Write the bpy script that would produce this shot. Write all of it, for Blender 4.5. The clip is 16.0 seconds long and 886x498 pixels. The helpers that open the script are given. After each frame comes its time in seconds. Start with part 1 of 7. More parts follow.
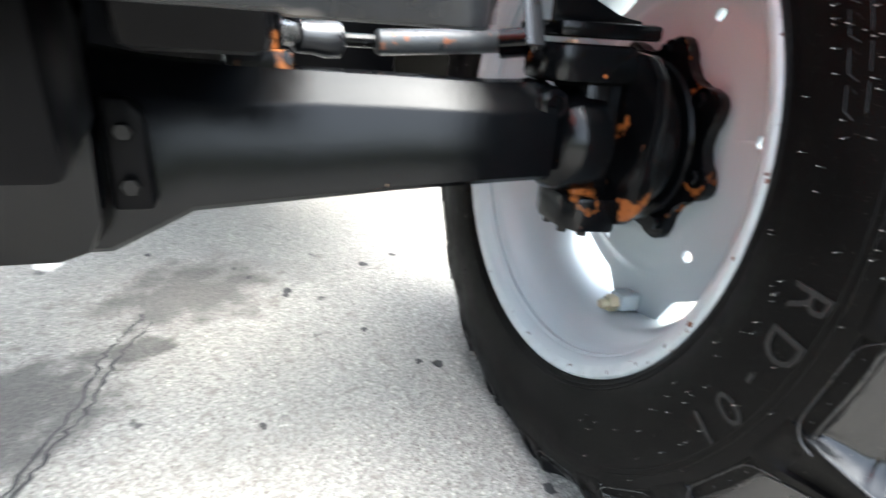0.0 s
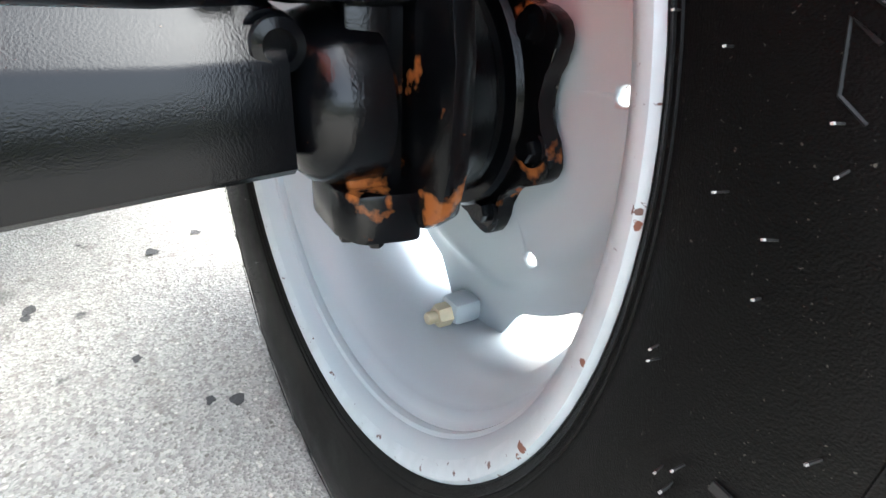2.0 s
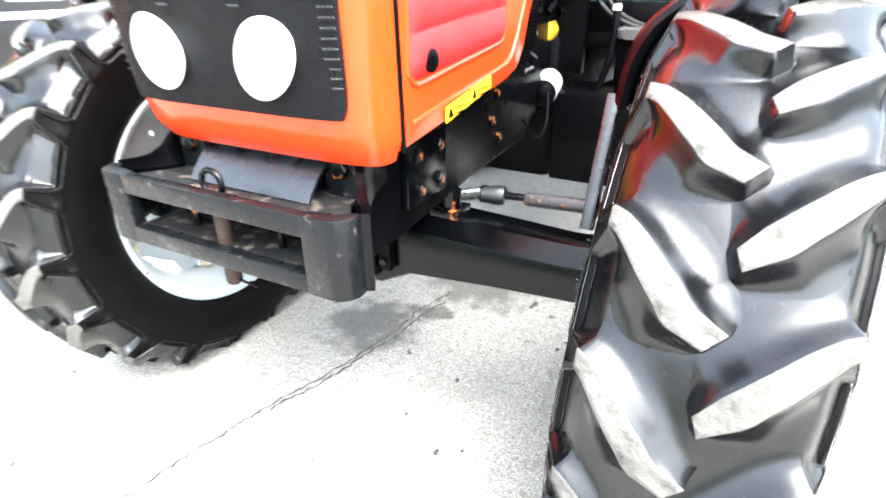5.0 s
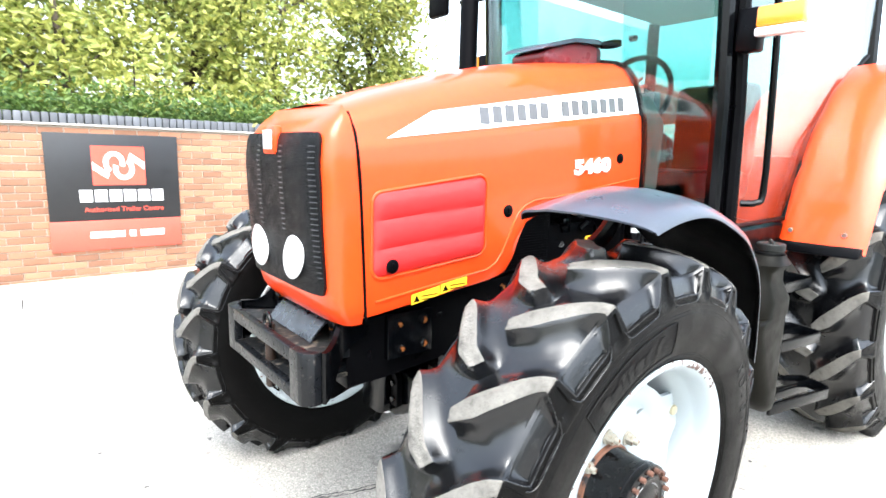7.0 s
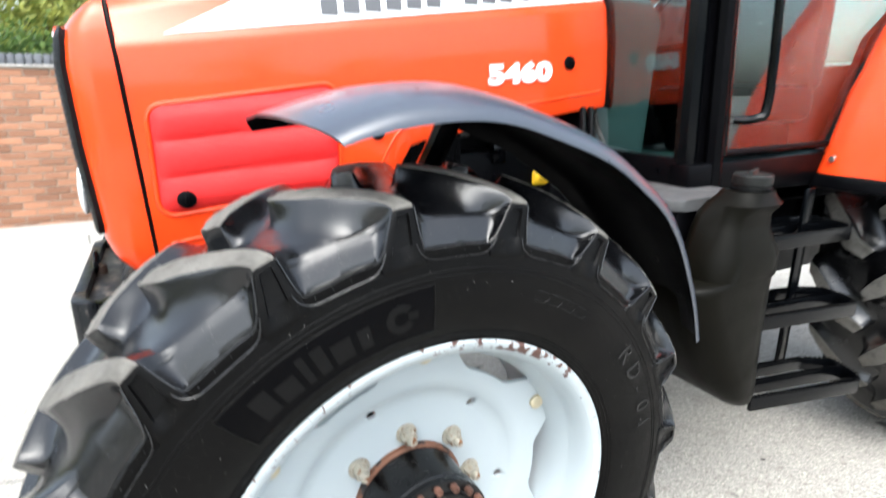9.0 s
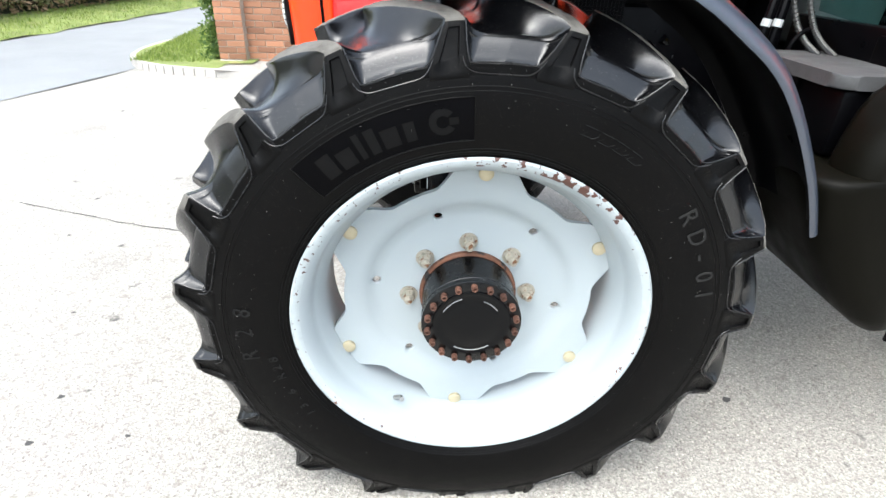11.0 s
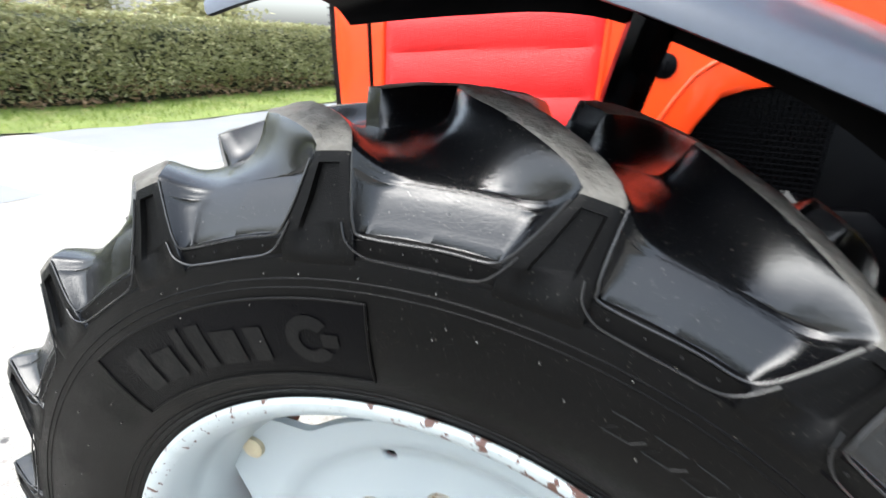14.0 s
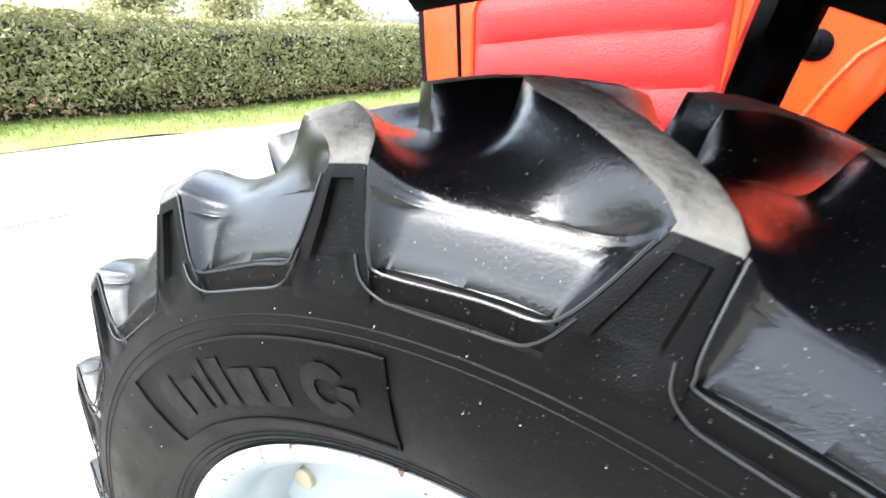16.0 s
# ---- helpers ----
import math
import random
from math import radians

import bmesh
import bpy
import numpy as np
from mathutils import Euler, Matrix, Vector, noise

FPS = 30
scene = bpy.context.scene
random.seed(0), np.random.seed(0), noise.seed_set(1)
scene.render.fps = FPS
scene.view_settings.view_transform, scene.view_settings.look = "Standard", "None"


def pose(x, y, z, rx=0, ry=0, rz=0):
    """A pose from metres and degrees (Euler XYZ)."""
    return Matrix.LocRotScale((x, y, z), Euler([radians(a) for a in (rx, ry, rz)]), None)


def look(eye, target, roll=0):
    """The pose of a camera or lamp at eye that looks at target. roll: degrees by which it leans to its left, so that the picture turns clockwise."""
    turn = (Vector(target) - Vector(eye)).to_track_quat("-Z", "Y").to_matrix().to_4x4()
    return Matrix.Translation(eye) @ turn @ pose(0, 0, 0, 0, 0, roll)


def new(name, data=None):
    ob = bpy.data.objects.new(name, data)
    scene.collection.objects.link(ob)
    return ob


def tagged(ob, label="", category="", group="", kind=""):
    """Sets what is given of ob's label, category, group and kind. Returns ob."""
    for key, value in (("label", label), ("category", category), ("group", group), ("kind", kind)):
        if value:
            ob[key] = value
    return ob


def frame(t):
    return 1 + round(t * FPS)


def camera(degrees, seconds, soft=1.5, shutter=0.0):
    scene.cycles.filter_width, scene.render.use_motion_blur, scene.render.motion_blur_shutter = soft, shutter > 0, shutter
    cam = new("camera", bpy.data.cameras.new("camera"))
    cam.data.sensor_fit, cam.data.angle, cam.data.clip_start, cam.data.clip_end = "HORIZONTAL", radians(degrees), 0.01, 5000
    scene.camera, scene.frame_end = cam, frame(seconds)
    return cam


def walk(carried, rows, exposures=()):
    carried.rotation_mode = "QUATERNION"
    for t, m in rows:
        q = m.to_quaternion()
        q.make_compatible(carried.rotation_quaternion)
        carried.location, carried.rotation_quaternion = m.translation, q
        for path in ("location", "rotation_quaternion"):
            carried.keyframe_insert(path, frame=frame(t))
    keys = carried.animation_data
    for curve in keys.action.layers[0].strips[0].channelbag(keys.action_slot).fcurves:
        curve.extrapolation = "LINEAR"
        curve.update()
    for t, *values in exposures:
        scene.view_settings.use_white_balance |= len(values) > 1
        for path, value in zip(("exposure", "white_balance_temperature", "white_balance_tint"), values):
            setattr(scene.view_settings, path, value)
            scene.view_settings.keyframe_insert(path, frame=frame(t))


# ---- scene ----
cam = camera(77.9, 16.0, shutter=0.4)
PATH = [
    (0, (-0.796, -0.286, 0.712), (0.968, -0.885, -0.016), 3.7),
    (0.5, (-0.757, -0.405, 0.738), (0.864, -1.208, -0.113), 3.6),
    (1, (-0.688, -0.508, 0.793), (0.893, -1.313, -0.131), 2.9),
    (1.5, (-0.583, -0.556, 0.756), (0.934, -1.451, -0.191), 3.3),
    (2, (-0.535, -0.561, 0.705), (0.947, -1.489, -0.266), 3.3),
    (2.5, (-0.531, -0.558, 0.747), (0.966, -1.446, -0.24), 3.9),
    (3, (-0.608, -0.556, 0.832), (0.988, -1.252, -0.153), 1.8),
    (3.5, (-0.783, -0.569, 0.967), (0.877, -0.928, -0.089), 1.2),
    (4, (-0.988, -0.593, 1.047), (0.665, -0.591, -0.078), 0.3),
    (4.5, (-1.12, -0.685, 1.147), (0.561, -0.255, 0.152), -2.2),
    (5, (-1.212, -0.906, 1.22), (0.368, -0.058, 0.334), -0.4),
    (5.2, (-1.252, -0.974, 1.241), (0.298, -0.019, 0.413), -1.2),
    (7.3, (-1.122, -1.774, 1.414), (0.065, -0.197, 1.092), 0.8),
    (7.5, (-1.023, -1.813, 1.399), (0.13, -0.211, 1.076), -0.2),
    (8, (-0.772, -1.876, 1.417), (0.247, -0.183, 1.106), 0.2),
    (8.5, (-0.527, -1.825, 1.395), (0.467, -0.113, 1.107), -1.0),
    (9, (-0.349, -1.788, 1.32), (0.518, -0.069, 0.778), -0.1),
    (9.5, (-0.181, -1.805, 1.288), (0.221, -0.021, 0.477), 3.2),
    (10, (-0.127, -1.883, 1.258), (0.086, -0.115, 0.348), 3.1),
    (10.2, (-0.115, -1.92, 1.258), (0.03, -0.163, 0.314), 3.1),
    (12.3, (-0.039, -2.065, 1.253), (-0.018, -0.298, 0.317), 2.3),
    (12.5, (0.015, -1.998, 1.247), (0.021, -0.224, 0.324), 2.6),
    (13, (0.149, -1.812, 1.264), (-0.075, -0.014, 0.418), 2.6),
    (13.5, (0.18, -1.608, 1.255), (-0.234, 0.207, 0.524), 1.9),
    (14, (0.164, -1.448, 1.249), (-0.478, 0.307, 0.537), 2.9),
    (14.5, (0.145, -1.348, 1.23), (-0.756, 0.296, 0.533), 1.5),
    (15, (0.136, -1.313, 1.209), (-0.878, 0.259, 0.501), 0.2),
    (15.5, (0.137, -1.31, 1.203), (-0.875, 0.258, 0.483), 0.5),
    (16, (0.163, -1.333, 1.24), (-0.835, 0.237, 0.505), 0.2),
]
walk(cam, [(t, look(eye, target, roll)) for t, eye, target, roll in PATH],
     exposures=[(0, 3.33, 6180, 5), (2.5, 3.67, 6180, 5), (3.5, 3.72, 6180, 6), (5, 3.6, 6180, 6), (7.5, 2.72, 6180, 6), (8.5, 2.5, 6180, 6), (9, 2.12, 6180, 6), (9.5, 2.36, 6180, 6), (10, 2.28, 6180, 6), (12.5, 1.7, 6180, 6), (14, 2.15, 6180, 6), (14.5, 2.45, 6180, 6), (16, 2.95, 6180, 6)])

# ---------------------------------------------------------------- world and light
world = bpy.data.worlds.new("world")
scene.world = world
world.use_nodes = True
wn, wl = world.node_tree.nodes, world.node_tree.links
sky = wn.new("ShaderNodeTexSky")
sky.sky_type = "NISHITA"
sky.sun_disc = False
sky.sun_elevation, sky.sun_rotation = radians(61), radians(208)
sky.air_density, sky.dust_density, sky.ozone_density = 1.0, 4.0, 1.0
grey = wn.new("ShaderNodeHueSaturation")
grey.inputs["Saturation"].default_value = 0.5
wl.new(sky.outputs[0], grey.inputs["Color"])
wl.new(grey.outputs[0], wn["Background"].inputs["Color"])
wn["Background"].inputs["Strength"].default_value = 0.15
sun_data = bpy.data.lights.new("sun", "SUN")
sun_data.energy, sun_data.angle, sun_data.color = 0.55, radians(55), (1.0, 0.995, 0.98)
sun = new("sun", sun_data)
sun.matrix_world = look((-2.3, -4.2, 8.8), (0, 0, 0))


# ---------------------------------------------------------------- materials
def material(name, base, rough=0.5, metal=0.0, vary=0.15, grain=60.0, bump=0.1, blotch=4.0, second=None, cover=0.5, edge=0.08,
             coat=0.0, rough_vary=0.1, spec=0.5, fleck=None, fleck_cover=0.7, fleck_scale=30.0, random=0.0):
    """A surface with a broad and a fine variation of colour and relief; second: a colour of stains or wear with a shape of its own."""
    m = bpy.data.materials.new(name)
    m.use_nodes = True
    n, l = m.node_tree.nodes, m.node_tree.links
    b = n["Principled BSDF"]
    b.inputs["Metallic"].default_value = metal
    b.inputs["Coat Weight"].default_value = coat
    b.inputs["Coat Roughness"].default_value = 0.08
    b.inputs["Specular IOR Level"].default_value = spec
    tc = n.new("ShaderNodeTexCoord")

    def tex(scale, detail=4.0):
        t = n.new("ShaderNodeTexNoise")
        t.inputs["Scale"].default_value, t.inputs["Detail"].default_value = scale, detail
        l.new(tc.outputs["Object"], t.inputs["Vector"])
        return t.outputs["Fac"]

    def ramp(fac, lo, hi, a, c):
        r = n.new("ShaderNodeValToRGB")
        r.color_ramp.elements[0].position, r.color_ramp.elements[1].position = lo, hi
        r.color_ramp.elements[0].color, r.color_ramp.elements[1].color = (*a, 1), (*c, 1)
        l.new(fac, r.inputs["Fac"])
        return r.outputs["Color"]

    def mix(fac, a, c, kind="MIX"):
        x = n.new("ShaderNodeMix")
        x.data_type, x.blend_type = "RGBA", kind
        for s, v in ((x.inputs[0], fac), (x.inputs[6], a), (x.inputs[7], c)):
            if isinstance(v, (int, float)):
                s.default_value = v
            elif isinstance(v, tuple):
                s.default_value = (*v, 1)
            else:
                l.new(v, s)
        return x.outputs[2]

    low = tuple(c * (1 - vary) for c in base)
    high = tuple(min(1, c * (1 + vary)) for c in base)
    broad, fine = tex(blotch), tex(grain, 6.0)
    colour = ramp(broad, 0.3, 0.7, low, high)
    colour = mix(min(0.5 * vary + 0.1, 3 * vary), colour, ramp(fine, 0.3, 0.7, tuple(c * 0.6 for c in base), tuple(min(1, c * 1.4) for c in base)))
    if random:
        info = n.new("ShaderNodeObjectInfo")
        colour = mix(random, colour, ramp(info.outputs["Random"], 0.0, 1.0, tuple(c * 0.45 for c in base), tuple(min(1, c * 1.6) for c in base)))
    rough_in = None
    if second:
        wear = ramp(tex(blotch * 2.3, 8.0), cover, cover + edge, (0, 0, 0), (1, 1, 1))
        colour = mix(wear, colour, second)
        rough_in = wear
    if fleck:
        colour = mix(ramp(tex(fleck_scale, 3.0), fleck_cover, fleck_cover + 0.04, (0, 0, 0), (1, 1, 1)), colour, fleck)
    l.new(colour, b.inputs["Base Color"])
    r = n.new("ShaderNodeMapRange")
    r.inputs["To Min"].default_value, r.inputs["To Max"].default_value = max(0.02, rough - rough_vary), min(1, rough + rough_vary)
    r.inputs["From Min"].default_value, r.inputs["From Max"].default_value = 0.3, 0.7
    l.new(tex(blotch * 3), r.inputs["Value"])
    out = r.outputs[0]
    if rough_in is not None:
        a = n.new("ShaderNodeMath")
        a.operation = "MAXIMUM"
        k = n.new("ShaderNodeMath")
        k.operation = "MULTIPLY"
        k.inputs[1].default_value = 0.8
        l.new(rough_in, k.inputs[0])
        l.new(out, a.inputs[0])
        l.new(k.outputs[0], a.inputs[1])
        out = a.outputs[0]
    l.new(out, b.inputs["Roughness"])
    if bump:
        bp = n.new("ShaderNodeBump")
        bp.inputs["Strength"].default_value, bp.inputs["Distance"].default_value = bump, 0.004
        l.new(fine, bp.inputs["Height"])
        l.new(bp.outputs["Normal"], b.inputs["Normal"])
    return m


M_RUBBER = material("glossy_black_rubber", (0.0022, 0.0023, 0.0028), 0.23, vary=0.3, grain=420, bump=0.085, blotch=5, rough_vary=0.06, spec=0.55, fleck=(0.12, 0.11, 0.095), fleck_cover=0.69, fleck_scale=560)
M_SIDE = material("dull_black_rubber", (0.0014, 0.0013, 0.0013), 0.40, vary=0.35, grain=1000, bump=0.22, blotch=5, rough_vary=0.09, spec=0.10, fleck=(0.07, 0.065, 0.055), fleck_cover=0.69, fleck_scale=520)
M_GHOST = material("dusty_raised_rubber", (0.015, 0.0147, 0.014), 0.6, vary=0.3, grain=300, bump=0.1, blotch=20, spec=0.2)
M_EMBLEM = material("dull_raised_rubber", (0.0022, 0.0022, 0.0023), 0.5, vary=0.3, grain=300, bump=0.1, blotch=20, spec=0.13)
M_RUSTBOLT = material("rusty_bolt", (0.10, 0.046, 0.03), 0.6, metal=0.2, vary=0.5, grain=90, bump=0.4, blotch=60, random=0.7)
M_TREAD = material("worn_dusty_rubber", (0.115, 0.108, 0.096), 0.9, vary=0.35, grain=110, bump=1.0, blotch=16, second=(0.045, 0.041, 0.038), cover=0.60, edge=0.14, spec=0.2)
M_LEDGE = material("shiny_raised_rubber", (0.010, 0.010, 0.0105), 0.3, vary=0.3, grain=300, bump=0.05, blotch=12, spec=0.55)
M_RIM = material("pale_grey_wheel_paint", (0.347, 0.388, 0.402), 0.32, vary=0.0, grain=380, bump=0.0, blotch=6, second=(0.14, 0.055, 0.025), cover=0.81, edge=0.012, rough_vary=0.006, spec=0.35)
M_RIM_EDGE = material("chipped_grey_wheel_paint", (0.37, 0.41, 0.42), 0.4, vary=0.08, grain=60, bump=0.1, blotch=22, second=(0.13, 0.05, 0.028), cover=0.70, edge=0.012)
M_BLACK = material("black_chassis_paint", (0.0010, 0.0012, 0.0016), 0.16, vary=0.25, grain=480, bump=0.07, blotch=6, rough_vary=0.04, spec=0.2, fleck=(0.08, 0.05, 0.03), fleck_cover=0.755, fleck_scale=60)
M_RUST = material("rusty_black_casting", (0.0018, 0.0019, 0.0022), 0.18, spec=0.2, vary=0.3, grain=110, bump=0.2, blotch=9, second=(0.34, 0.11, 0.025), cover=0.585, edge=0.09)
M_WEIGHT = material("scuffed_black_steel", (0.0045, 0.005, 0.006), 0.33, spec=0.28, vary=0.5, grain=70, bump=0.35, blotch=16, second=(0.085, 0.075, 0.066), cover=0.625, edge=0.10)
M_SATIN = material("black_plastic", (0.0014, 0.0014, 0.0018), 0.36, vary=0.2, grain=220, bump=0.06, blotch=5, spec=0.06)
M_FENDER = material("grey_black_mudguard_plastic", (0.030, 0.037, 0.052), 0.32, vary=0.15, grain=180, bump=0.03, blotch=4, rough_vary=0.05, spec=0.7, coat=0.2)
M_POST = material("dark_painted_angle_iron", (0.009, 0.0095, 0.011), 0.3, vary=0.2, grain=90, bump=0.1, blotch=7, spec=0.8)
M_OLIVE = material("dusty_dark_olive_plastic", (0.0034, 0.0031, 0.0020), 0.42, vary=0.2, grain=160, bump=0.08, blotch=5, spec=0.06)
M_RED = material("glossy_orange_red_paint", (0.78, 0.052, 0.007), 0.34, vary=0.03, grain=30, bump=0.0, blotch=2, coat=0.5, rough_vary=0.04, spec=0.2)
M_MESHRED = material("red_mesh_panel", (0.70, 0.022, 0.022), 0.42, vary=0.08, grain=420, bump=0.6, blotch=3, spec=0.3)
M_WHITE = material("white_decal", (0.8, 0.8, 0.8), 0.35, vary=0.02, bump=0.0, coat=0.3)
M_GREYINK = material("grey_ink", (0.085, 0.085, 0.09), 0.4, vary=0.05, bump=0.0)
M_YELLOW = material("yellow_label", (0.85, 0.5, 0.02), 0.4, vary=0.05, bump=0.0)
M_STEEL = material("bare_steel", (0.42, 0.41, 0.39), 0.35, metal=0.9, vary=0.15, grain=90, bump=0.15, second=(0.2, 0.09, 0.035), cover=0.58, edge=0.06)
M_BRASS = material("zinc_yellow_bolt", (0.50, 0.44, 0.30), 0.45, metal=0.35, vary=0.15, grain=60, bump=0.2, blotch=20)
M_LENS = material("headlamp_lens", (0.86, 0.86, 0.85), 0.12, vary=0.03, bump=0.0, coat=1.0)
M_AMBER = material("amber_lens", (0.8, 0.28, 0.02), 0.2, vary=0.05, bump=0.0, coat=0.5)
M_CLIP = material("greyed_white_plastic", (0.42, 0.43, 0.43), 0.5, vary=0.15, grain=200, bump=0.05, blotch=30)
M_BRICK = material("orange_red_brick", (0.275, 0.130, 0.072), 0.85, vary=0.3, grain=70, bump=0.5, blotch=1.1, random=0.6)
M_MORTAR = material("pale_mortar", (0.33, 0.29, 0.24), 0.95, vary=0.2, grain=90, bump=0.5, blotch=2)
M_COPING = material("blue_grey_engineering_brick", (0.09, 0.095, 0.105), 0.7, vary=0.3, grain=60, bump=0.3, blotch=2, random=0.4)
M_STONE = material("pale_kerb_concrete", (0.42, 0.40, 0.37), 0.9, vary=0.15, grain=70, bump=0.4, blotch=3)
M_SIGN = material("black_sign_board", (0.012, 0.012, 0.013), 0.4, vary=0.1, bump=0.0)
M_SIGNRED = material("red_sign_board", (0.65, 0.08, 0.05), 0.45, vary=0.05, bump=0.0)
M_GRASS = material("verge_grass", (0.185, 0.225, 0.06), 0.9, vary=0.4, grain=30, bump=0.8, blotch=1.5, second=(0.30, 0.27, 0.11), cover=0.55, edge=0.2)
M_ROAD = material("grey_road_asphalt", (0.22, 0.225, 0.23), 0.9, vary=0.10, grain=60, bump=0.4, blotch=0.6)
M_BARK = material("bark", (0.06, 0.045, 0.03), 0.95, vary=0.3, grain=30, bump=0.8, blotch=3)
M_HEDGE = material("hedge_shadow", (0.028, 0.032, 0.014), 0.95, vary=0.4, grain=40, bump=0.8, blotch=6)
M_TWIG = material("dry_hedge_twigs", (0.26, 0.17, 0.10), 0.95, vary=0.3, grain=30, bump=0.5, blotch=3)


def leaf_material(name, a, c):
    m = bpy.data.materials.new(name)
    m.use_nodes = True
    n, l = m.node_tree.nodes, m.node_tree.links
    b = n["Principled BSDF"]
    g = n.new("ShaderNodeNewGeometry")
    r = n.new("ShaderNodeValToRGB")
    r.color_ramp.elements[0].color, r.color_ramp.elements[1].color = (*a, 1), (*c, 1)
    l.new(g.outputs["Random Per Island"], r.inputs["Fac"])
    l.new(r.outputs["Color"], b.inputs["Base Color"])
    b.inputs["Roughness"].default_value = 0.55
    b.inputs["Transmission Weight"].default_value = 0.0
    t = n.new("ShaderNodeBsdfTranslucent")
    l.new(r.outputs["Color"], t.inputs["Color"])
    s = n.new("ShaderNodeMixShader")
    s.inputs[0].default_value = 0.35
    l.new(b.outputs[0], s.inputs[1])
    l.new(t.outputs[0], s.inputs[2])
    l.new(s.outputs[0], n["Material Output"].inputs["Surface"])
    return m


M_LEAF = leaf_material("hedge_leaves", (0.23, 0.235, 0.10), (0.47, 0.45, 0.24))
M_LEAF_TREE = leaf_material("tree_leaves", (0.14, 0.185, 0.03), (0.46, 0.46, 0.12))
M_LEAF_RED = leaf_material("hedge_top_leaves", (0.24, 0.16, 0.07), (0.22, 0.25, 0.10))
M_IVY = leaf_material("ivy_leaves", (0.04, 0.09, 0.015), (0.13, 0.20, 0.04))


def glass_material():
    m = bpy.data.materials.new("green_tinted_glass")
    m.use_nodes = True
    n, l = m.node_tree.nodes, m.node_tree.links
    n.remove(n["Principled BSDF"])
    tr = n.new("ShaderNodeBsdfTransparent")
    tr.inputs["Color"].default_value = (0.66, 0.83, 0.81, 1)
    gl = n.new("ShaderNodeBsdfGlossy")
    gl.inputs["Roughness"].default_value = 0.01
    lw = n.new("ShaderNodeLayerWeight")
    lw.inputs["Blend"].default_value = 0.5
    pw = n.new("ShaderNodeMath")
    pw.operation = "POWER"
    pw.inputs[1].default_value = 3.6
    l.new(lw.outputs["Facing"], pw.inputs[0])
    fr = n.new("ShaderNodeMapRange")
    fr.inputs["To Min"].default_value, fr.inputs["To Max"].default_value = 0.055, 0.92
    l.new(pw.outputs[0], fr.inputs["Value"])
    s = n.new("ShaderNodeMixShader")
    l.new(fr.outputs[0], s.inputs[0])
    l.new(tr.outputs[0], s.inputs[1])
    l.new(gl.outputs[0], s.inputs[2])
    l.new(s.outputs[0], n["Material Output"].inputs["Surface"])
    return m


M_GLASS = glass_material()


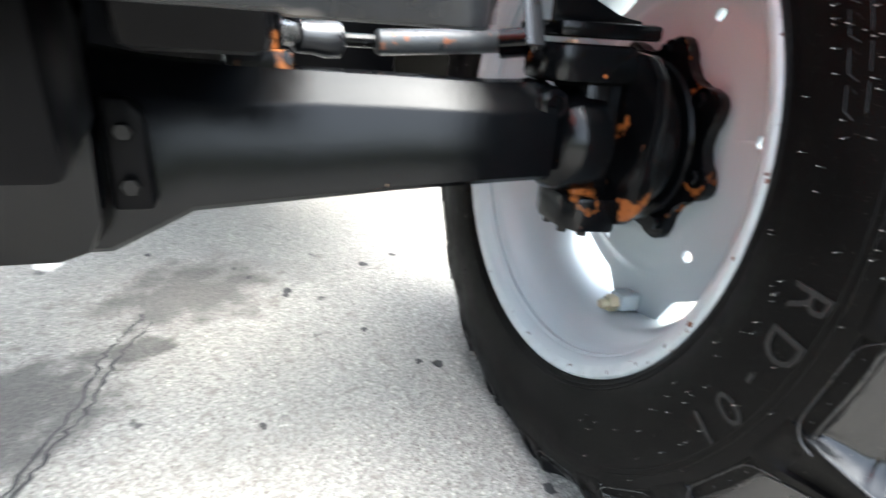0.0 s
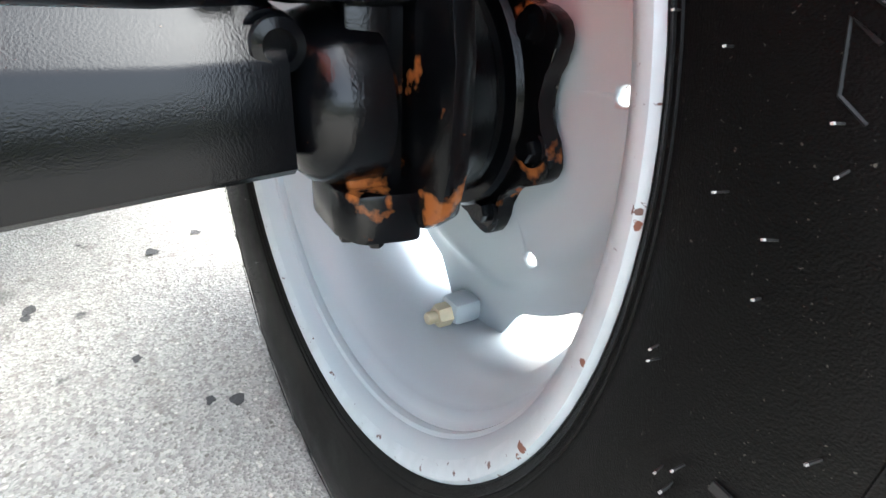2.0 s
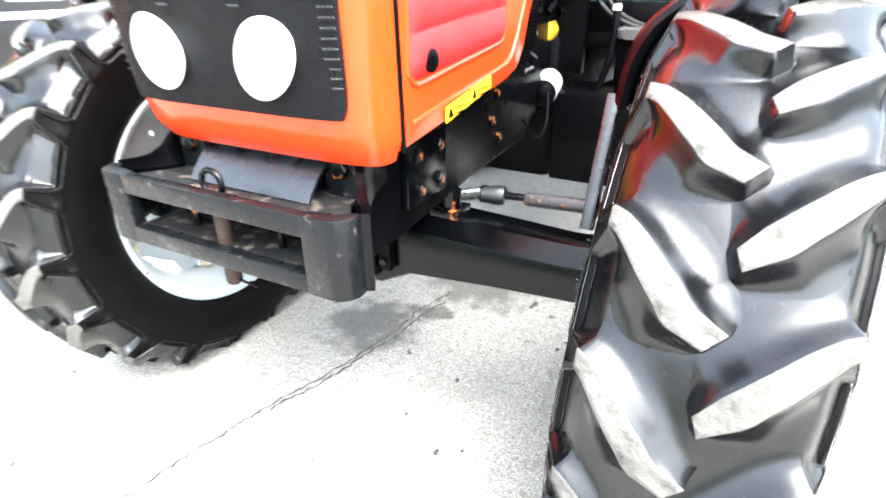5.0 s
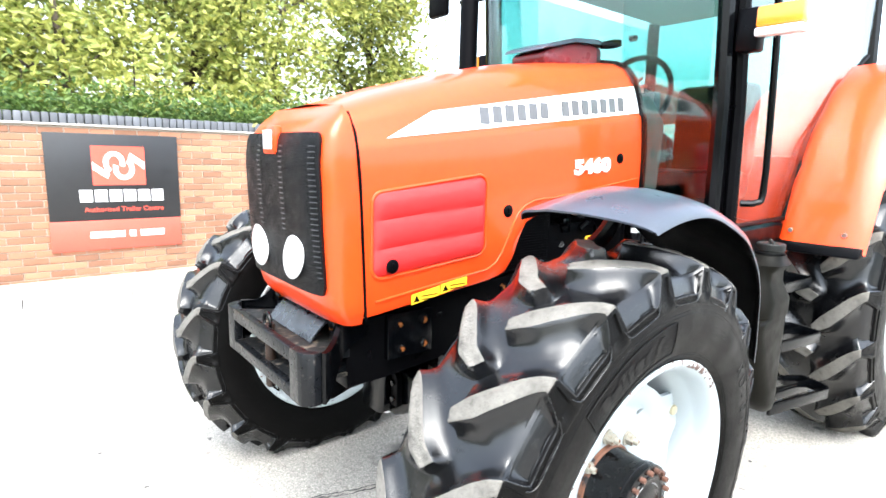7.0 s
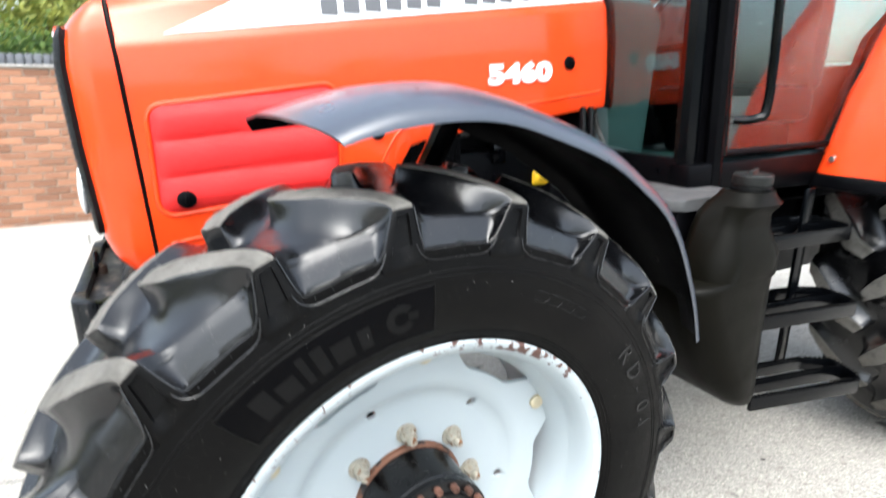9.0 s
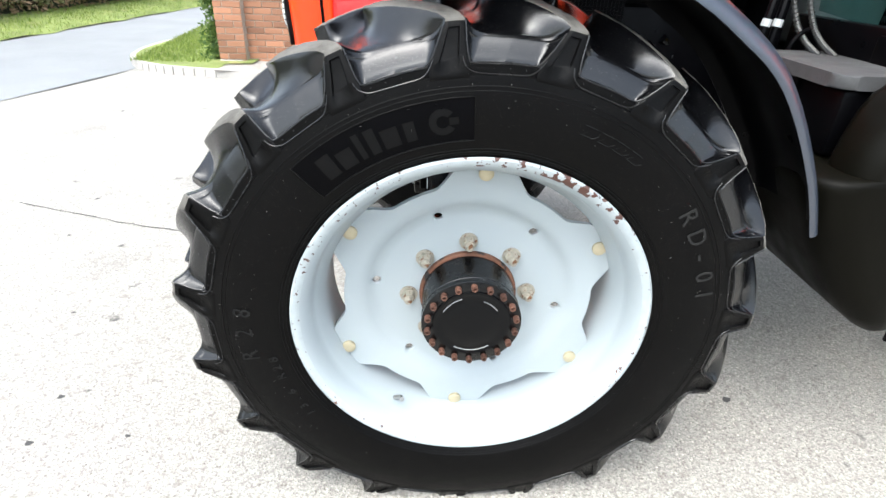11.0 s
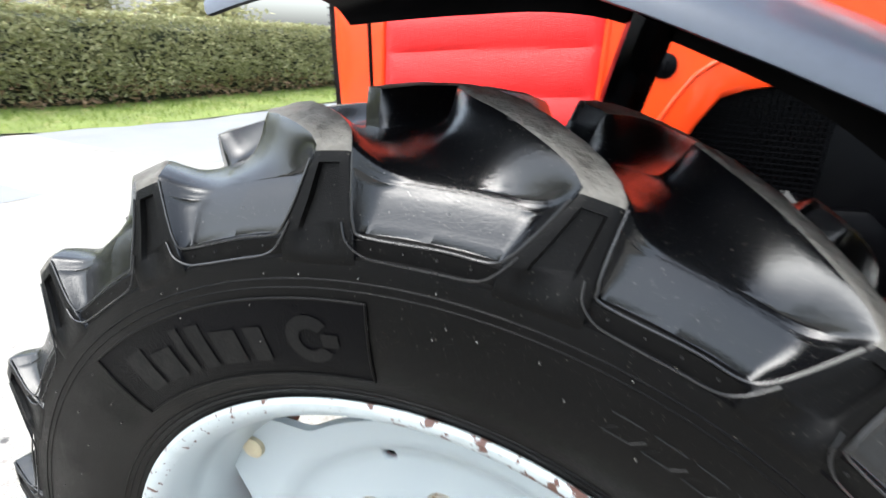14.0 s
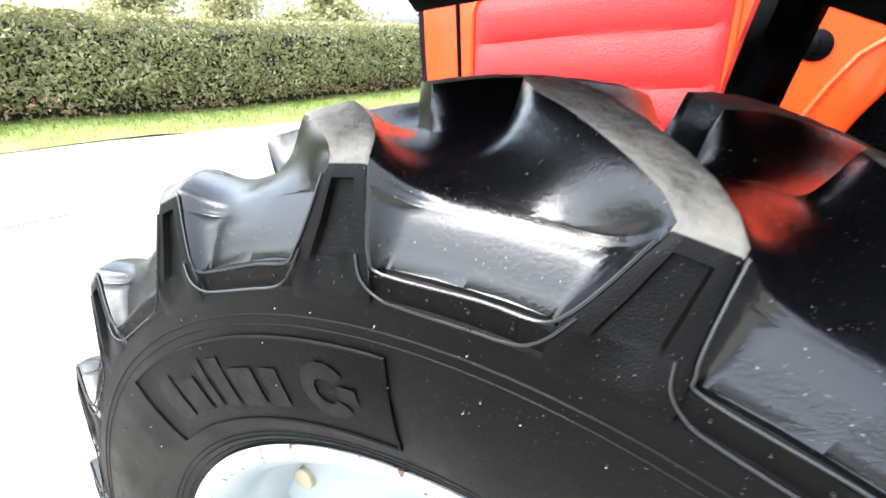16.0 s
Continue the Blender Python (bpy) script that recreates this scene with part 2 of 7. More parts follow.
def forecourt_material():
    """Worn pale asphalt: packed small stones, soft dirt, oil marks with shapes of their own."""
    m = material("worn_pale_asphalt", (0.305, 0.287, 0.256), 0.92, vary=0.10, grain=240, bump=0.0, blotch=1.3)
    n, l = m.node_tree.nodes, m.node_tree.links
    b = n["Principled BSDF"]
    old = b.inputs["Base Color"].links[0].from_socket
    tc = n.new("ShaderNodeTexCoord")

    def mix(fac, a, c):
        x = n.new("ShaderNodeMix")
        x.data_type = "RGBA"
        l.new(fac, x.inputs[0])
        l.new(a, x.inputs[6])
        if isinstance(c, tuple):
            x.inputs[7].default_value = (*c, 1)
        else:
            l.new(c, x.inputs[7])
        return x.outputs[2]

    def ramp(fac, lo, hi, a=(0, 0, 0), c=(1, 1, 1)):
        r = n.new("ShaderNodeValToRGB")
        r.color_ramp.elements[0].position, r.color_ramp.elements[1].position = lo, hi
        r.color_ramp.elements[0].color, r.color_ramp.elements[1].color = (*a, 1), (*c, 1)
        l.new(fac, r.inputs["Fac"])
        return r.outputs["Color"]

    def noisy(scale, detail=4.0):
        t = n.new("ShaderNodeTexNoise")
        t.inputs["Scale"].default_value, t.inputs["Detail"].default_value = scale, detail
        l.new(tc.outputs["Object"], t.inputs["Vector"])
        return t.outputs["Fac"]
    # stones of a few millimetres, each with a tone of its own
    v = n.new("ShaderNodeTexVoronoi")
    v.inputs["Scale"].default_value = 210.0
    l.new(tc.outputs["Object"], v.inputs["Vector"])
    sep = n.new("ShaderNodeSeparateColor")
    l.new(v.outputs["Color"], sep.inputs[0])
    stones = ramp(sep.outputs[0], 0.0, 1.0, (0.14, 0.131, 0.117), (0.50, 0.471, 0.42))
    half = n.new("ShaderNodeValue")
    half.outputs[0].default_value = 0.62
    colour = mix(half.outputs[0], old, stones)
    big = n.new("ShaderNodeTexVoronoi")
    big.inputs["Scale"].default_value = 105.0
    l.new(tc.outputs["Object"], big.inputs["Vector"])
    tone = n.new("ShaderNodeSeparateColor")
    l.new(big.outputs["Color"], tone.inputs[0])
    here = n.new("ShaderNodeMath")
    here.operation = "MULTIPLY"
    l.new(ramp(tone.outputs[1], 0.68, 0.72), here.inputs[0])
    l.new(ramp(big.outputs["Distance"], 0.34, 0.42, (1, 1, 1), (0, 0, 0)), here.inputs[1])
    colour = mix(here.outputs[0], colour, ramp(tone.outputs[0], 0.2, 0.9, (0.17, 0.155, 0.135), (0.56, 0.52, 0.45)))
    colour = mix(ramp(noisy(24.0, 6.0), 0.60, 0.72), colour, (0.21, 0.194, 0.170))
    colour = mix(ramp(noisy(9.0, 6.0), 0.68, 0.73), colour, (0.085, 0.081, 0.077))
    colour = mix(ramp(noisy(1.6, 5.0), 0.60, 0.85), colour, (0.15, 0.142, 0.132))
    # oil marks under the tractor
    for x, y, r, lo, hi in ((0.44, 0.03, 7.0, 0.30, 0.62), (0.72, -0.06, 3.6, 0.42, 0.95), (0.25, 0.20, 4.5, 0.5, 1.0), (1.0, -1.2, 5.5, 0.35, 0.75), (1.35, -1.3, 5.0, 0.35, 0.75)):
        d = n.new("ShaderNodeVectorMath")
        d.operation = "DISTANCE"
        d.inputs[1].default_value = (x, y, 0)
        l.new(tc.outputs["Object"], d.inputs[0])
        k = n.new("ShaderNodeMath")
        k.operation = "MULTIPLY_ADD"
        k.inputs[1].default_value = r
        l.new(d.outputs["Value"], k.inputs[0])
        add = n.new("ShaderNodeMath")
        add.operation = "MULTIPLY_ADD"
        add.inputs[1].default_value, add.inputs[2].default_value = 1.6, -0.8
        l.new(noisy(11.0, 5.0), add.inputs[0])
        l.new(add.outputs[0], k.inputs[2])
        colour = mix(ramp(k.outputs[0], lo, hi, (0.75, 0.75, 0.75), (0, 0, 0)), colour, (0.075, 0.070, 0.064))
    l.new(colour, b.inputs["Base Color"])
    bp = n.new("ShaderNodeBump")
    bp.inputs["Strength"].default_value, bp.inputs["Distance"].default_value = 0.7, 0.003
    l.new(v.outputs["Distance"], bp.inputs["Height"])
    l.new(bp.outputs["Normal"], b.inputs["Normal"])
    return m


M_GROUND = forecourt_material()
M_STAIN = material("oil_stain", (0.055, 0.052, 0.05), 0.8, vary=0.3, grain=120, bump=0.6, blotch=6)


# ---------------------------------------------------------------- mesh helpers
def finish(bm, angle=35):
    bmesh.ops.recalc_face_normals(bm, faces=bm.faces)
    for f in bm.faces:
        f.smooth = True
    for e in bm.edges:
        e.smooth = len(e.link_faces) != 2 or e.calc_face_angle(0) < radians(angle)
    return bm


def mesh_of(name, bm, mats, angle=35):
    finish(bm, angle)
    me = bpy.data.meshes.new(name)
    bm.to_mesh(me)
    bm.free()
    for m in mats if isinstance(mats, (list, tuple)) else [mats]:
        me.materials.append(m)
    return me


def part(name, bm, mats, parent=None, label="", angle=35):
    """Links a bmesh as one mesh object under a thing or a part."""
    ob = new(name, mesh_of(name, bm, mats, angle))
    ob.parent = parent
    return tagged(ob, label) if label else ob


def thing(name, label, category, group="", kind=""):
    return tagged(new(name), label, category, group, kind)


def bm_box(lo, hi, bevel=0.0, bm=None, m=None, seg=2):
    bm2 = bmesh.new()
    bmesh.ops.create_cube(bm2, size=1)
    for v in bm2.verts:
        v.co = Vector([lo[i] + (v.co[i] + 0.5) * (hi[i] - lo[i]) for i in range(3)])
    if bevel:
        bmesh.ops.bevel(bm2, geom=bm2.edges[:] + bm2.verts[:], offset=bevel, segments=seg, profile=0.5, affect="EDGES")
    if m:
        bm2.transform(m)
    return join(bm, bm2)


def join(bm, bm2):
    if bm is None:
        return bm2
    me = bpy.data.meshes.new("tmp")
    bm2.to_mesh(me)
    bm2.free()
    bm.from_mesh(me)
    bpy.data.meshes.remove(me)
    return bm


def bm_prism(outline, axis, lo, hi, bevel=0.0, bm=None):
    """An outline of 2D points pushed along an axis: axis y takes (x, z), axis x takes (y, z), axis z takes (x, y)."""
    bm2 = bmesh.new()

    def place(p, d):
        return {"x": (d, p[0], p[1]), "y": (p[0], d, p[1]), "z": (p[0], p[1], d)}[axis]
    a = [bm2.verts.new(place(p, lo)) for p in outline]
    b = [bm2.verts.new(place(p, hi)) for p in outline]
    k = len(outline)
    bm2.faces.new(a)
    bm2.faces.new(b[::-1])
    for i in range(k):
        bm2.faces.new((a[i], a[(i + 1) % k], b[(i + 1) % k], b[i]))
    if bevel:
        bmesh.ops.bevel(bm2, geom=bm2.edges[:], offset=bevel, segments=2, profile=0.5, affect="EDGES")
    return join(bm, bm2)


def bm_revolve(profile, steps=48, axis="y", bm=None, closed=False):
    """Turns (axial, radius) points round an axis through the origin."""
    bm2 = bmesh.new()
    rings = []
    for s, r in profile:
        ring = []
        for i in range(steps):
            a = 2 * math.pi * i / steps
            c, d = r * math.cos(a), r * math.sin(a)
            ring.append(bm2.verts.new({"y": (d, s, c), "z": (c, d, s), "x": (s, c, d)}[axis]))
        rings.append(ring)
    pairs = list(zip(rings, rings[1:])) + ([(rings[-1], rings[0])] if closed else [])
    for p, q in pairs:
        for i in range(steps):
            j = (i + 1) % steps
            bm2.faces.new((p[i], p[j], q[j], q[i]))
    return join(bm, bm2)


def bm_disc_stack(profile, steps=32, axis="y", bm=None):
    """A solid of revolution, closed at both ends."""
    bm2 = bm_revolve(profile, steps, axis)
    bmesh.ops.holes_fill(bm2, edges=[e for e in bm2.edges if e.is_boundary], sides=0)
    return join(bm, bm2)


def bm_tube(points, radius, sides=8, bm=None, closed=False, flat=None):
    """A round bar along points; radius may be a list. flat: squash along the second frame axis."""
    bm2 = bmesh.new()
    pts = [Vector(p) for p in points]
    k = len(pts)
    rings, up = [], None
    for i, p in enumerate(pts):
        a = pts[(i - 1) % k] if closed or i else pts[0]
        b = pts[(i + 1) % k] if closed or i < k - 1 else pts[-1]
        t = (b - a).normalized()
        if up is None:
            up = Vector((0, 0, 1)) if abs(t.z) < 0.9 else Vector((1, 0, 0))
        u = (up - t * up.dot(t)).normalized()
        w = t.cross(u)
        up = u
        r = radius[i] if isinstance(radius, (list, tuple)) else radius
        f = flat or 1.0
        rings.append([bm2.verts.new(p + (u * math.cos(2 * math.pi * j / sides) + w * f * math.sin(2 * math.pi * j / sides)) * r) for j in range(sides)])
    for p, q in list(zip(rings, rings[1:])) + ([(rings[-1], rings[0])] if closed else []):
        for j in range(sides):
            bm2.faces.new((p[j], p[(j + 1) % sides], q[(j + 1) % sides], q[j]))
    if not closed:
        bm2.faces.new(rings[0][::-1])
        bm2.faces.new(rings[-1])
    return join(bm, bm2)


def arc(c, r, a0, a1, k, plane="xz", at=0.0):
    out = []
    for i in range(k + 1):
        a = radians(a0 + (a1 - a0) * i / k)
        u, v = c[0] + r * math.cos(a), c[1] + r * math.sin(a)
        out.append({"xz": (u, at, v), "xy": (u, v, at), "yz": (at, u, v)}[plane])
    return out


def smooth_curve(points, k=6):
    """Catmull-Rom through the points."""
    p = [Vector(q) for q in points]
    p = [2 * p[0] - p[1]] + p + [2 * p[-1] - p[-2]]
    out = []
    for i in range(1, len(p) - 2):
        for j in range(k):
            t = j / k
            out.append(0.5 * ((2 * p[i]) + (p[i + 1] - p[i - 1]) * t + (2 * p[i - 1] - 5 * p[i] + 4 * p[i + 1] - p[i + 2]) * t * t
                              + (3 * p[i] - p[i - 1] - 3 * p[i + 1] + p[i + 2]) * t ** 3))
    return out + [p[-2]]


def bm_grid(rows, bm=None, thick=0.0, material_of=None):
    """A sheet through rows of points of equal length."""
    bm2 = bmesh.new()
    vs = [[bm2.verts.new(p) for p in row] for row in rows]
    for i in range(len(vs) - 1):
        for j in range(len(vs[0]) - 1):
            f = bm2.faces.new((vs[i][j], vs[i][j + 1], vs[i + 1][j + 1], vs[i + 1][j]))
            if material_of:
                f.material_index = material_of(i, j)
    if thick:
        bmesh.ops.recalc_face_normals(bm2, faces=bm2.faces)
        bmesh.ops.solidify(bm2, geom=bm2.faces[:], thickness=thick)
    return join(bm, bm2)


def text_mesh(body, size, depth=0.002, mat=None, align="CENTER", bold=0.0):
    """Raised letters in the XY plane, standing along +Y, facing +Z."""
    c = bpy.data.curves.new("txt", "FONT")
    c.body, c.size, c.extrude, c.align_x, c.align_y, c.offset = body, size, depth, align, "CENTER", bold
    c.resolution_u = 3
    ob = bpy.data.objects.new("txt", c)
    scene.collection.objects.link(ob)
    me = bpy.data.meshes.new_from_object(ob.evaluated_get(bpy.context.evaluated_depsgraph_get()))
    bpy.data.objects.remove(ob)
    bpy.data.curves.remove(c)
    me.materials.clear()
    if mat:
        me.materials.append(mat)
    return me


MID = -0.07           # the tractor's middle plane


def sides():
    """The left side, then the right one, whose parts are moved so that both mirror each other across the middle plane."""
    yield -1
    before = set(tractor.children)
    yield 1
    for ob in set(tractor.children) - before:
        ob.location.y += 2 * MID


def lerp_table(table, x):
    """Straight-line interpolation in a table of (x, value)."""
    if x <= table[0][0]:
        return table[0][1]
    for (a, va), (b, vb) in zip(table, table[1:]):
        if x <= b:
            return va + (vb - va) * (x - a) / (b - a)
    return table[-1][1]


# ---------------------------------------------------------------- ground, road, wall, hedge
WALL_Y, WALL_END = 5.3, -2.75      # the wall's face and its end towards the road


def ground_height(x, y):
    """Level under the tractor, falling a little towards the wall."""
    t = min(1.0, max(0.0, (y - 1.6) / 3.7))
    return -0.12 * t * t * (3 - 2 * t)


def sheet(name, outline, z, mat, label, category, kind="structure"):
    bm = bmesh.new()
    bm.faces.new([bm.verts.new((*p, z)) for p in outline])
    ob = part(name, bm, mat)
    return tagged(ob, label, category, kind=kind)


def make_ground():
    xs = [-400, -150, -60, -30] + [-16 + i * 0.5 for i in range(65)] + [30, 60, 150, 400]
    ys = [-400, -150, -60, -30, -12, -6] + [-3 + i * 0.4 for i in range(36)] + [16, 30, 60, 150, 400]
    bm = bm_grid([[(x, y, ground_height(x, y)) for x in xs] for y in ys])
    tagged(part("ground", bm, M_GROUND), "pale worn asphalt forecourt with oil marks", "ground", kind="structure")


make_ground()

# the road runs past the front of the forecourt, with a verge and a hedge on its far side
ROAD_DIR = Vector((0.0896, 0.9960, 0.0))        # along the road
ROAD_OUT = Vector((-0.9960, 0.0896, 0.0))       # away from the tractor
ROAD_FAR = Vector((-6.95, 1.2, 0.0))           # a point on the far edge


def road_point(along, out, z=0.0):
    p = ROAD_FAR + ROAD_DIR * along + ROAD_OUT * out
    return (p.x, p.y, z + ground_height(p.x, p.y))


def make_road():
    bm = bm_grid([[road_point(a, o, 0.006) for o in (-2.85, -1.9, -0.9, 0.05)] for a in range(-120, 160, 2)])
    tagged(part("road", bm, M_ROAD), "grey tarmac lane beside the forecourt", "road", kind="structure")
    rng = random.Random(3)
    rows = []
    for a in range(-240, 320):
        e = rng.uniform(-0.05, 0.08)
        rows.append([road_point(a * 0.5, o + (e if o < 0.1 else 0), z + rng.uniform(-0.01, 0.02)) for o, z in ((0.0, 0.012), (0.12, 0.05), (0.6, 0.07), (1.3, 0.09), (2.6, 0.16), (9, 0.2))])
    tagged(part("verge", bm_grid(rows), M_GRASS), "strip of mown grass between lane and hedge", "verge", kind="structure")


make_road()


def leaf_cloud(name, places, size, mat, rng, label="", parent=None, flat=0.0):
    """Small bent leaves at the places, as one mesh."""
    verts, faces = [], []
    for p in places:
        u = Vector((rng.gauss(0, 1), rng.gauss(0, 1), rng.gauss(0, 1) * (1 - flat))).normalized()
        w = u.cross(Vector((rng.gauss(0, 1), rng.gauss(0, 1), rng.gauss(0, 1)))).normalized()
        s = size * rng.uniform(0.6, 1.4)
        q = Vector(p)
        n = u.cross(w) * s * 0.25
        i = len(verts)
        verts += [q - u * s, q + w * s * 0.5 + n, q + u * s, q - w * s * 0.5 + n]
        faces += [(i, i + 1, i + 2), (i, i + 2, i + 3)]
    me = bpy.data.meshes.new(name)
    me.from_pydata(verts, [], faces)
    me.materials.append(mat)
    ob = new(name, me)
    ob.parent = parent
    if label:
        ob["label"] = label
    return ob


def make_hedge():
    rng = random.Random(11)
    hedge = thing("hedge", "clipped mixed hedge with brown twiggy base", "hedge", kind="stuff")
    core, low = [], []
    L0, L1 = -14, 48
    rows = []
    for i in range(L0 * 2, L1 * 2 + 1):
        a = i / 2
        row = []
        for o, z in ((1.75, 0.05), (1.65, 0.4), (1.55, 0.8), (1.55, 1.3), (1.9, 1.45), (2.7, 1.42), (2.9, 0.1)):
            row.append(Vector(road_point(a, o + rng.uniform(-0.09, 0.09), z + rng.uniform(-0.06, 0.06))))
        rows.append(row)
    # dark sheet that stands for the shade between the leaves
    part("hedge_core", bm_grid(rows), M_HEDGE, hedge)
    face, top, base = [], [], []
    for k in range(120000):
        a = L0 + 9 + (L1 - L0 - 9) * rng.random() ** 2.0
        if rng.random() < 0.12:
            a = rng.uniform(L0, L0 + 9)
        z = rng.uniform(0.22, 1.54)
        bulge = 0.12 * noise.noise(Vector((a * 0.9, z * 1.7, 0))) + 0.08 * noise.noise(Vector((a * 3.1, z * 3.7, 5)))
        if z < 0.6 and rng.random() < (0.6 - z) * 1.9 + 0.25 * noise.noise(Vector((a * 0.7, 9, 0))):
            continue
        if rng.random() < 0.2:
            p = road_point(a, rng.uniform(1.42, 2.8), 1.44 + abs(rng.gauss(0, 0.06)) + 0.05 * noise.noise(Vector((a, 0, 3))))
            (top if rng.random() < 0.6 else face).append(p)
        else:
            o = 1.52 + bulge + abs(rng.gauss(0, 0.08)) + max(0, 0.5 - z) * 0.4
            face.append(road_point(a, o - 0.12, z))
    for k in range(9000):
        a = L0 + (L1 - L0) * rng.random() ** 1.7
        base.append(road_point(a, 1.42 + rng.uniform(0, 0.35), rng.uniform(0.05, 0.55)))
    leaf_cloud("hedge_face", face, 0.042, M_LEAF, rng, parent=hedge)
    leaf_cloud("hedge_top", top, 0.036, M_LEAF_RED, rng, parent=hedge)
    leaf_cloud("hedge_base", base, 0.05, M_TWIG, rng, parent=hedge)


make_hedge()


def make_grass_blades():
    rng = random.Random(5)
    verts, faces = [], []
    for k in range(26000):
        a, o = -8 + 36 * rng.random() ** 1.4, rng.uniform(0.0, 1.6)
        p = Vector(road_point(a, o, 0.03 + o * 0.05))
        h, w = rng.uniform(0.03, 0.11), 0.006
        lean = Vector((rng.uniform(-1, 1), rng.uniform(-1, 1), 0)) * h * 0.5
        d = Vector((rng.uniform(-1, 1), rng.uniform(-1, 1), 0)).normalized() * w
        i = len(verts)
        verts += [p - d, p + d, p + lean + Vector((0, 0, h))]
        faces.append((i, i + 1, i + 2))
    for k in range(9000):
        x, y = rng.uniform(-3.7, -2.75), rng.uniform(5.0, 8.8)
        p = Vector((x - (y - 4.3) * 0.12, y, ground_height(x, y) + 0.1))
        h, w = rng.uniform(0.02, 0.07), 0.005
        lean = Vector((rng.uniform(-1, 1), rng.uniform(-1, 1), 0)) * h * 0.5
        d = Vector((rng.uniform(-1, 1), rng.uniform(-1, 1), 0)).normalized() * w
        i = len(verts)
        verts += [p - d, p + d, p + lean + Vector((0, 0, h))]
        faces.append((i, i + 1, i + 2))
    me = bpy.data.meshes.new("grass")
    me.from_pydata(verts, [], faces)
    me.materials.append(leaf_material("grass_blades", (0.10, 0.17, 0.02), (0.30, 0.36, 0.09)))
    tagged(new("grass", me), "short green and straw-coloured grass", "grass", kind="stuff")


make_grass_blades()


def make_corner():
    """The grassed corner between wall end and lane, edged with pale kerbs."""
    edge = smooth_curve([(-2.6, 4.66, 0), (-3.25, 4.8, 0), (-3.75, 5.15, 0), (-4.0, 5.7, 0), (-4.05, 6.6, 0), (-3.8, 9.0, 0), (-3.4, 13.0, 0)], 5)
    z = lambda p, h: (p.x, p.y, ground_height(p.x, p.y) + h)
    rows = [[z(p, 0.1) for p in edge], [z(p.lerp(Vector((-2.6, p.y + 0.6, 0)), 0.5), 0.11) for p in edge], [z(Vector((-2.3, max(p.y + 0.3, 5.0), 0)), 0.12) for p in edge]]
    tagged(part("grass_corner", bm_grid(rows), M_GRASS), "rough grass corner at the end of the brick wall", "grass", kind="structure")
    kerb = tagged(new("kerb"), "pale concrete kerb edging the grass and wall", "kerb", kind="structure")
    line = [Vector((6.0, 4.5, 0)), Vector((-2.0, 4.55, 0))] + list(edge)
    pts = []
    for a, b in zip(line, line[1:]):
        k = max(1, round((b - a).length / 0.9))
        pts += [a.lerp(b, i / k) for i in range(k)]
    pts.append(line[-1])
    for a, b in zip(pts, pts[1:]):
        d = (b - a).normalized()
        n = Vector((-d.y, d.x, 0))
        a2, b2 = a + d * 0.005, b - d * 0.005
        bm = bmesh.new()
        za, zb = ground_height(a.x, a.y), ground_height(b.x, b.y)
        v = [bm.verts.new((*(q + n * s).xy, zz + h)) for q, zz in ((a2, za), (b2, zb)) for s, h in ((-0.06, -0.1), (-0.06, 0.085), (-0.045, 0.1), (0.06, 0.1), (0.06, -0.1))]
        for i in range(5):
            bm.faces.new((v[i], v[(i + 1) % 5], v[5 + (i + 1) % 5], v[5 + i]))
        bm.faces.new(v[:5])
        bm.faces.new(v[5:][::-1])
        part("kerb_stone", bm, M_STONE, kerb)
    bm = bm_grid([[(x, y, ground_height(x, y) + 0.098) for x in (-2.62, -1, 1, 3, 6, 14)] for y in (4.55, 4.8, 5.4)])
    tagged(part("pavement", bm, M_GROUND), "narrow pale strip at the foot of the wall", "pavement", kind="structure")


make_corner()


# ---------------------------------------------------------------- the front wheel
HUB = Vector((0.001, -0.910, 0.566))
STEER = 1.4           # degrees by which the front wheels are turned
WIDE_OUT, WIDE_IN = 0.945, 0.985    # width of the outer and inner half against the section below


def wide(y):
    """Outer half (negative) a little narrower than the inner half."""
    return y * (WIDE_OUT if y < 0 else WIDE_OUT + (WIDE_IN - WIDE_OUT) * min(1.0, max(0.0, (y - 0.15) / 0.03)))


DISC_Y = 0.010        # the wheel centre sits a little inside the middle plane
CAMBER = 2.4
PITCH = 360.0 / 19
SHOULDER_PHASE = {-1: 5.7, 1: -3.0}       # degrees towards the front from the top, outer and inner lugs
# half of the carcass: distance from the middle plane, radius
CARCASS = [(0.158, 0.366), (0.164, 0.386), (0.171, 0.394), (0.178, 0.410), (0.1845, 0.435), (0.1885, 0.468), (0.188, 0.500), (0.1855, 0.522), (0.1835, 0.531),
           (0.1795, 0.5325), (0.178, 0.546), (0.175, 0.5485), (0.1700, 0.5487), (0.1665, 0.553), (0.1595, 0.566), (0.1495, 0.581), (0.132, 0.5925), (0.100, 0.599), (0.050, 0.605), (0.0, 0.607)]


def on_wheel(angle, r, y):
    a = radians(angle)
    return Vector((-r * math.sin(a), y, r * math.cos(a)))


def squash(co, ground):
    """Flattens what would go below the ground, and pushes the flanks out a little."""
    if co.z < ground:
        over = ground - co.z
        co = Vector((co.x, co.y * (1 + 0.5 * over), ground + 0.03 * over))
    elif co.z < ground + 0.16:
        k = (ground + 0.16 - co.z) / 0.16
        co = Vector((co.x, co.y * (1 + 0.05 * k * (1 - k)), co.z))
    return co


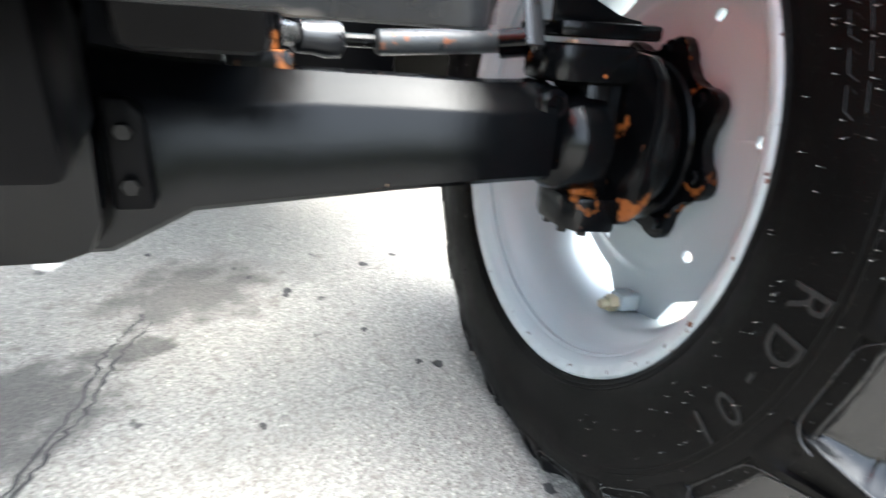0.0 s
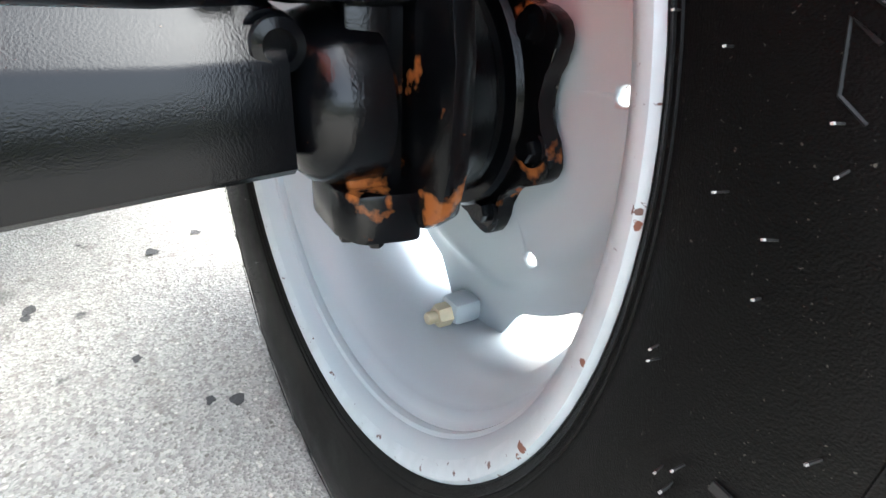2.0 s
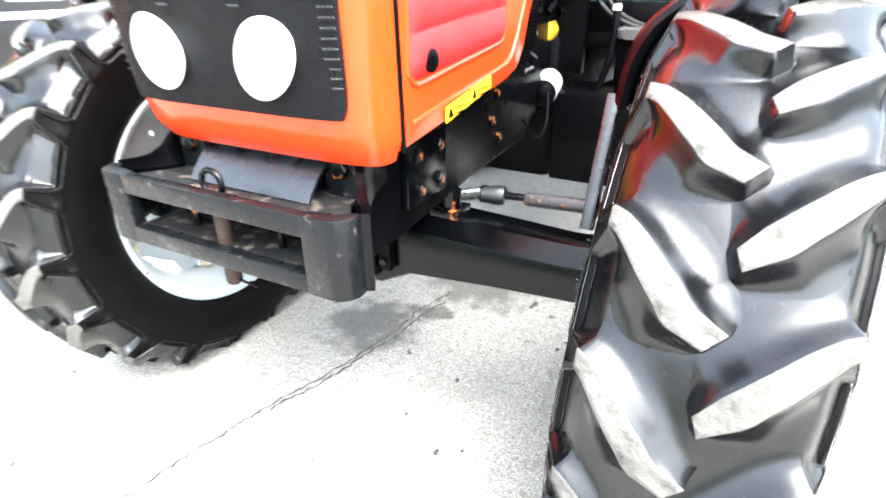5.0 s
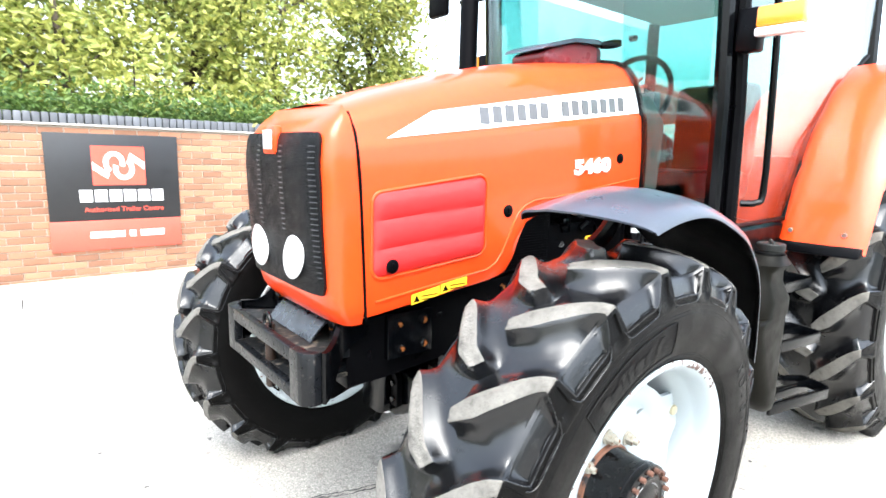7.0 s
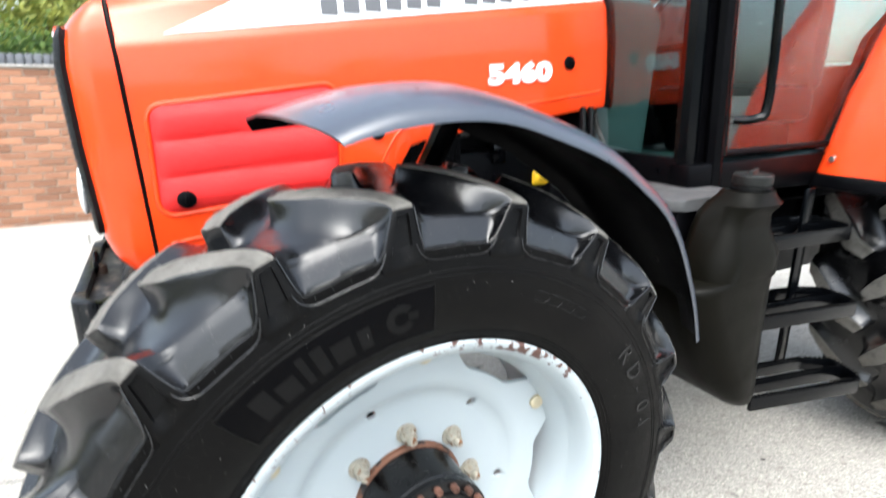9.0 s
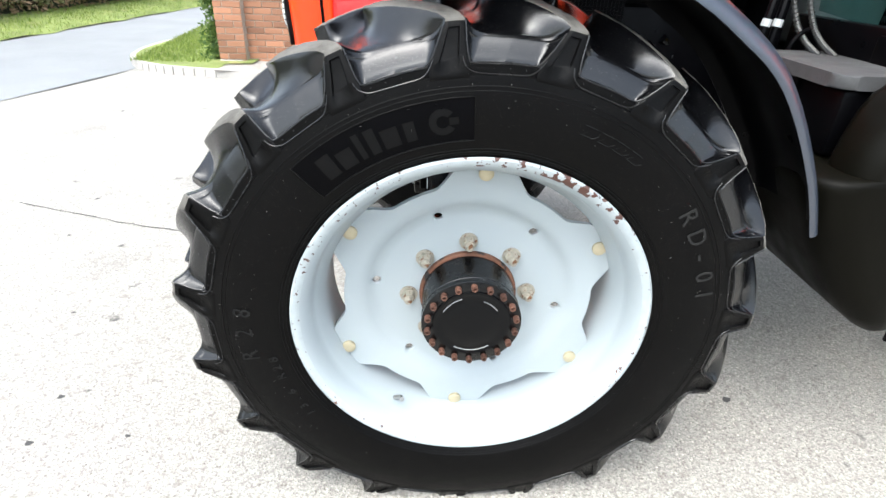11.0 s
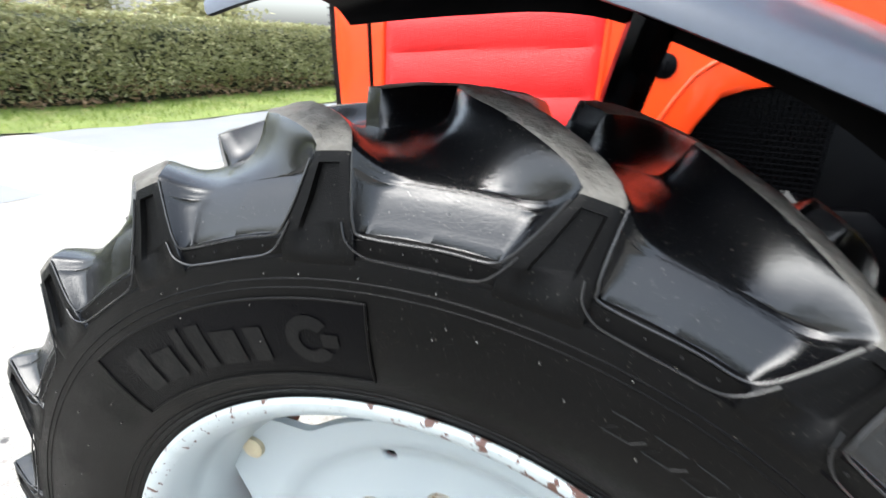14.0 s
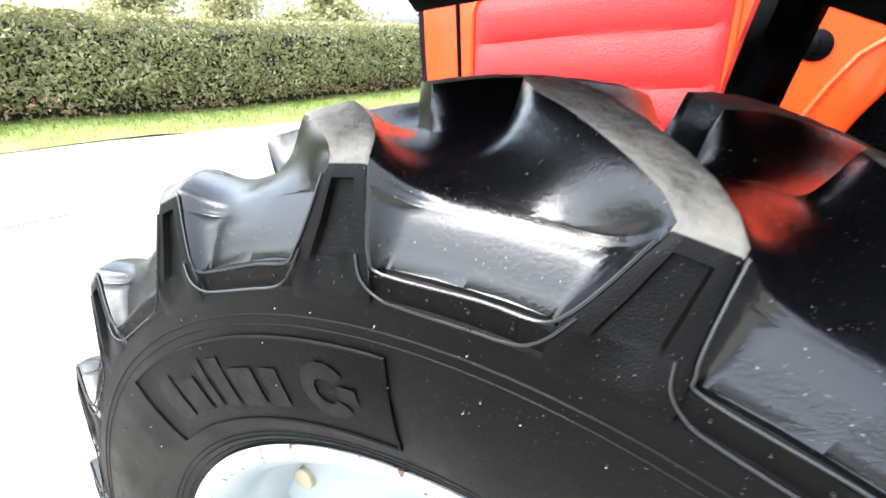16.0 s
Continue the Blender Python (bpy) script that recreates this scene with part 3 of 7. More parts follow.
def tyre_bm(ground):
    section = CARCASS[:13] + [(y, r - (0.0015 if y > 0.09 else 0.0)) for y, r in POCKET[5:] if y >= 0]
    prof = [(wide(-y), r) for y, r in section] + [(wide(y), r) for y, r in section[-2::-1]]
    bm = bm_revolve(prof, 152)
    for f in bm.faces:
        c = f.calc_center_median()
        f.material_index = 0 if math.hypot(c.x, c.z) > 0.549 else 1
    for v in bm.verts:
        v.co = squash(v.co, ground)
    return bm


LUG_STATIONS = [  # offset from the middle plane, degrees, top radius, half vector (across, along), down (radial, axial), depth, flare, slot depth, foot
    (0.004, 14.0, 0.645, 0.020, 0.0165, (-1.0, 0.0), 0.043, 0.005, 0, 0.043),
    (0.013, 13.2, 0.645, 0.019, 0.0155, (-1.0, 0.0), 0.042, 0.007, 0, 0.018),
    (0.019, 12.7, 0.645, 0.0175, 0.0145, (-1.0, 0.0), 0.042, 0.013, 0, 0.0),
    (0.042, 10.6, 0.6435, 0.0165, 0.0150, (-1.0, 0.0), 0.042, 0.034, 0, 0.0),
    (0.068, 8.2, 0.6405, 0.0150, 0.0155, (-1.0, 0.0), 0.042, 0.036, 0, 0.0),
    (0.094, 5.8, 0.636, 0.0130, 0.0160, (-1.0, 0.0), 0.042, 0.036, 0, 0.0),
    (0.120, 3.3, 0.630, 0.0095, 0.0165, (-0.97, -0.1), 0.045, 0.034, 0, 0.0),
    (0.144, 1.3, 0.6235, 0.0045, 0.0160, (-0.9, -0.3), 0.048, 0.030, 0, 0.0),
    (0.160, 0.4, 0.6165, 0.0, 0.0155, (-0.7, -0.7), 0.050, 0.026, 0, 0.0),
    (0.1635, 0.5, 0.609, 0.0, 0.0162, (-0.3, -1.0), 0.045, 0.022, 0, 0.0),
    (0.1655, 0.65, 0.6035, 0.0, 0.0175, (0.0, -1.0), 0.042, 0.020, 0, 0.0),
    (0.1662, 0.7, 0.6015, 0.0, 0.0180, (0.0, -1.0), 0.040, 0.020, 0.005, 0.0),
    (0.1735, 1.25, 0.577, 0.0, 0.0245, (0.0, -1.0), 0.034, 0.016, 0.0055, 0.0),
    (0.1800, 1.85, 0.556, 0.0, 0.0310, (0.0, -1.0), 0.026, 0.010, 0.0045, 0.0),
    (0.1830, 2.0, 0.543, 0.0, 0.0330, (0.0, -1.0), 0.016, 0.006, 0.002, 0.0),
    (0.1850, 2.0, 0.531, 0.0, 0.0330, (0.0, -1.0), 0.008, 0.004, 0.0, 0.0),
    (0.1835, 2.0, 0.521, 0.0, 0.0325, (0.0, -1.0), 0.008, 0.002, 0.0, 0.0),
]


# the floor between the lugs, rounded
POCKET = [(p[0], p[1]) for p in smooth_curve([(y, r, 0) for y, r in CARCASS[12:]] + [(-0.05, 0.605, 0)], 5)][:-4]


def on_pocket(y, r):
    """The nearest place of the pocket floor in the section."""
    best = None
    for (y0, r0), (y1, r1) in zip(POCKET, POCKET[1:] + [(-y, r) for y, r in POCKET[-6:-22:-3]]):
        e2 = (y1 - y0) ** 2 + (r1 - r0) ** 2
        k = min(1.0, max(0.0, ((y - y0) * (y1 - y0) + (r - r0) * (r1 - r0)) / e2))
        q = (y0 + k * (y1 - y0), r0 + k * (r1 - r0))
        d = math.hypot(q[0] - y, q[1] - r)
        if best is None or d < best[0]:
            best = (d, q)
    return best[1]


FLANK = [(1.0, 0.0015), (0.86, 0.010), (0.72, 0.036), (0.58, 0.095), (0.45, 0.19), (0.33, 0.33), (0.22, 0.52), (0.12, 0.73), (0.05, 0.88), (0.0, 0.955)]
LUG_TIPS = {-1: [(-0.003, 13.8, 0.005), (0.001, 13.6, 0.005), (0.006, 13.3, 0.006)], 1: [(-0.012, 12.8, 0.012), (-0.008, 12.6, 0.012), (-0.003, 12.3, 0.013)]}


def lug_stations(side):
    """The stations with two more between each pair; the ends near the middle plane differ from side to side."""
    base = []
    for i, (y, th, r, hy, hs, down, *rest) in enumerate(LUG_STATIONS):
        if i < 3:
            y, th, hy = LUG_TIPS[side][i]
            hs = 0.0135
        base.append((y, th, r, hy, hs, *down, *rest))
    dense = []
    for i, (p, q) in enumerate(zip(base, base[1:])):
        a, d = base[max(0, i - 1)], base[min(len(base) - 1, i + 2)]
        for k in range(3 if i >= 2 else 1):
            t = k / 3
            if i < 3 or 7 <= i <= 13:
                dense.append((i + t, [u + (v - u) * t for u, v in zip(p, q)]))
            else:
                dense.append((i + t, [0.5 * (2 * u + (v - w) * t + (2 * w - 5 * u + 4 * v - x) * t * t + (3 * u - w - 3 * v + x) * t ** 3) for w, u, v, x in zip(a, p, q, d)]))
    return dense + [(len(base) - 1.0, list(base[-1]))]


def lug_bm(side, seed=0):
    rng = random.Random(seed)
    bm = bmesh.new()
    rings, place = [], []
    low = [(1.0, 1.0), (0.86, 0.96), (0.72, 0.92), (0.58, 0.85), (0.45, 0.76), (0.33, 0.65), (0.22, 0.5), (0.12, 0.34), (0.05, 0.18), (0.0, 0.075)]
    for i, (y, th, r, hy, hs, down_r, down_y, depth, flare, slot, foot) in lug_stations(side):
        ring = []
        wide_flare = flare * (1.85 if i < 11 else 1.85 - 0.28 * (i - 10) if i < 14 else 1.0)
        tip = (0.0, 0.5)[int(i)] if i < 2 else 1.0
        n = math.hypot(hy, hs)
        # the outermost cut lies half way to the next lug
        half = radians(PITCH / 2) * r
        reach = max(wide_flare * 1.06, (half - hs) * n / hs) if 6 <= i < 14 else wide_flare * 1.06
        cuts = [(-1, -reach, (-0.002 if i < 14 else 1.0, 1.0))]
        cuts += [(-1, -wide_flare * a, (h, d)) for (a, h), (_, d) in zip(FLANK, low)] + [(-0.9, 0, 0.0), (-0.52, 0, 0.0), (-0.44, 0, slot)]
        cuts += [(-f, -e, d) for f, e, d in cuts[::-1]]
        for f, extra, d in cuts:
            yy = y + f * hy + max(-wide_flare, min(wide_flare, extra)) * hy / n
            ss = f * hs + extra * hs / n
            h = 1.0
            rr, y2 = r, yy
            if isinstance(d, tuple):
                if i < 14:
                    h = d[0]
                else:
                    y2 += down_y * depth * d[1]
                    rr += down_r * depth * d[1]
            else:
                rr += down_r * d
                y2 += down_y * d
                if d == 0 and r > 0.62:
                    rr += rng.uniform(-0.0016, 0.0008)
            if h * tip != 1.0:
                p = on_pocket(y2, rr)
                k = h * tip if tip else -0.03
                y2, rr = p[0] + (y2 - p[0]) * k, p[1] + (rr - p[1]) * k
            ring.append(bm.verts.new(on_wheel(th + math.degrees(ss / r), rr, wide(side * y2))))
        rings.append(ring)
        place.append(i)
    e = len(FLANK)
    for i, p, q in zip(place, rings, rings[1:]):
        for j in range(len(p) - 1):
            f = bm.faces.new((p[j], p[j + 1], q[j + 1], q[j]))
            f.material_index = 1 if 2 <= i < 8.6 and e <= j <= e + 6 else (2 if i >= 8.6 and e <= j <= e + 6 else 0)
    bm.faces.new(rings[0])
    bm.faces.new(rings[-1][::-1])
    return bm


def ledge_lines(side, ground):
    """The raised double line that follows pockets and lug flanks round the sidewall."""
    bm = None
    for lug in range(19):
        c = SHOULDER_PHASE[side] + lug * PITCH
        nxt = c - PITCH

        def at(a, r, lift=0.0):
            y = lerp_table([(0.52, 0.1865), (0.5315, 0.1835), (0.548, 0.1785), (0.56, 0.179), (0.577, 0.1735), (0.60, 0.1665), (0.615, 0.161)], r)
            return squash(on_wheel(a, r, wide(side * y) + side * lift), ground)
        def over(a, r):
            y = lerp_table([(0.52, 0.1866), (0.5345, 0.1856), (0.548, 0.1832), (0.560, 0.1795), (0.577, 0.1742), (0.60, 0.1672)], r)
            return squash(on_wheel(a, r, wide(side * y)), ground)
        # from this lug's foot, along the pocket, to the next lug
        inner = smooth_curve([at(c - 1.2, 0.612), at(c - 1.25, 0.577), at(c - 1.5, 0.558), at(c - 2.4, 0.5487), at((c + nxt) / 2 + 0.4, 0.5485), at(nxt + 6.4, 0.5487), at(nxt + 5.0, 0.558), at(nxt + 3.72, 0.577), at(nxt + 2.3, 0.606)], 4)
        outer = smooth_curve([over(c - 0.45, 0.560), over(c - 0.9, 0.546), over(c - 2.2, 0.5365), over(c - 4.0, 0.5335), over((c + nxt) / 2 + 0.4, 0.5330), over(nxt + 8.2, 0.5335), over(nxt + 6.6, 0.5365), over(nxt + 5.4, 0.546), over(nxt + 4.4, 0.560)], 4)
        bm = bm_tube(inner, 0.0011, 5, bm)
        bm = bm_tube(outer, 0.0009, 5, bm)
        for k in range(4):
            a = c - 3 - k * 2.8
            p = at(a, 0.541, -0.001)
            bm = bm_tube([p, p + Vector((0, side * 0.002, 0))], 0.0009, 5, bm)
    return bm


def rim_bm():
    prof = [(-0.1685, 0.372), (-0.1695, 0.379), (-0.1665, 0.3835), (-0.162, 0.3815), (-0.1575, 0.374), (-0.156, 0.360), (-0.120, 0.352), (-0.105, 0.349), (-0.075, 0.330),
            (0.07, 0.330), (0.105, 0.349), (0.120, 0.352), (0.156, 0.360), (0.1575, 0.374), (0.162, 0.3815), (0.1665, 0.3835), (0.1695, 0.379), (0.1685, 0.372),
            (0.163, 0.364), (0.156, 0.3555), (0.146, 0.3525), (0.143, 0.3490), (0.136, 0.3485), (0.132, 0.3500), (0.125, 0.3490), (0.121, 0.3445), (0.112, 0.342), (0.104, 0.339), (0.072, 0.323), (-0.077, 0.323), (-0.104, 0.340), (-0.112, 0.343), (-0.122, 0.346), (-0.150, 0.352), (-0.163, 0.364)]
    bm = bm_revolve([(wide(y), r + (0.005 if y > 0.13 else 0)) for y, r in prof], 128, closed=True)
    for f in bm.faces:
        c = f.calc_center_median()
        f.material_index = 1 if math.hypot(c.x, c.z) > 0.366 else 0
    return bm


CLAMP_PHASE = -3.2


def drilled_disc():
    me = mesh_of("wheel_disc", disc_bm(), M_RIM)
    ob = new("wheel_disc", me)
    bm = None
    for k in range(6):
        bm = join(bm, moved(bm_disc_stack([(-0.09, 0.0095), (0.02, 0.0095)], 16), on_wheel(20.7 - 60 * k, 0.213, 0)))
    cutter = new("cutter", mesh_of("cutter", bm, M_RIM))
    mod = ob.modifiers.new("holes", "BOOLEAN")
    mod.object, mod.operation, mod.solver = cutter, "DIFFERENCE", "EXACT"
    drilled = bpy.data.meshes.new_from_object(ob.evaluated_get(bpy.context.evaluated_depsgraph_get()))
    ob.modifiers.clear()
    ob.data = drilled
    bpy.data.objects.remove(cutter)
    return ob


def moved(bm, v):
    bm.transform(Matrix.Translation(v))
    return bm



def disc_bm():
    """The dished wheel centre with six lobes and six drilled holes."""
    bm = bmesh.new()
    rings = []
    steps = 180
    for k, (fr, y) in enumerate(((0.0, -0.040), (0.35, -0.040), (0.55, -0.041), (0.615, -0.044), (0.66, -0.052), (0.70, -0.060), (0.76, -0.064), (0.88, -0.067), (1.0, -0.069))):
        ring = []
        for i in range(steps):
            a = 360 * i / steps
            d = (a - CLAMP_PHASE + 30) % 60 - 30
            k = min(1.0, max(0.0, (abs(d) - 6.0) / 15.0))
            lobe = 0.336 - 0.054 * k * k * (3 - 2 * k)
            edge = lobe
            r = 0.2566 + (fr - 0.76) / 0.24 * (edge - 0.2566) if fr > 0.76 else 0.062 + fr * 0.256
            ring.append(bm.verts.new(on_wheel(a, r, y)))
        rings.append(ring)
    for p, q in zip(rings, rings[1:]):
        for i in range(steps):
            bm.faces.new((p[i], p[(i + 1) % steps], q[(i + 1) % steps], q[i]))
    bmesh.ops.recalc_face_normals(bm, faces=bm.faces)
    # round holes between the studs and the step
    bmesh.ops.solidify(bm, geom=bm.faces[:], thickness=0.010)
    return bm


def hex_bm(r, h, axis_out=-1, r2=None, tip=0.0):
    """A nut or bolt head on the wheel's axis direction, its foot at the origin."""
    bm = bmesh.new()
    out = []
    for s, rr in ((0, r), (h * 0.8, r), (h, r * 0.88)):
        out.append([bm.verts.new((rr * math.cos(i * math.pi / 3), axis_out * s, rr * math.sin(i * math.pi / 3))) for i in range(6)])
    for p, q in zip(out, out[1:]):
        for i in range(6):
            bm.faces.new((p[i], p[(i + 1) % 6], q[(i + 1) % 6], q[i]))
    bm.faces.new(out[0])
    bm.faces.new(out[-1])
    if r2:
        bm = bm_disc_stack([(0, r2), (axis_out * 0.004, r2)], 20, bm=bm)
    if tip:
        bm = bm_disc_stack([(axis_out * h * 0.9, r * 0.55), (axis_out * (h + tip * 0.8), r * 0.55), (axis_out * (h + tip), r * 0.45)], 12, bm=bm)
    return bm


def shared(name, me, parent, loc, rot=None):
    ob = new(name, me)
    ob.parent = parent
    ob.location = loc
    if rot is not None:
        ob.rotation_euler = rot
    return ob


def make_wheel(tractor, name, side, label, detail=True):
    """side -1: left of the tractor. The wheel is built as a left one and mirrored for the right."""
    ground = -HUB.z / math.cos(radians(CAMBER))
    wheel = part(name, rim_bm(), [M_RIM, M_RIM_EDGE], tractor, label)
    part("tyre", tyre_bm(ground), [M_RUBBER, M_SIDE], wheel, "black tyre with glossy dressed tread channels")
    for s in (-1, 1):
        mesh = mesh_of("lug", lug_bm(s), [M_RUBBER, M_TREAD, M_SIDE], 58)
        for k in range(19):
            a = (SHOULDER_PHASE[s] + k * PITCH) % 360
            if 135 < a < 240:
                bm = lug_bm(s, k)
                bm.transform(Matrix.Rotation(radians(-a), 4, "Y"))
                for v in bm.verts:
                    v.co = squash(v.co, ground)
                part("lug", bm, [M_RUBBER, M_TREAD, M_SIDE], wheel, angle=58)
            else:
                shared("lug", mesh, wheel, (0, 0, 0), (0, radians(-a), 0))
        part("sidewall_line", ledge_lines(s, ground), M_LEDGE, wheel)
    part("mould_seam", bm_tube([squash(on_wheel(3 * i, 0.6068, 0), ground) for i in range(120)], 0.0009, 4, closed=True), M_LEDGE, wheel)
    disc = drilled_disc()
    disc.parent = wheel
    tagged(disc, "pale grey pressed steel wheel centre")
    disc.location = (0, DISC_Y, 0)
    nut = mesh_of("wheel_nut", hex_bm(0.0155, 0.024, -1, 0.021, 0.012), M_NUT)
    for k in range(8):
        shared("wheel_nut", nut, wheel, on_wheel(2.3 - 45 * k, 0.1375, -0.040 + DISC_Y), (0, radians(11 * k), 0))
    cap = mesh_of("clamp_bolt", bm_disc_stack([(-0.064, 0.0155), (-0.074, 0.0155), (-0.0765, 0.012), (-0.077, 0.004)], 20), M_BRASS)
    inner_nut = mesh_of("clamp_nut", hex_bm(0.0165, 0.02, 1, 0.0, 0.014), M_BRASS)
    bracket = mesh_of("clamp_lug", bm_box((-0.020, -0.056, -0.020), (0.020, -0.012, 0.014), 0.008), M_RIM)
    for k in range(6):
        a = CLAMP_PHASE + 60 * k
        rot = (0, radians(-a), 0)
        shared("clamp_bolt", cap, wheel, on_wheel(a, 0.312, DISC_Y), rot)
        shared("clamp_nut", inner_nut, wheel, on_wheel(a, 0.306, -0.012 + DISC_Y), rot)
        shared("clamp_lug", bracket, wheel, on_wheel(a, 0.305, DISC_Y), rot)
    hub = part("hub_collar", bm_disc_stack([(-0.026, 0.113), (-0.040, 0.112), (-0.043, 0.108)], 48), M_COLLAR, wheel, "rusty brown ring at the foot of the hub")
    hub = part("hub", bm_disc_stack([(-0.034, 0.107), (-0.040, 0.106), (-0.118, 0.103), (-0.120, 0.1085), (-0.130, 0.1085), (-0.132, 0.106), (-0.134, 0.1085), (-0.146, 0.1085), (-0.148, 0.105)], 48), M_HUB, wheel, "black hub with rusty edge")
    part("hub_cap", bm_disc_stack([(-0.147, 0.086), (-0.1515, 0.084), (-0.1525, 0.079), (-0.1505, 0.075), (-0.1505, 0.060), (-0.1520, 0.057), (-0.1522, 0.025)], 40), M_BLACK, wheel)
    for a0, a1, r in ((-55, -20, 0.064), (20, 62, 0.070), (150, 215, 0.071), (-110, -95, 0.055)):
        part("cap_scratch", bm_tube([on_wheel(a0 + (a1 - a0) * i / 8, r, -0.1508) for i in range(9)], 0.0012, 4), M_SCRATCH, wheel)
    screw = mesh_of("hub_screw", bm_disc_stack([(-0.154, 0.0068), (-0.170, 0.0068), (-0.1705, 0.0042), (-0.164, 0.0034)], 12), M_RUSTBOLT)
    for k in range(18):
        shared("hub_screw", screw, wheel, on_wheel(20 * k, 0.0965, DISC_Y))
    part("valve", bm_tube([on_wheel(148, 0.318, -0.10), on_wheel(149, 0.300, -0.112), on_wheel(149, 0.292, -0.125)], 0.006, 8), M_STEEL, wheel)
    wheel.matrix_basis = Matrix.Translation((HUB.x, HUB.y if side < 0 else 2 * MID - HUB.y, HUB.z)) @ pose(0, 0, 0, CAMBER * -side, 0, STEER) @ Matrix.Diagonal((1, -side, 1, 1))
    return wheel


def letter_on_wheel(wheel, body, angle, r, y, size, side, mat, squeeze=1.0, name="sidewall_letter"):
    """One raised letter, its top towards the tread."""
    me = text_mesh(body, size, 0.0012, mat)
    ob = new(name, me)
    ob.parent = wheel
    p = on_wheel(angle, r, y)
    up = on_wheel(angle, 1, 0)
    out = Vector((0, side, 0))
    right = up.cross(out)
    m = Matrix((right * squeeze, up, out)).transposed().to_4x4()
    ob.matrix_basis = Matrix.Translation(p) @ m
    return ob


def sidewall_y(r):
    return lerp_table([(r2, y2) for y2, r2 in CARCASS[:9]], r)


def make_sidewall_marks(wheel):
    # dark panel with plain blocks for the maker's word and a broken ring for its emblem
    def flat(a, r, lift):
        return on_wheel(a, r, wide(-sidewall_y(r)) - lift)
    a0, a1 = 3.2, 43.3
    rows = [[flat(a0 + (a1 - a0) * i / 30, 0.420 + 0.077 * j / 6, 0.0012) for i in range(31)] for j in range(7)]
    part("emblem_panel", bm_grid(rows), M_PANEL, wheel, "black ribbed panel with dull grey shapes")
    loop = [flat(a0 + (a1 - a0) * i / 30, 0.497, 0.0015) for i in range(31)] + [flat(a1, 0.497 - 0.077 * j / 4, 0.0015) for j in range(1, 5)] + [flat(a1 - (a1 - a0) * i / 30, 0.420, 0.0015) for i in range(1, 31)] + [flat(a0, 0.420 + 0.077 * j / 4, 0.0015) for j in range(1, 4)]
    part("panel_edge", bm_tube(loop, 0.0013, 5, closed=True), M_SIDE, wheel)

    def block(angle, r0, r1, half):
        rows = [[flat(angle + half * (u - 0.5) * 2, r0 + (r1 - r0) * v, 0.0022) for u in (0, 0.33, 0.66, 1)] for v in (0, 0.5, 1)]
        part("panel_block", bm_grid(rows), M_EMBLEM, wheel)
    for angle, r0, r1, half in ((37.0, 0.436, 0.480, 1.7), (32.4, 0.436, 0.470, 1.9), (28.6, 0.436, 0.484, 0.7), (25.6, 0.436, 0.482, 1.1), (21.6, 0.436, 0.471, 1.9), (17.2, 0.436, 0.471, 1.2)):
        block(angle, r0, r1, half)
    rows = []
    c_a, c_r = 10.0, 0.4585
    for i in range(27):
        t = radians(40 + 285 * i / 26)
        row = []
        for rr in (0.011, 0.017, 0.0235):
            row.append(flat(c_a - math.degrees(rr * math.cos(t) / c_r), c_r + rr * math.sin(t), 0.0022))
        rows.append(row)
    part("emblem_ring", bm_grid(rows), M_EMBLEM, wheel)
    block(7.6, 0.452, 0.465, 1.0)
    for ch, a in (("R", -54.3), ("D", -60.6), ("-", -66.3), ("0", -72.2), ("1", -77.6)):
        letter_on_wheel(wheel, ch, a, 0.4795, wide(-sidewall_y(0.4795)) - 0.0005, 0.050, -1, M_GHOST, 1.0)
    for ch, a in (("R", 97.2), ("D", 103.5), ("-", 109.2), ("0", 114.7), ("1", 120.0)):
        letter_on_wheel(wheel, ch, a, 0.484, wide(sidewall_y(0.484)) + 0.0005, 0.052, 1, M_GHOST, 1.0)
    for ch, a in (("R", 98.0), ("2", 90.6), ("8", 84.4)):
        letter_on_wheel(wheel, ch, a, 0.473, wide(-sidewall_y(0.473)) - 0.0003, 0.050, -1, M_FAINT, 0.9)
    for k, ch in enumerate("13.6 R28"):
        if ch != " ":
            letter_on_wheel(wheel, ch, 124.0 - 3.3 * k, 0.432, wide(-sidewall_y(0.432)) - 0.0003, 0.028, -1, M_FAINT)
    # chevrons and thin rings
    for side, first, step in ((-1, -20.0, -4.0), (1, 63.9, 3.72)):
        y = lambda r: wide(side * sidewall_y(r)) + side * 0.0004
        for k in range(4):
            a, d = first + step * k, step / 3.72
            bm = bm_tube([on_wheel(a + u * d, r, y(r)) for u, r in ((1.0, 0.4728), (0.0, 0.4645), (2.6, 0.4645), (3.55, 0.4728))], 0.0007, 4)
            bm = bm_tube([on_wheel(a + u * d, 0.4820, y(0.4820)) for u in (0.0, 1.4, 2.8)], 0.0006, 4, bm)
            part("chevron", bm, M_FAINT, wheel)
        for r, t in ((0.5135, 0.0009), (0.5060, 0.0007), (0.4020, 0.0013), (0.3965, 0.0013), (0.3900, 0.0012)):
            part("sidewall_ring", bm_tube([on_wheel(3 * i, r, wide(side * sidewall_y(r))) for i in range(120)], t, 4, closed=True), M_SIDE, wheel)
    # moulding stubs left on the rubber: a dark stem with a pale cut end
    rng = random.Random(17)
    verts, faces, ends = [], [], []
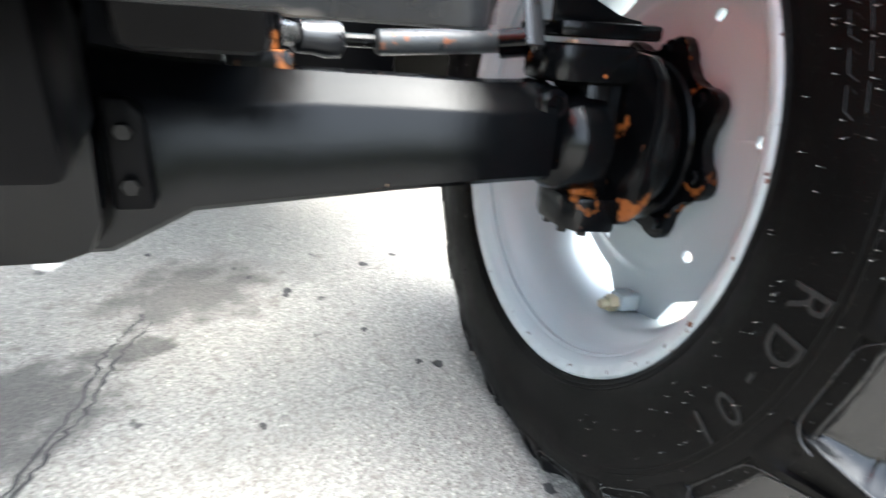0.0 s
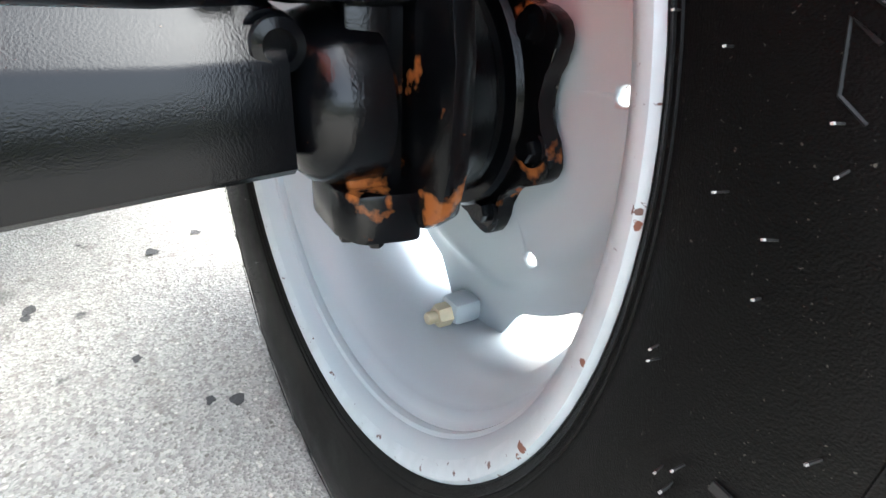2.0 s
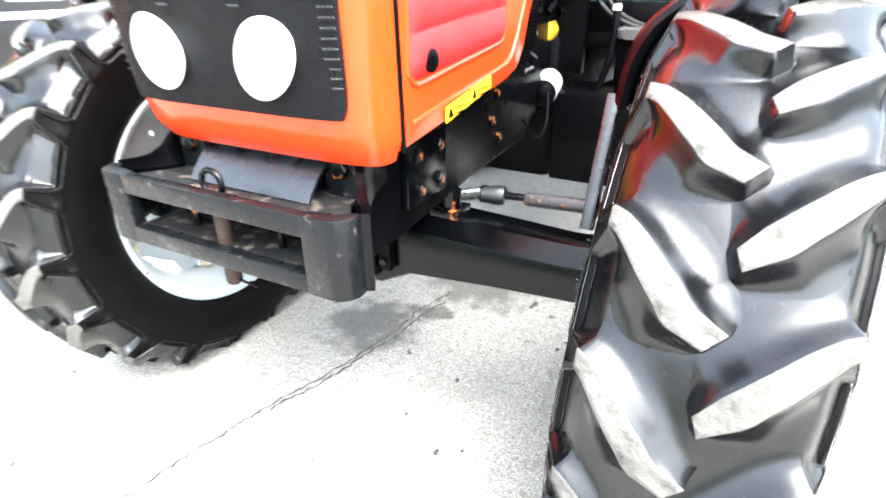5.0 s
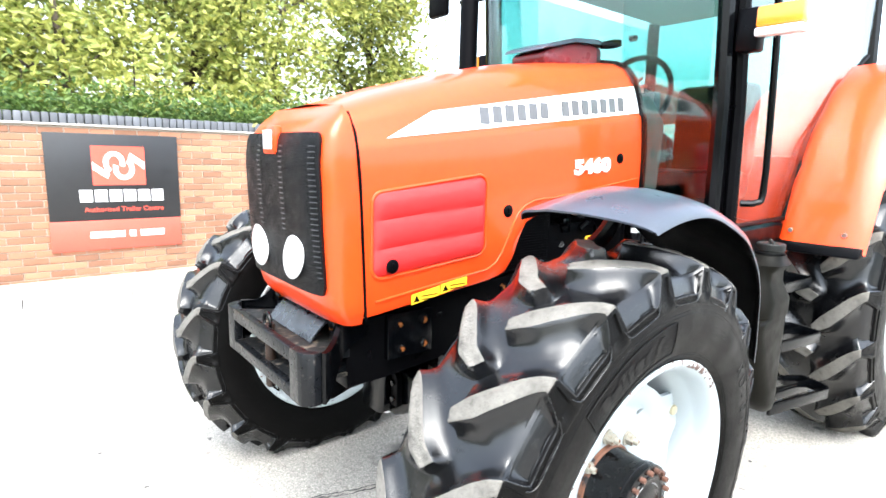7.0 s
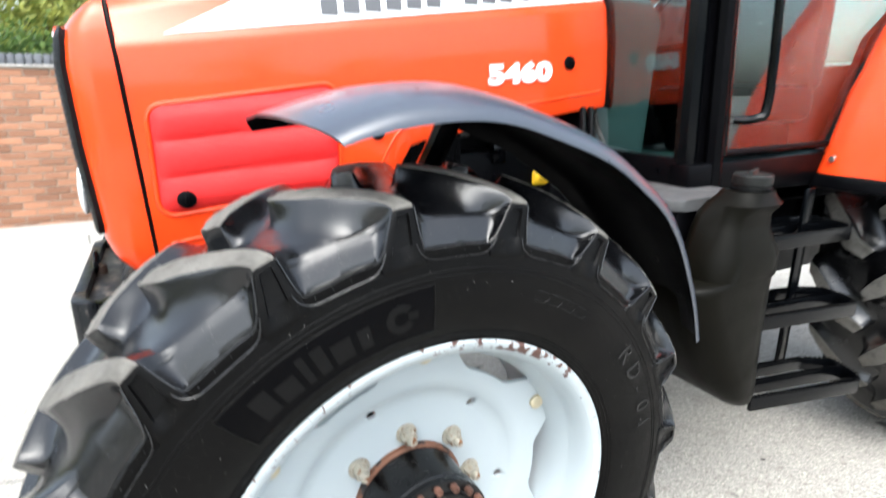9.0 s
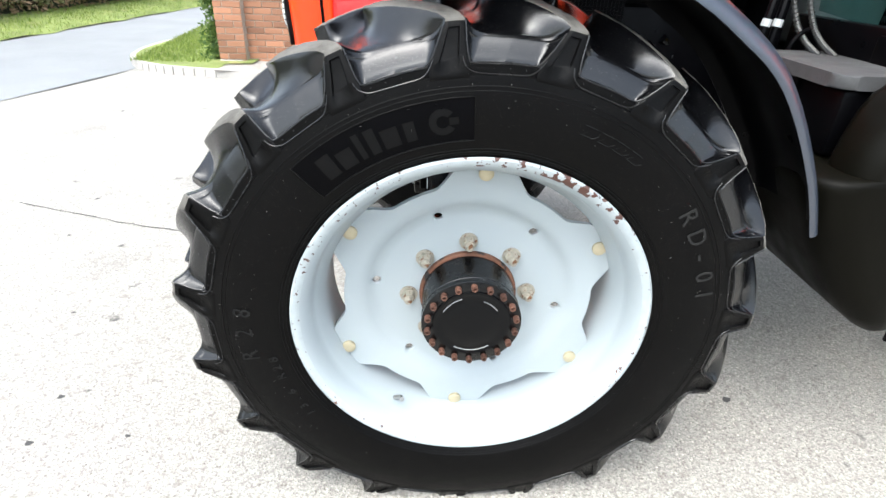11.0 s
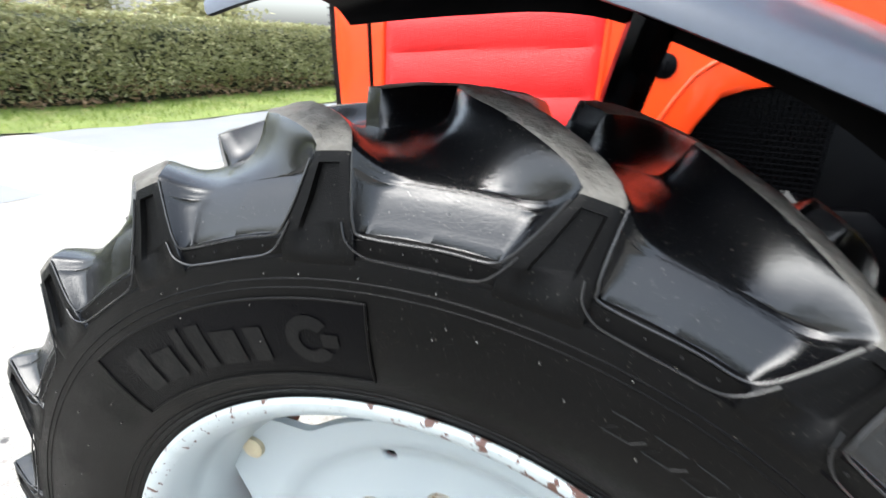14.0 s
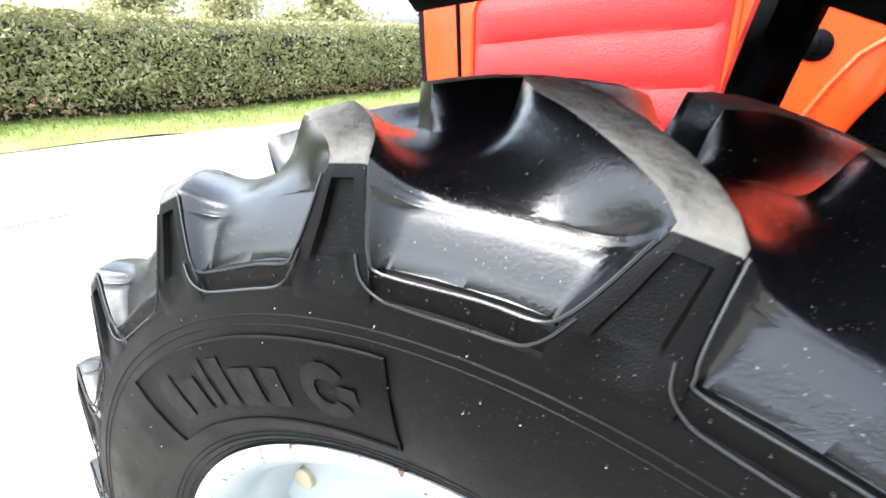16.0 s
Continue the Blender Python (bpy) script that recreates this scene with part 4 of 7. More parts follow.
    for k in range(330):
        side = -1 if rng.random() < 0.36 else 1
        r = rng.choice((rng.uniform(0.40, 0.53), rng.uniform(0.42, 0.50), 0.456, 0.492, 0.518))
        a = rng.uniform(-150, 150)
        p = on_wheel(a, r, wide(side * sidewall_y(r)))
        d = Vector((rng.gauss(0, 0.15), side, rng.gauss(0, 0.15))).normalized() * (rng.uniform(0.006, 0.010) if side > 0 else rng.uniform(0.001, 0.003))
        u = d.cross(Vector((1, 0, 0.3))).normalized() * 0.0006
        w = d.normalized().cross(u)
        i = len(verts)
        for q in (p, p + d * 0.82, p + d):
            verts += [q - u, q - w, q + u, q + w]
        for c in (0, 4):
            for e in range(4):
                faces.append((i + c + e, i + c + (e + 1) % 4, i + c + 4 + (e + 1) % 4, i + c + 4 + e))
                ends.append(c // 4)
        faces.append((i + 8, i + 9, i + 10, i + 11))
        ends.append(1)
    me = bpy.data.meshes.new("rubber_hairs")
    me.from_pydata(verts, [], faces)
    me.materials.append(M_GHOST)
    me.materials.append(M_HAIR)
    me.polygons.foreach_set("material_index", ends)
    ob = new("rubber_hairs", me)
    ob.parent = wheel
    ob["kind"] = "stuff"


M_HUB = material("black_hub_paint", (0.002, 0.002, 0.0023), 0.22, vary=0.3, grain=90, bump=0.15, blotch=12, spec=0.35, second=(0.16, 0.06, 0.03), cover=0.70, edge=0.02)
M_NUT = material("dull_zinc_nut", (0.30, 0.28, 0.23), 0.5, metal=0.35, vary=0.25, grain=120, bump=0.3, blotch=40, second=(0.16, 0.075, 0.035), cover=0.56, edge=0.08, random=0.25)
M_SCRATCH = material("scuffed_bare_metal", (0.20, 0.20, 0.20), 0.5, vary=0.4, grain=400, bump=0.2, blotch=40)
M_COLLAR = material("rusty_collar", (0.125, 0.052, 0.028), 0.75, vary=0.4, grain=90, bump=0.4, blotch=20, second=(0.01, 0.009, 0.009), cover=0.55, edge=0.08)
M_PANEL = material("ribbed_black_rubber", (0.0012, 0.0012, 0.0016), 0.35, vary=0.2, grain=700, bump=0.25, blotch=4, spec=0.05)
M_FAINT = material("faint_raised_rubber", (0.006, 0.006, 0.006), 0.5, vary=0.3, grain=300, bump=0.1, blotch=20, spec=0.2)
M_HAIR = material("pale_rubber_hairs", (0.30, 0.29, 0.27), 0.7, vary=0.3, bump=0.0)



def add_flaking(m, centre, radius, strength, scale, rust=(0.075, 0.03, 0.02), soft=0.015):
    """Rust patches where the paint has flaked off one stretch."""
    n, l = m.node_tree.nodes, m.node_tree.links
    b = n["Principled BSDF"]
    old = b.inputs["Base Color"].links[0].from_socket
    tc = n.new("ShaderNodeTexCoord")
    d = n.new("ShaderNodeVectorMath")
    d.operation = "DISTANCE"
    d.inputs[1].default_value = centre
    l.new(tc.outputs["Object"], d.inputs[0])
    near = n.new("ShaderNodeMapRange")
    near.inputs["From Min"].default_value, near.inputs["From Max"].default_value = 0.0, radius
    near.inputs["To Min"].default_value, near.inputs["To Max"].default_value = strength, 0.0
    l.new(d.outputs["Value"], near.inputs["Value"])
    t = n.new("ShaderNodeTexNoise")
    t.inputs["Scale"].default_value, t.inputs["Detail"].default_value = scale, 6.0
    l.new(tc.outputs["Object"], t.inputs["Vector"])
    add = n.new("ShaderNodeMath")
    l.new(t.outputs["Fac"], add.inputs[0])
    l.new(near.outputs[0], add.inputs[1])
    r = n.new("ShaderNodeValToRGB")
    r.color_ramp.elements[0].position, r.color_ramp.elements[1].position = 0.69, 0.69 + soft
    l.new(add.outputs[0], r.inputs["Fac"])
    x = n.new("ShaderNodeMix")
    x.data_type = "RGBA"
    l.new(r.outputs["Color"], x.inputs[0])
    l.new(old, x.inputs[6])
    x.inputs[7].default_value = (*rust, 1)
    l.new(x.outputs[2], b.inputs["Base Color"])


add_flaking(M_RIM_EDGE, (0.17, -0.16, 0.34), 0.28, 0.22, 62.0)
add_flaking(M_RIM_EDGE, (-0.26, -0.16, 0.20), 0.34, 0.10, 95.0)
add_flaking(M_RIM_EDGE, (0.30, -0.16, -0.12), 0.34, 0.08, 85.0)
M_KNUCKLE = material("glossy_black_casting", (0.0016, 0.0018, 0.0022), 0.17, spec=0.25, vary=0.3, grain=300, bump=0.10, blotch=9)
for spot, reach in (((-0.125, -0.822, 0.475), 0.075), ((-0.06, -0.775, 0.490), 0.07), ((-0.146, -0.812, 0.56), 0.04), ((-0.07, -0.795, 0.60), 0.05),
                    ((-0.145, -0.910, 0.52), 0.045), ((-0.115, -0.910, 0.67), 0.045), ((-0.06, -0.908, 0.71), 0.05), ((-0.11, -0.908, 0.46), 0.06)):
    add_flaking(M_KNUCKLE, spot, reach, 0.20, 30.0, (0.24, 0.078, 0.02), 0.09)

tractor = thing("tractor", "orange-red farm tractor with black chassis and pale grey wheels", "tractor")
front_wheel = make_wheel(tractor, "front_wheel", -1, "pale grey steel front wheel with chunky black tyre")
far_wheel = make_wheel(tractor, "front_wheel", 1, "pale grey steel front wheel with chunky black tyre")
make_sidewall_marks(front_wheel)


# ---------------------------------------------------------------- axle and steering
M_ROD = material("grey_painted_rod", (0.045, 0.048, 0.05), 0.35, vary=0.35, grain=120, bump=0.2, blotch=14, second=(0.22, 0.075, 0.03), cover=0.62, edge=0.04, spec=0.6)
M_CHROME = material("worn_bright_steel", (0.20, 0.20, 0.195), 0.28, metal=0.85, vary=0.2, grain=90, bump=0.1, blotch=20)


def make_axle():
    # the left beam tapers from the middle housing to the knuckle
    for s in sides():
        rows = []
        for y, z0, z1, x0, x1 in ((-MID, 0.443, 0.640, -0.10, 0.10), (0.105, 0.443, 0.640, -0.10, 0.10), (0.15, 0.465, 0.632, -0.098, 0.09), (0.20, 0.490, 0.628, -0.096, 0.085),
                                  (0.45, 0.507, 0.622, -0.088, 0.075), (0.60, 0.514, 0.617, -0.083, 0.07), (0.69, 0.517, 0.620, -0.080, 0.07)):
            top = z1 + 0.032
            prof = [(x0, z0 + 0.008), (x0 - 0.001, z1 - 0.006), (x0 + 0.004, z1 + 0.002), (x0 + 0.037, top + 0.003), (x0 + 0.062, top + 0.007), (x1, top - 0.012), (x1, z0 + 0.01), (x1 - 0.012, z0), (x0 + 0.010, z0)]
            rows.append([(x, s * y, z) for x, z in prof + prof[:1]])
        bm = bm_grid(rows)
        bmesh.ops.remove_doubles(bm, verts=bm.verts[:], dist=1e-5)
        bmesh.ops.holes_fill(bm, edges=[e for e in bm.edges if e.is_boundary], sides=0)
        part("axle_beam", bm, M_BLACK, tractor, "glossy black cast front axle beam")
        part("grease_cap", moved(bm_disc_stack([(-0.018, 0.008), (-0.012, 0.016), (0.0, 0.017)], 16, "z"), (-0.085, s * 0.032, 0.440)), M_LENS, tractor) if s < 0 else None
        # bosses at the end of the beam and the round swivel housing
        bm = bm_disc_stack([(0, 0.022), (-0.012, 0.022), (-0.014, 0.014), (-0.006, 0.012)], 20, "x")
        bm.transform(Matrix.Translation((-0.066, s * 0.684, 0.628)))
        bm = bm_tube([(-0.056, s * 0.684, 0.628), (0.02, s * 0.684, 0.632)], 0.026, 14, bm)
        part("axle_boss", bm, M_BLACK, tractor)
        # half-round swivel cover, cut off flat where the yoke begins
        bm = bm_disc_stack([(s * 0.690, 0.010), (s * 0.694, 0.045), (s * 0.704, 0.066), (s * 0.718, 0.079), (s * 0.738, 0.085), (s * 0.776, 0.086), (s * 0.782, 0.080)], 36)
        for v in bm.verts:
            v.co.x = v.co.x * 1.15 - 0.005
            v.co.z += 0.567
        part("swivel_housing", bm, M_KNUCKLE, tractor)
        # knuckle: a yoke with kingpin caps above and below
        out = [(-0.100, 0.448), (-0.134, 0.475), (-0.146, 0.53), (-0.146, 0.62), (-0.135, 0.672), (-0.105, 0.700), (-0.02, 0.710), (0.07, 0.69), (0.11, 0.62), (0.11, 0.50), (0.06, 0.440), (-0.06, 0.436)]
        bm = bm_prism(out, "y", s * 0.806, s * 0.830, 0.006)
        bm = bm_prism([(-0.080, s * 0.748), (-0.094, s * 0.812), (0.075, s * 0.812), (0.06, s * 0.748), (0.02, s * 0.732), (-0.048, s * 0.732)], "z", 0.430, 0.488, 0.008, bm)
        bm = bm_prism([(-0.075, s * 0.69), (-0.085, s * 0.81), (0.075, s * 0.81), (0.06, s * 0.70), (0.02, s * 0.675), (-0.045, s * 0.675)], "z", 0.658, 0.712, 0.010, bm)
        bm = bm_prism([(-0.060, s * 0.745), (-0.070, s * 0.80), (0.06, s * 0.80), (0.05, s * 0.745)], "z", 0.486, 0.660, 0.006, bm)
        cap_bolt = mesh_of("kingpin_bolt", bm_disc_stack([(-0.007, 0.0085), (0.007, 0.0085)], 6, "z"), M_BLACK)
        for z in (0.427,):
            for a in range(0, 360, 60):
                shared("kingpin_bolt", cap_bolt, tractor, (-0.012 + 0.05 * math.cos(radians(a)), s * 0.772 + 0.026 * math.sin(radians(a)), z))
        part("steering_knuckle", bm, M_KNUCKLE, tractor, "black steering knuckle with orange rust patches")
        # drum and eight-lobed flange
        bm = bm_disc_stack([(s * 0.826, 0.122), (s * 0.868, 0.124), (s * 0.876, 0.116), (s * 0.882, 0.118), (s * 0.885, 0.132), (s * 0.891, 0.136), (s * 0.897, 0.134), (s * 0.900, 0.122), (s * 0.922, 0.120)], 48)
        bm.transform(Matrix.Translation((0, 0, HUB.z)))
        part("hub_drum", bm, M_BLACK, tractor)
        ring = []
        for i in range(96):
            a = 2 * math.pi * i / 96
            r = 0.153 + 0.020 * max(-0.6, math.cos(8 * a + 0.75 * math.pi))
            ring.append((r * math.sin(a), HUB.z + r * math.cos(a)))
        part("hub_flange", bm_prism(ring, "y", s * 0.904, s * 0.925, 0.003), M_KNUCKLE, tractor, "black lobed hub flange with rusty bolts")
        nut = mesh_of("flange_bolt", hex_bm(0.0125, 0.014, -s, 0.018), M_BLACK)
        for k in range(8):
            a = radians(45 * k + 33)
            shared("flange_bolt", nut, tractor, (0.146 * math.sin(a), s * 0.903, HUB.z + 0.146 * math.cos(a)))
        # bracket on the knuckle and the post that carries the mudguard
        bm = bm_prism([(-0.07, s * 0.685), (-0.08, s * 0.845), (0.05, s * 0.85), (0.08, s * 0.69)], "z", 0.720, 0.742, 0.006)
        bm = bm_prism([(s * 0.690, 0.740), (s * 0.690, 0.835), (s * 0.705, 0.835), (s * 0.745, 0.775), (s * 0.80, 0.752), (s * 0.842, 0.748), (s * 0.842, 0.740)], "x", -0.030, -0.022, 0.002, bm)
        part("guard_bracket", bm, M_BLACK, tractor)
        m = Matrix.Translation((-0.046, s * 0.664, 0.700)) @ pose(0, 0, 0, 0, 25, 0)
        bm = bm_box((-0.016, -0.004, 0), (0.016, 0.004, 0.31), 0.002, None, m)
        bm = bm_box((-0.016, -0.004, 0), (-0.010, 0.024, 0.31), 0.002, bm, m)
        part("guard_post", bm, M_POST, tractor, "black angle-iron mudguard post")
        part("guard_stay", bm_tube(smooth_curve([(0.078, s * 0.672, 0.95), (0.098, s * 0.680, 1.04), (0.115, s * 0.715, 1.12), (0.125, s * 0.79, 1.19), (0.148, s * 0.84, 1.285)], 6), 0.024, 10), M_BLACK, tractor)
        # track rod
        bm = bm_tube([(0.090, s * 0.456, 0.695), (0.090, s * 0.462, 0.695), (0.083, s * 0.672, 0.708), (0.083, s * 0.676, 0.708)], [0.015, 0.0195, 0.0185, 0.014], 16)
        part("track_rod", bm, M_ROD, tractor, "grey painted steel track rod with rust spots")
        bm = bm_tube([(0.060, s * 0.330, 0.700), (0.066, s * 0.338, 0.698), (0.072, s * 0.36, 0.697), (0.078, s * 0.378, 0.696), (0.084, s * 0.398, 0.696), (0.086, s * 0.408, 0.696)], [0.014, 0.024, 0.024, 0.028, 0.027, 0.012], 14)
        part("track_rod_boot", bm, M_POST, tractor)
        part("track_rod_thread", bm_tube([(0.084, s * 0.40, 0.696), (0.092, s * 0.455, 0.696)], 0.0105, 10), M_RUST, tractor)
        part("track_rod_end", bm_tube([(0.083, s * 0.66, 0.703), (0.05, s * 0.715, 0.712)], 0.023, 12), M_BLACK, tractor)
        # ram end block on top of the beam
        bm = bm_box((-0.055, s * 0.285 - 0.042, 0.635), (0.03, s * 0.285 + 0.042, 0.682), 0.006)
        bm = join(bm, moved(bm_disc_stack([(0.68, 0.026), (0.728, 0.026), (0.731, 0.020)], 20, "z"), (-0.015, s * 0.290, 0)))
        part("ram_mount", bm, M_RUST, tractor)
        part("ram_rod", bm_tube([(-0.01, s * 0.28, 0.706), (0.062, s * 0.332, 0.70)], 0.017, 12), M_CHROME, tractor)


make_axle()


# ---------------------------------------------------------------- chassis and front weight carrier
def make_chassis():
    for s in sides():
        # side rail with the plate of four bolts
        out = [(-0.40, 0.69), (-0.42, 0.90), (0.10, 0.955), (0.55, 1.0), (0.70, 0.88), (0.50, 0.74), (0.12, 0.735), (-0.05, 0.72), (-0.30, 0.70)]
        part("side_rail", bm_prism(out, "y", s * 0.20, s * 0.295, 0.012), M_SATIN, tractor, "black cast chassis rail")
        part("rail_plate", bm_box((-0.270, min(s * 0.295, s * 0.318), 0.765), (-0.095, max(s * 0.295, s * 0.318), 0.915), 0.004), M_BLACK, tractor)
        nut = mesh_of("rail_bolt", hex_bm(0.014, 0.010, s, 0.017), M_RUST)
        for x, z in ((-0.233, 0.879), (-0.223, 0.797), (-0.134, 0.881), (-0.132, 0.800), (0.22, 0.86), (0.25, 0.93), (0.27, 0.80)):
            shared("rail_bolt", nut, tractor, (x, s * (0.318 if x < 0 else 0.296), z), (0, x * 7, 0))
        part("rail_bracket", bm_prism([(-0.385, 0.60), (-0.40, 0.74), (-0.30, 0.74), (-0.29, 0.63)], "y", s * 0.10, s * 0.16, 0.01), M_SATIN, tractor)
    window = [(-0.120, 0.725), (-0.114, 0.50), (-0.098, 0.464), (-0.065, 0.453), (0.04, 0.453), (0.04, 0.590), (-0.040, 0.594), (-0.066, 0.602), (-0.080, 0.622), (-0.086, 0.655), (-0.090, 0.725)]
    part("pivot_bracket", bm_prism(window, "x", -0.150, -0.104, 0.006), M_BLACK, tractor, "black casting that carries the axle pivot")
    part("pivot_lug", bm_prism([(-0.162, 0.505), (-0.162, 0.610), (-0.148, 0.630), (-0.122, 0.630), (-0.122, 0.505)], "x", -0.128, -0.103, 0.005), M_SATIN, tractor)
    for z in (0.535, 0.595):
        part("pivot_bolt", moved(bm_disc_stack([(-0.010, 0.009), (-0.008, 0.011), (0.0, 0.011)], 6, "x"), (-0.129, -0.143, z)), M_RUST, tractor)
    part("engine_block", bm_box((-0.20, MID - 0.2, 0.775), (0.85, MID + 0.2, 1.15), 0.03), M_SATIN, tractor)
    part("rocker_cover", bm_box((0.25, MID - 0.16, 1.12), (0.86, MID + 0.18, 1.36), 0.03), M_SATIN, tractor)
    part("bulkhead", bm_box((0.86, MID - 0.30, 0.90), (0.90, MID + 0.30, 1.62), 0.01), M_SATIN, tractor)
    part("gearbox", bm_box((0.8, MID - 0.24, 0.5), (2.6, MID + 0.24, 1.05), 0.05), M_SATIN, tractor)
    part("radiator_screen", bm_box((0.18, -0.33, 1.0), (0.45, -0.30, 1.24), 0.008), M_SATIN, tractor)
    part("rear_axle", bm_tube([(2.55, -0.75, 0.82), (2.55, 0.61, 0.82)], 0.13, 16), M_SATIN, tractor)


make_chassis()


def make_weight_carrier():
    """An open tray: slotted front plate with rounded corners, side cheeks that draw in towards the chassis, a curved cover behind."""
    def piece(name, bm, mat=M_WEIGHT, label=""):
        return part(name, bm, mat, tractor, label)
    yc, x0, x1, zb, zt = -0.0615, -0.583, -0.556, 0.716, 0.866
    piece("carrier_top_bar", bm_box((x0, yc - 0.236, 0.825), (x1, yc + 0.240, zt), 0.004), M_WEIGHT, "scuffed black weight carrier bar")
    piece("carrier_bottom_bar", bm_box((x0, yc - 0.236, zb), (x1, yc + 0.240, 0.753), 0.004))
    for s in (-1, 1):
        corner = [(x0, 0.232), (x0, 0.288), (x0 + 0.004, 0.303), (x0 + 0.016, 0.316), (x0 + 0.034, 0.3245), (x0 + 0.056, 0.322), (x0 + 0.052, 0.302), (x1 + 0.002, 0.290), (x1 + 0.002, 0.232)]
        piece("carrier_upright", bm_prism([(x, yc + s * h) for x, h in corner], "z", zb - 0.0015, zt + 0.0015, 0.003))
        rows = []
        for x, h, z0, z1 in ((-0.530, 0.322, 0.718, 0.867), (-0.515, 0.314, 0.726, 0.867), (-0.498, 0.298, 0.742, 0.869), (-0.480, 0.281, 0.764, 0.875), (-0.462, 0.265, 0.786, 0.890), (-0.445, 0.252, 0.806, 0.912), (-0.425, 0.245, 0.825, 0.928), (-0.395, 0.242, 0.845, 0.934), (-0.350, 0.242, 0.862, 0.936)):
            rows.append([(x, yc + s * h, z0), (x, yc + s * h, z0 * 0.6 + z1 * 0.4), (x, yc + s * h, z1)])
        piece("carrier_cheek", bm_grid(rows, thick=0.016 * s), M_BLACK)
        piece("carrier_back", bm_prism([(-0.425, yc + s * 0.165), (-0.425, yc + s * 0.243), (-0.395, yc + s * 0.243), (-0.395, yc + s * 0.165)], "z", 0.80, 0.932, 0.004), M_WEIGHT)
        piece("carrier_bolt", moved(bm_disc_stack([(-0.014, 0.017), (-0.012, 0.020), (0.0, 0.020)], 6, "x"), (-0.426, yc + s * 0.206, 0.899)), M_RUST)
        # half-round pads inside the slot, each with a short rusty stud
        pad = [(-0.455 - 0.062 * math.sin(math.pi * k / 12), yc + s * 0.125 + 0.095 * math.cos(math.pi * k / 12)) for k in range(13)]
        piece("carrier_pad", bm_prism(pad, "z", 0.777, 0.795, 0.002), M_BLACK)
        piece("pad_stud", moved(bm_disc_stack([(0.7535, 0.008), (0.826, 0.008)], 12, "z"), (-0.515, yc + s * 0.118, 0)), M_RUST)
    piece("carrier_tray", bm_prism([(x1 - 0.001, yc - 0.288), (x1 - 0.001, yc + 0.288), (-0.53, yc + 0.30), (-0.445, yc + 0.235), (-0.36, yc + 0.225), (-0.36, yc - 0.225), (-0.445, yc - 0.235), (-0.53, yc - 0.30)], "z", 0.832, 0.842, 0.002), M_TRAY)
    piece("carrier_floor", bm_box((x1 - 0.001, yc - 0.236, 0.740), (-0.40, yc + 0.240, 0.7505), 0.002), M_TRAY)
    piece("carrier_inside", bm_box((-0.455, yc - 0.232, 0.7515), (-0.400, yc + 0.236, 0.830), 0.003), M_BLACK)
    # black rounded cover over the back of the tray
    bm = bm_grid([[(-0.492 + 0.155 * u, y, 0.845 + 0.094 * math.sin(math.pi * 0.5 * min(1, u * 1.1)) ** 0.85) for u in [i / 14 for i in range(15)]] for y in (-0.236, 0.082)], thick=0.006)
    piece("carrier_cover", bm, M_POST, "smooth black curved cover")
    pin = piece("tow_pin", bm_disc_stack([(0.660, 0.014), (0.666, 0.0165), (0.862, 0.0165), (0.868, 0.014)], 20, "z"), M_PIN, "rusty steel tow pin with ring")
    pin.matrix_basis = Matrix.Translation((-0.545, -0.060, 0))
    ring = [(-0.552, -0.058 + 0.026 * math.cos(a), 0.876 + 0.026 * math.sin(a)) for a in [2 * math.pi * i / 24 for i in range(24)]]
    piece("pin_ring", bm_tube(ring, 0.006, 8, closed=True), M_BLACK)
    piece("pin_clip", bm_tube(smooth_curve([(-0.548, -0.080, 0.673), (-0.558, -0.110, 0.678), (-0.548, -0.125, 0.668), (-0.538, -0.098, 0.666)], 5), 0.003, 6), M_RUST)


M_PIN = material("dark_rusted_pin", (0.028, 0.016, 0.011), 0.5, vary=0.4, grain=90, bump=0.3, blotch=30, spec=0.3)
M_TRAY = material("dusty_black_steel", (0.012, 0.012, 0.012), 0.55, spec=0.25, vary=0.4, grain=60, bump=0.4, blotch=14, second=(0.13, 0.105, 0.08), cover=0.54, edge=0.16)
make_weight_carrier()


# ---------------------------------------------------------------- bonnet
def seam_x(z):
    return lerp_table([(0.92, -0.388), (0.96, -0.390), (1.2, -0.402), (1.384, -0.412), (1.5, -0.420), (1.56, -0.424)], z)


def crease_z(x):
    return 1.438 + (x + 0.325) * 0.1217


def top_z(x):
    return lerp_table([(-0.55, 1.48), (-0.46, 1.522), (-0.395, 1.547), (-0.243, 1.605), (-0.08, 1.652), (0.1, 1.70), (0.3, 1.744), (0.5, 1.775), (0.9, 1.82), (1.0, 1.83)], x)


def bottom_z(x):
    return lerp_table([(-0.40, 0.939), (-0.2, 0.962), (0.10, 0.995), (0.165, 1.012), (0.20, 1.055), (0.225, 1.12), (0.26, 1.18), (0.32, 1.205), (0.60, 1.238), (0.96, 1.285)], x)


BONNET_Y, BONNET_K = -0.09, 0.767     # the bonnet's middle and the share of its half width


def bonnet_section(x):
    zc, zt, zb = crease_z(x), top_z(x), bottom_z(x)
    k = (zt - zc)
    return [(0.352, zb - 0.004), (0.380, zb), (0.387, zb + 0.012), (0.3885, zb + (zc - zb) * 0.3), (0.388, zb + (zc - zb) * 0.65), (0.384, zc - 0.02), (0.380, zc - 0.004), (0.371, zc + 0.004), (0.350, zc + k * 0.42),
            (0.330, zc + k * 0.62), (0.290, zc + k * 0.80), (0.22, zc + k * 0.92), (0.11, zt - 0.004), (0.0, zt)]


